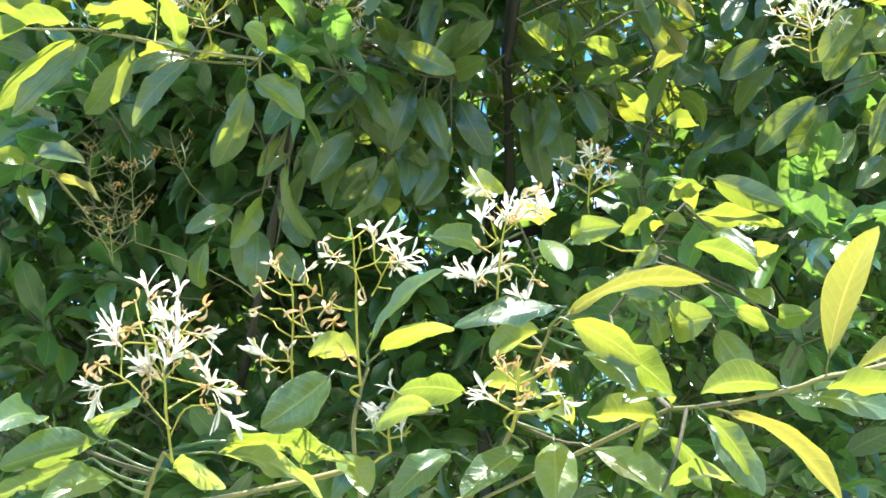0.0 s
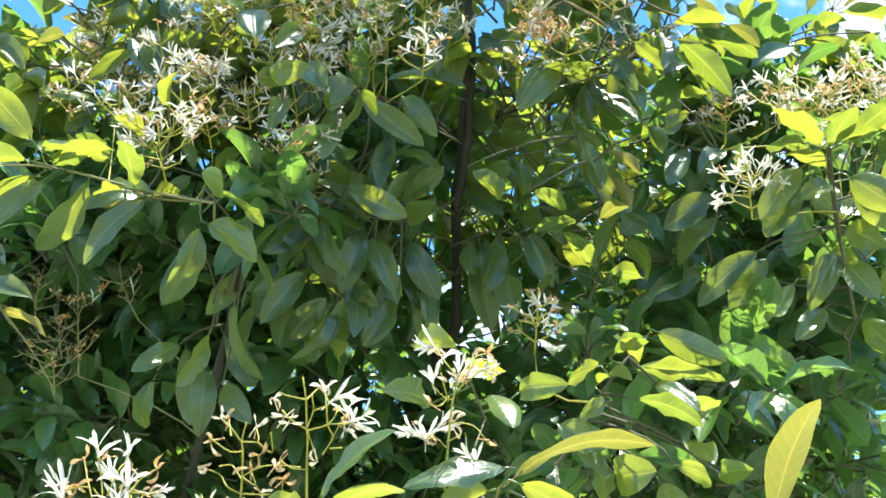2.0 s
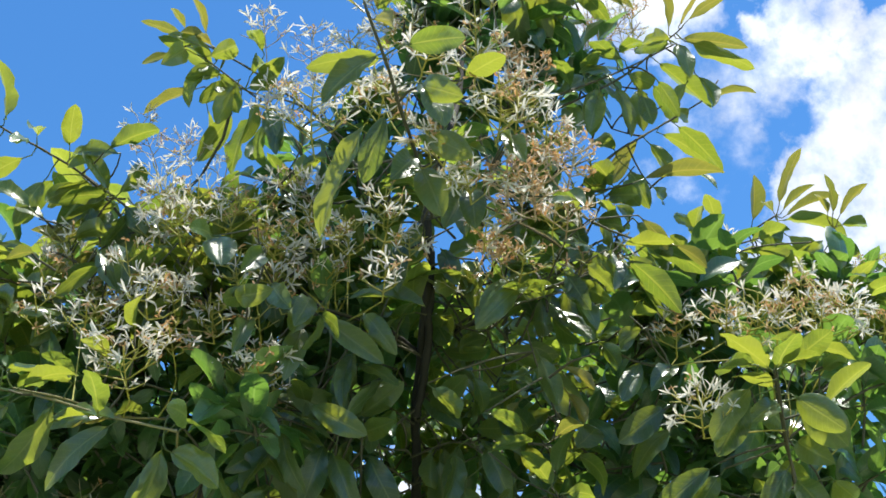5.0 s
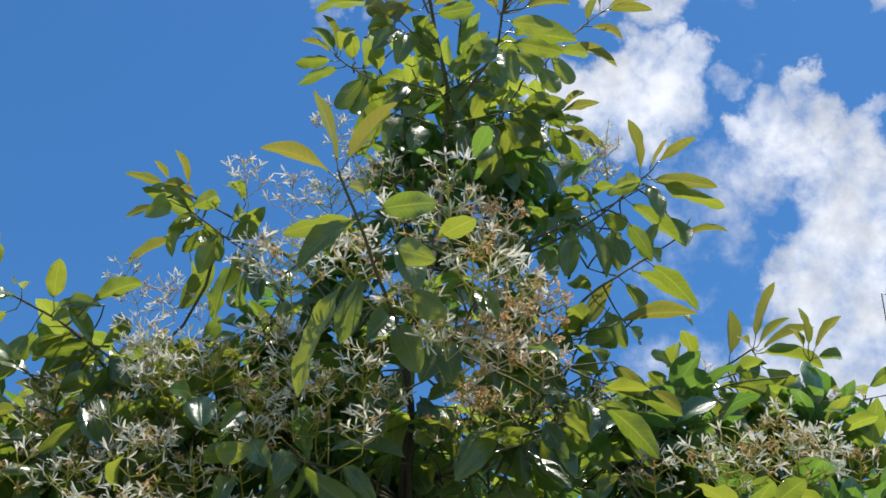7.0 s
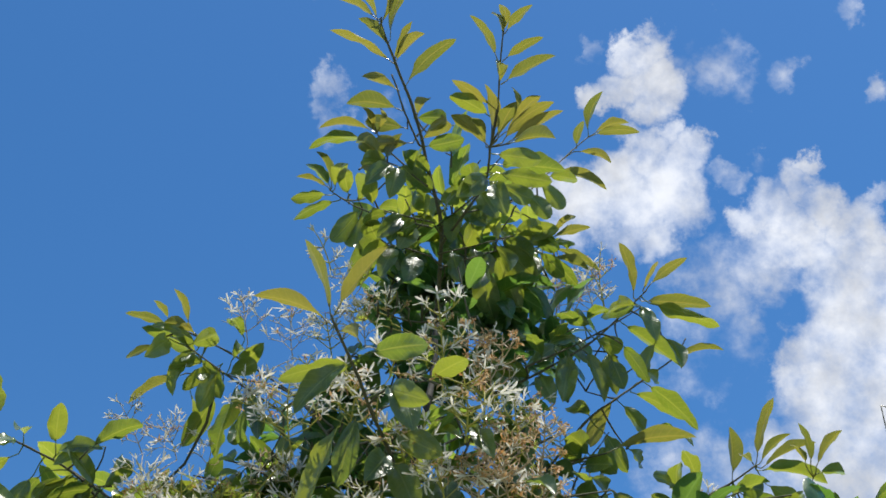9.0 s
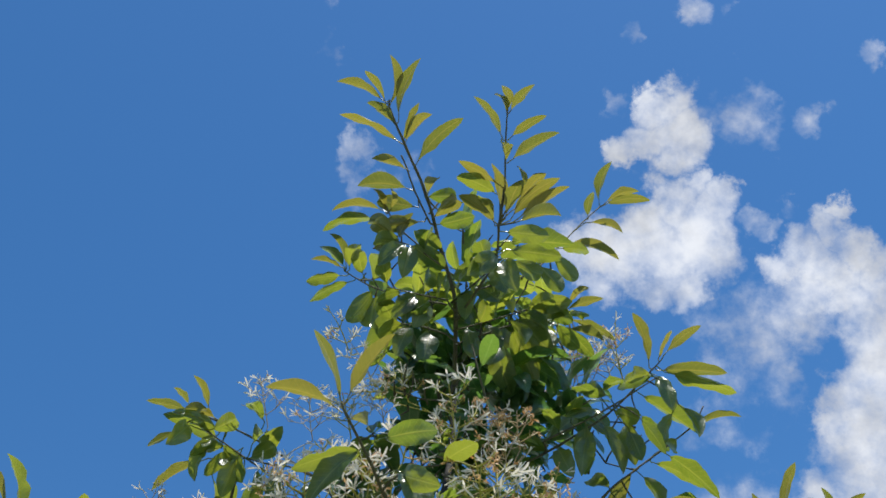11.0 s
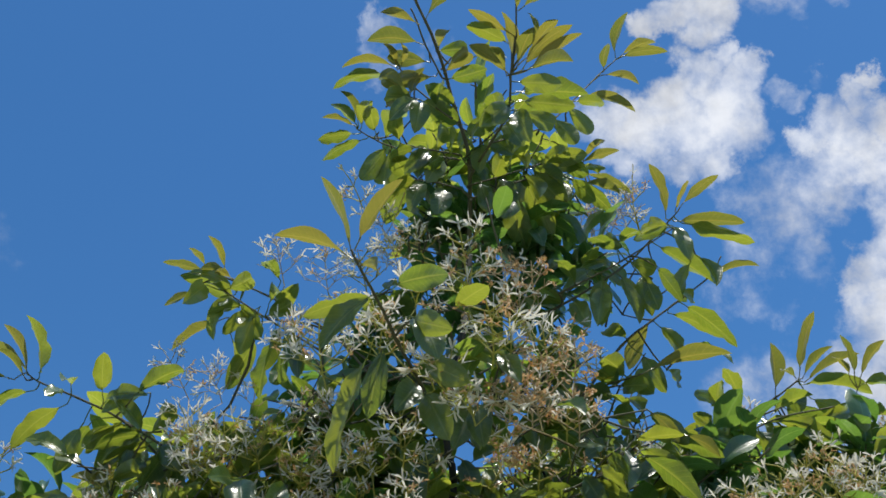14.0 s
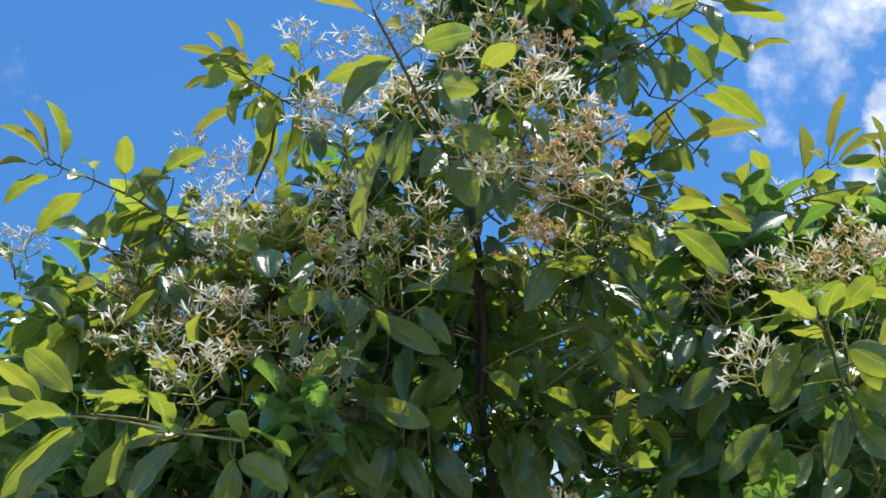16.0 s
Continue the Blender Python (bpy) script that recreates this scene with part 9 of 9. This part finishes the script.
clump((0.930, 1.265, 2.112), 0.191, 26)
clump((0.765, 1.338, 2.127), 0.196, 26)
clump((0.541, 1.400, 2.134), 0.200, 26)
clump((-1.393, 1.333, 2.291), 0.199, 26)
clump((-1.388, 1.416, 2.168), 0.202, 26)
clump((0.546, 1.466, 1.947), 0.200, 26)
clump((0.950, 1.396, 1.937), 0.195, 26)
clump((-1.381, 1.464, 1.989), 0.200, 26)
clump((0.134, 0.045, 2.365), 0.094, 4)
clump((0.063, -0.040, 2.334), 0.074, 3)
clump((0.031, 0.089, 2.370), 0.075, 3)
clump((-0.141, -0.123, 2.294), 0.088, 26)
clump((0.085, 0.002, 2.452), 0.094, 11)
clump((-0.066, 0.161, 2.384), 0.078, 3)
clump((0.107, 0.124, 2.517), 0.100, 4)
clump((-0.056, 0.177, 2.398), 0.079, 4)
clump((0.034, 0.136, 2.486), 0.072, 3)
clump((-0.051, 0.106, 2.512), 0.097, 12)
clump((0.113, 0.359, 2.548), 0.079, 3)
clump((0.116, 0.497, 2.539), 0.101, 3)
clump((0.140, 0.451, 2.682), 0.127, 6)
clump((0.079, 0.927, 2.660), 0.146, 5)
clump((0.236, 0.963, 2.732), 0.150, 3)
clump((0.068, 1.094, 2.573), 0.191, 20)
clump((-0.144, 1.123, 2.772), 0.158, 5)
clump((-0.138, 1.236, 2.608), 0.200, 20)
clump((0.042, -0.264, 3.113), 0.060, 16)
clump((0.145, -0.273, 3.108), 0.060, 16)
clump((-0.020, -0.256, 3.028), 0.060, 16)
clump((0.179, -0.272, 3.019), 0.060, 14)
clump((-0.080, -0.259, 2.951), 0.060, 16)
clump((0.095, -0.291, 2.978), 0.060, 16)
clump((0.246, -0.278, 3.092), 0.050, 12)
clump((-0.156, -0.278, 2.890), 0.060, 14)
clump((0.041, -0.311, 3.168), 0.055, 14)
clump((0.154, -0.327, 3.170), 0.055, 14)
clump((-0.030, -0.294, 3.154), 0.050, 12)
clump((-0.227, -0.291, 2.814), 0.060, 14)
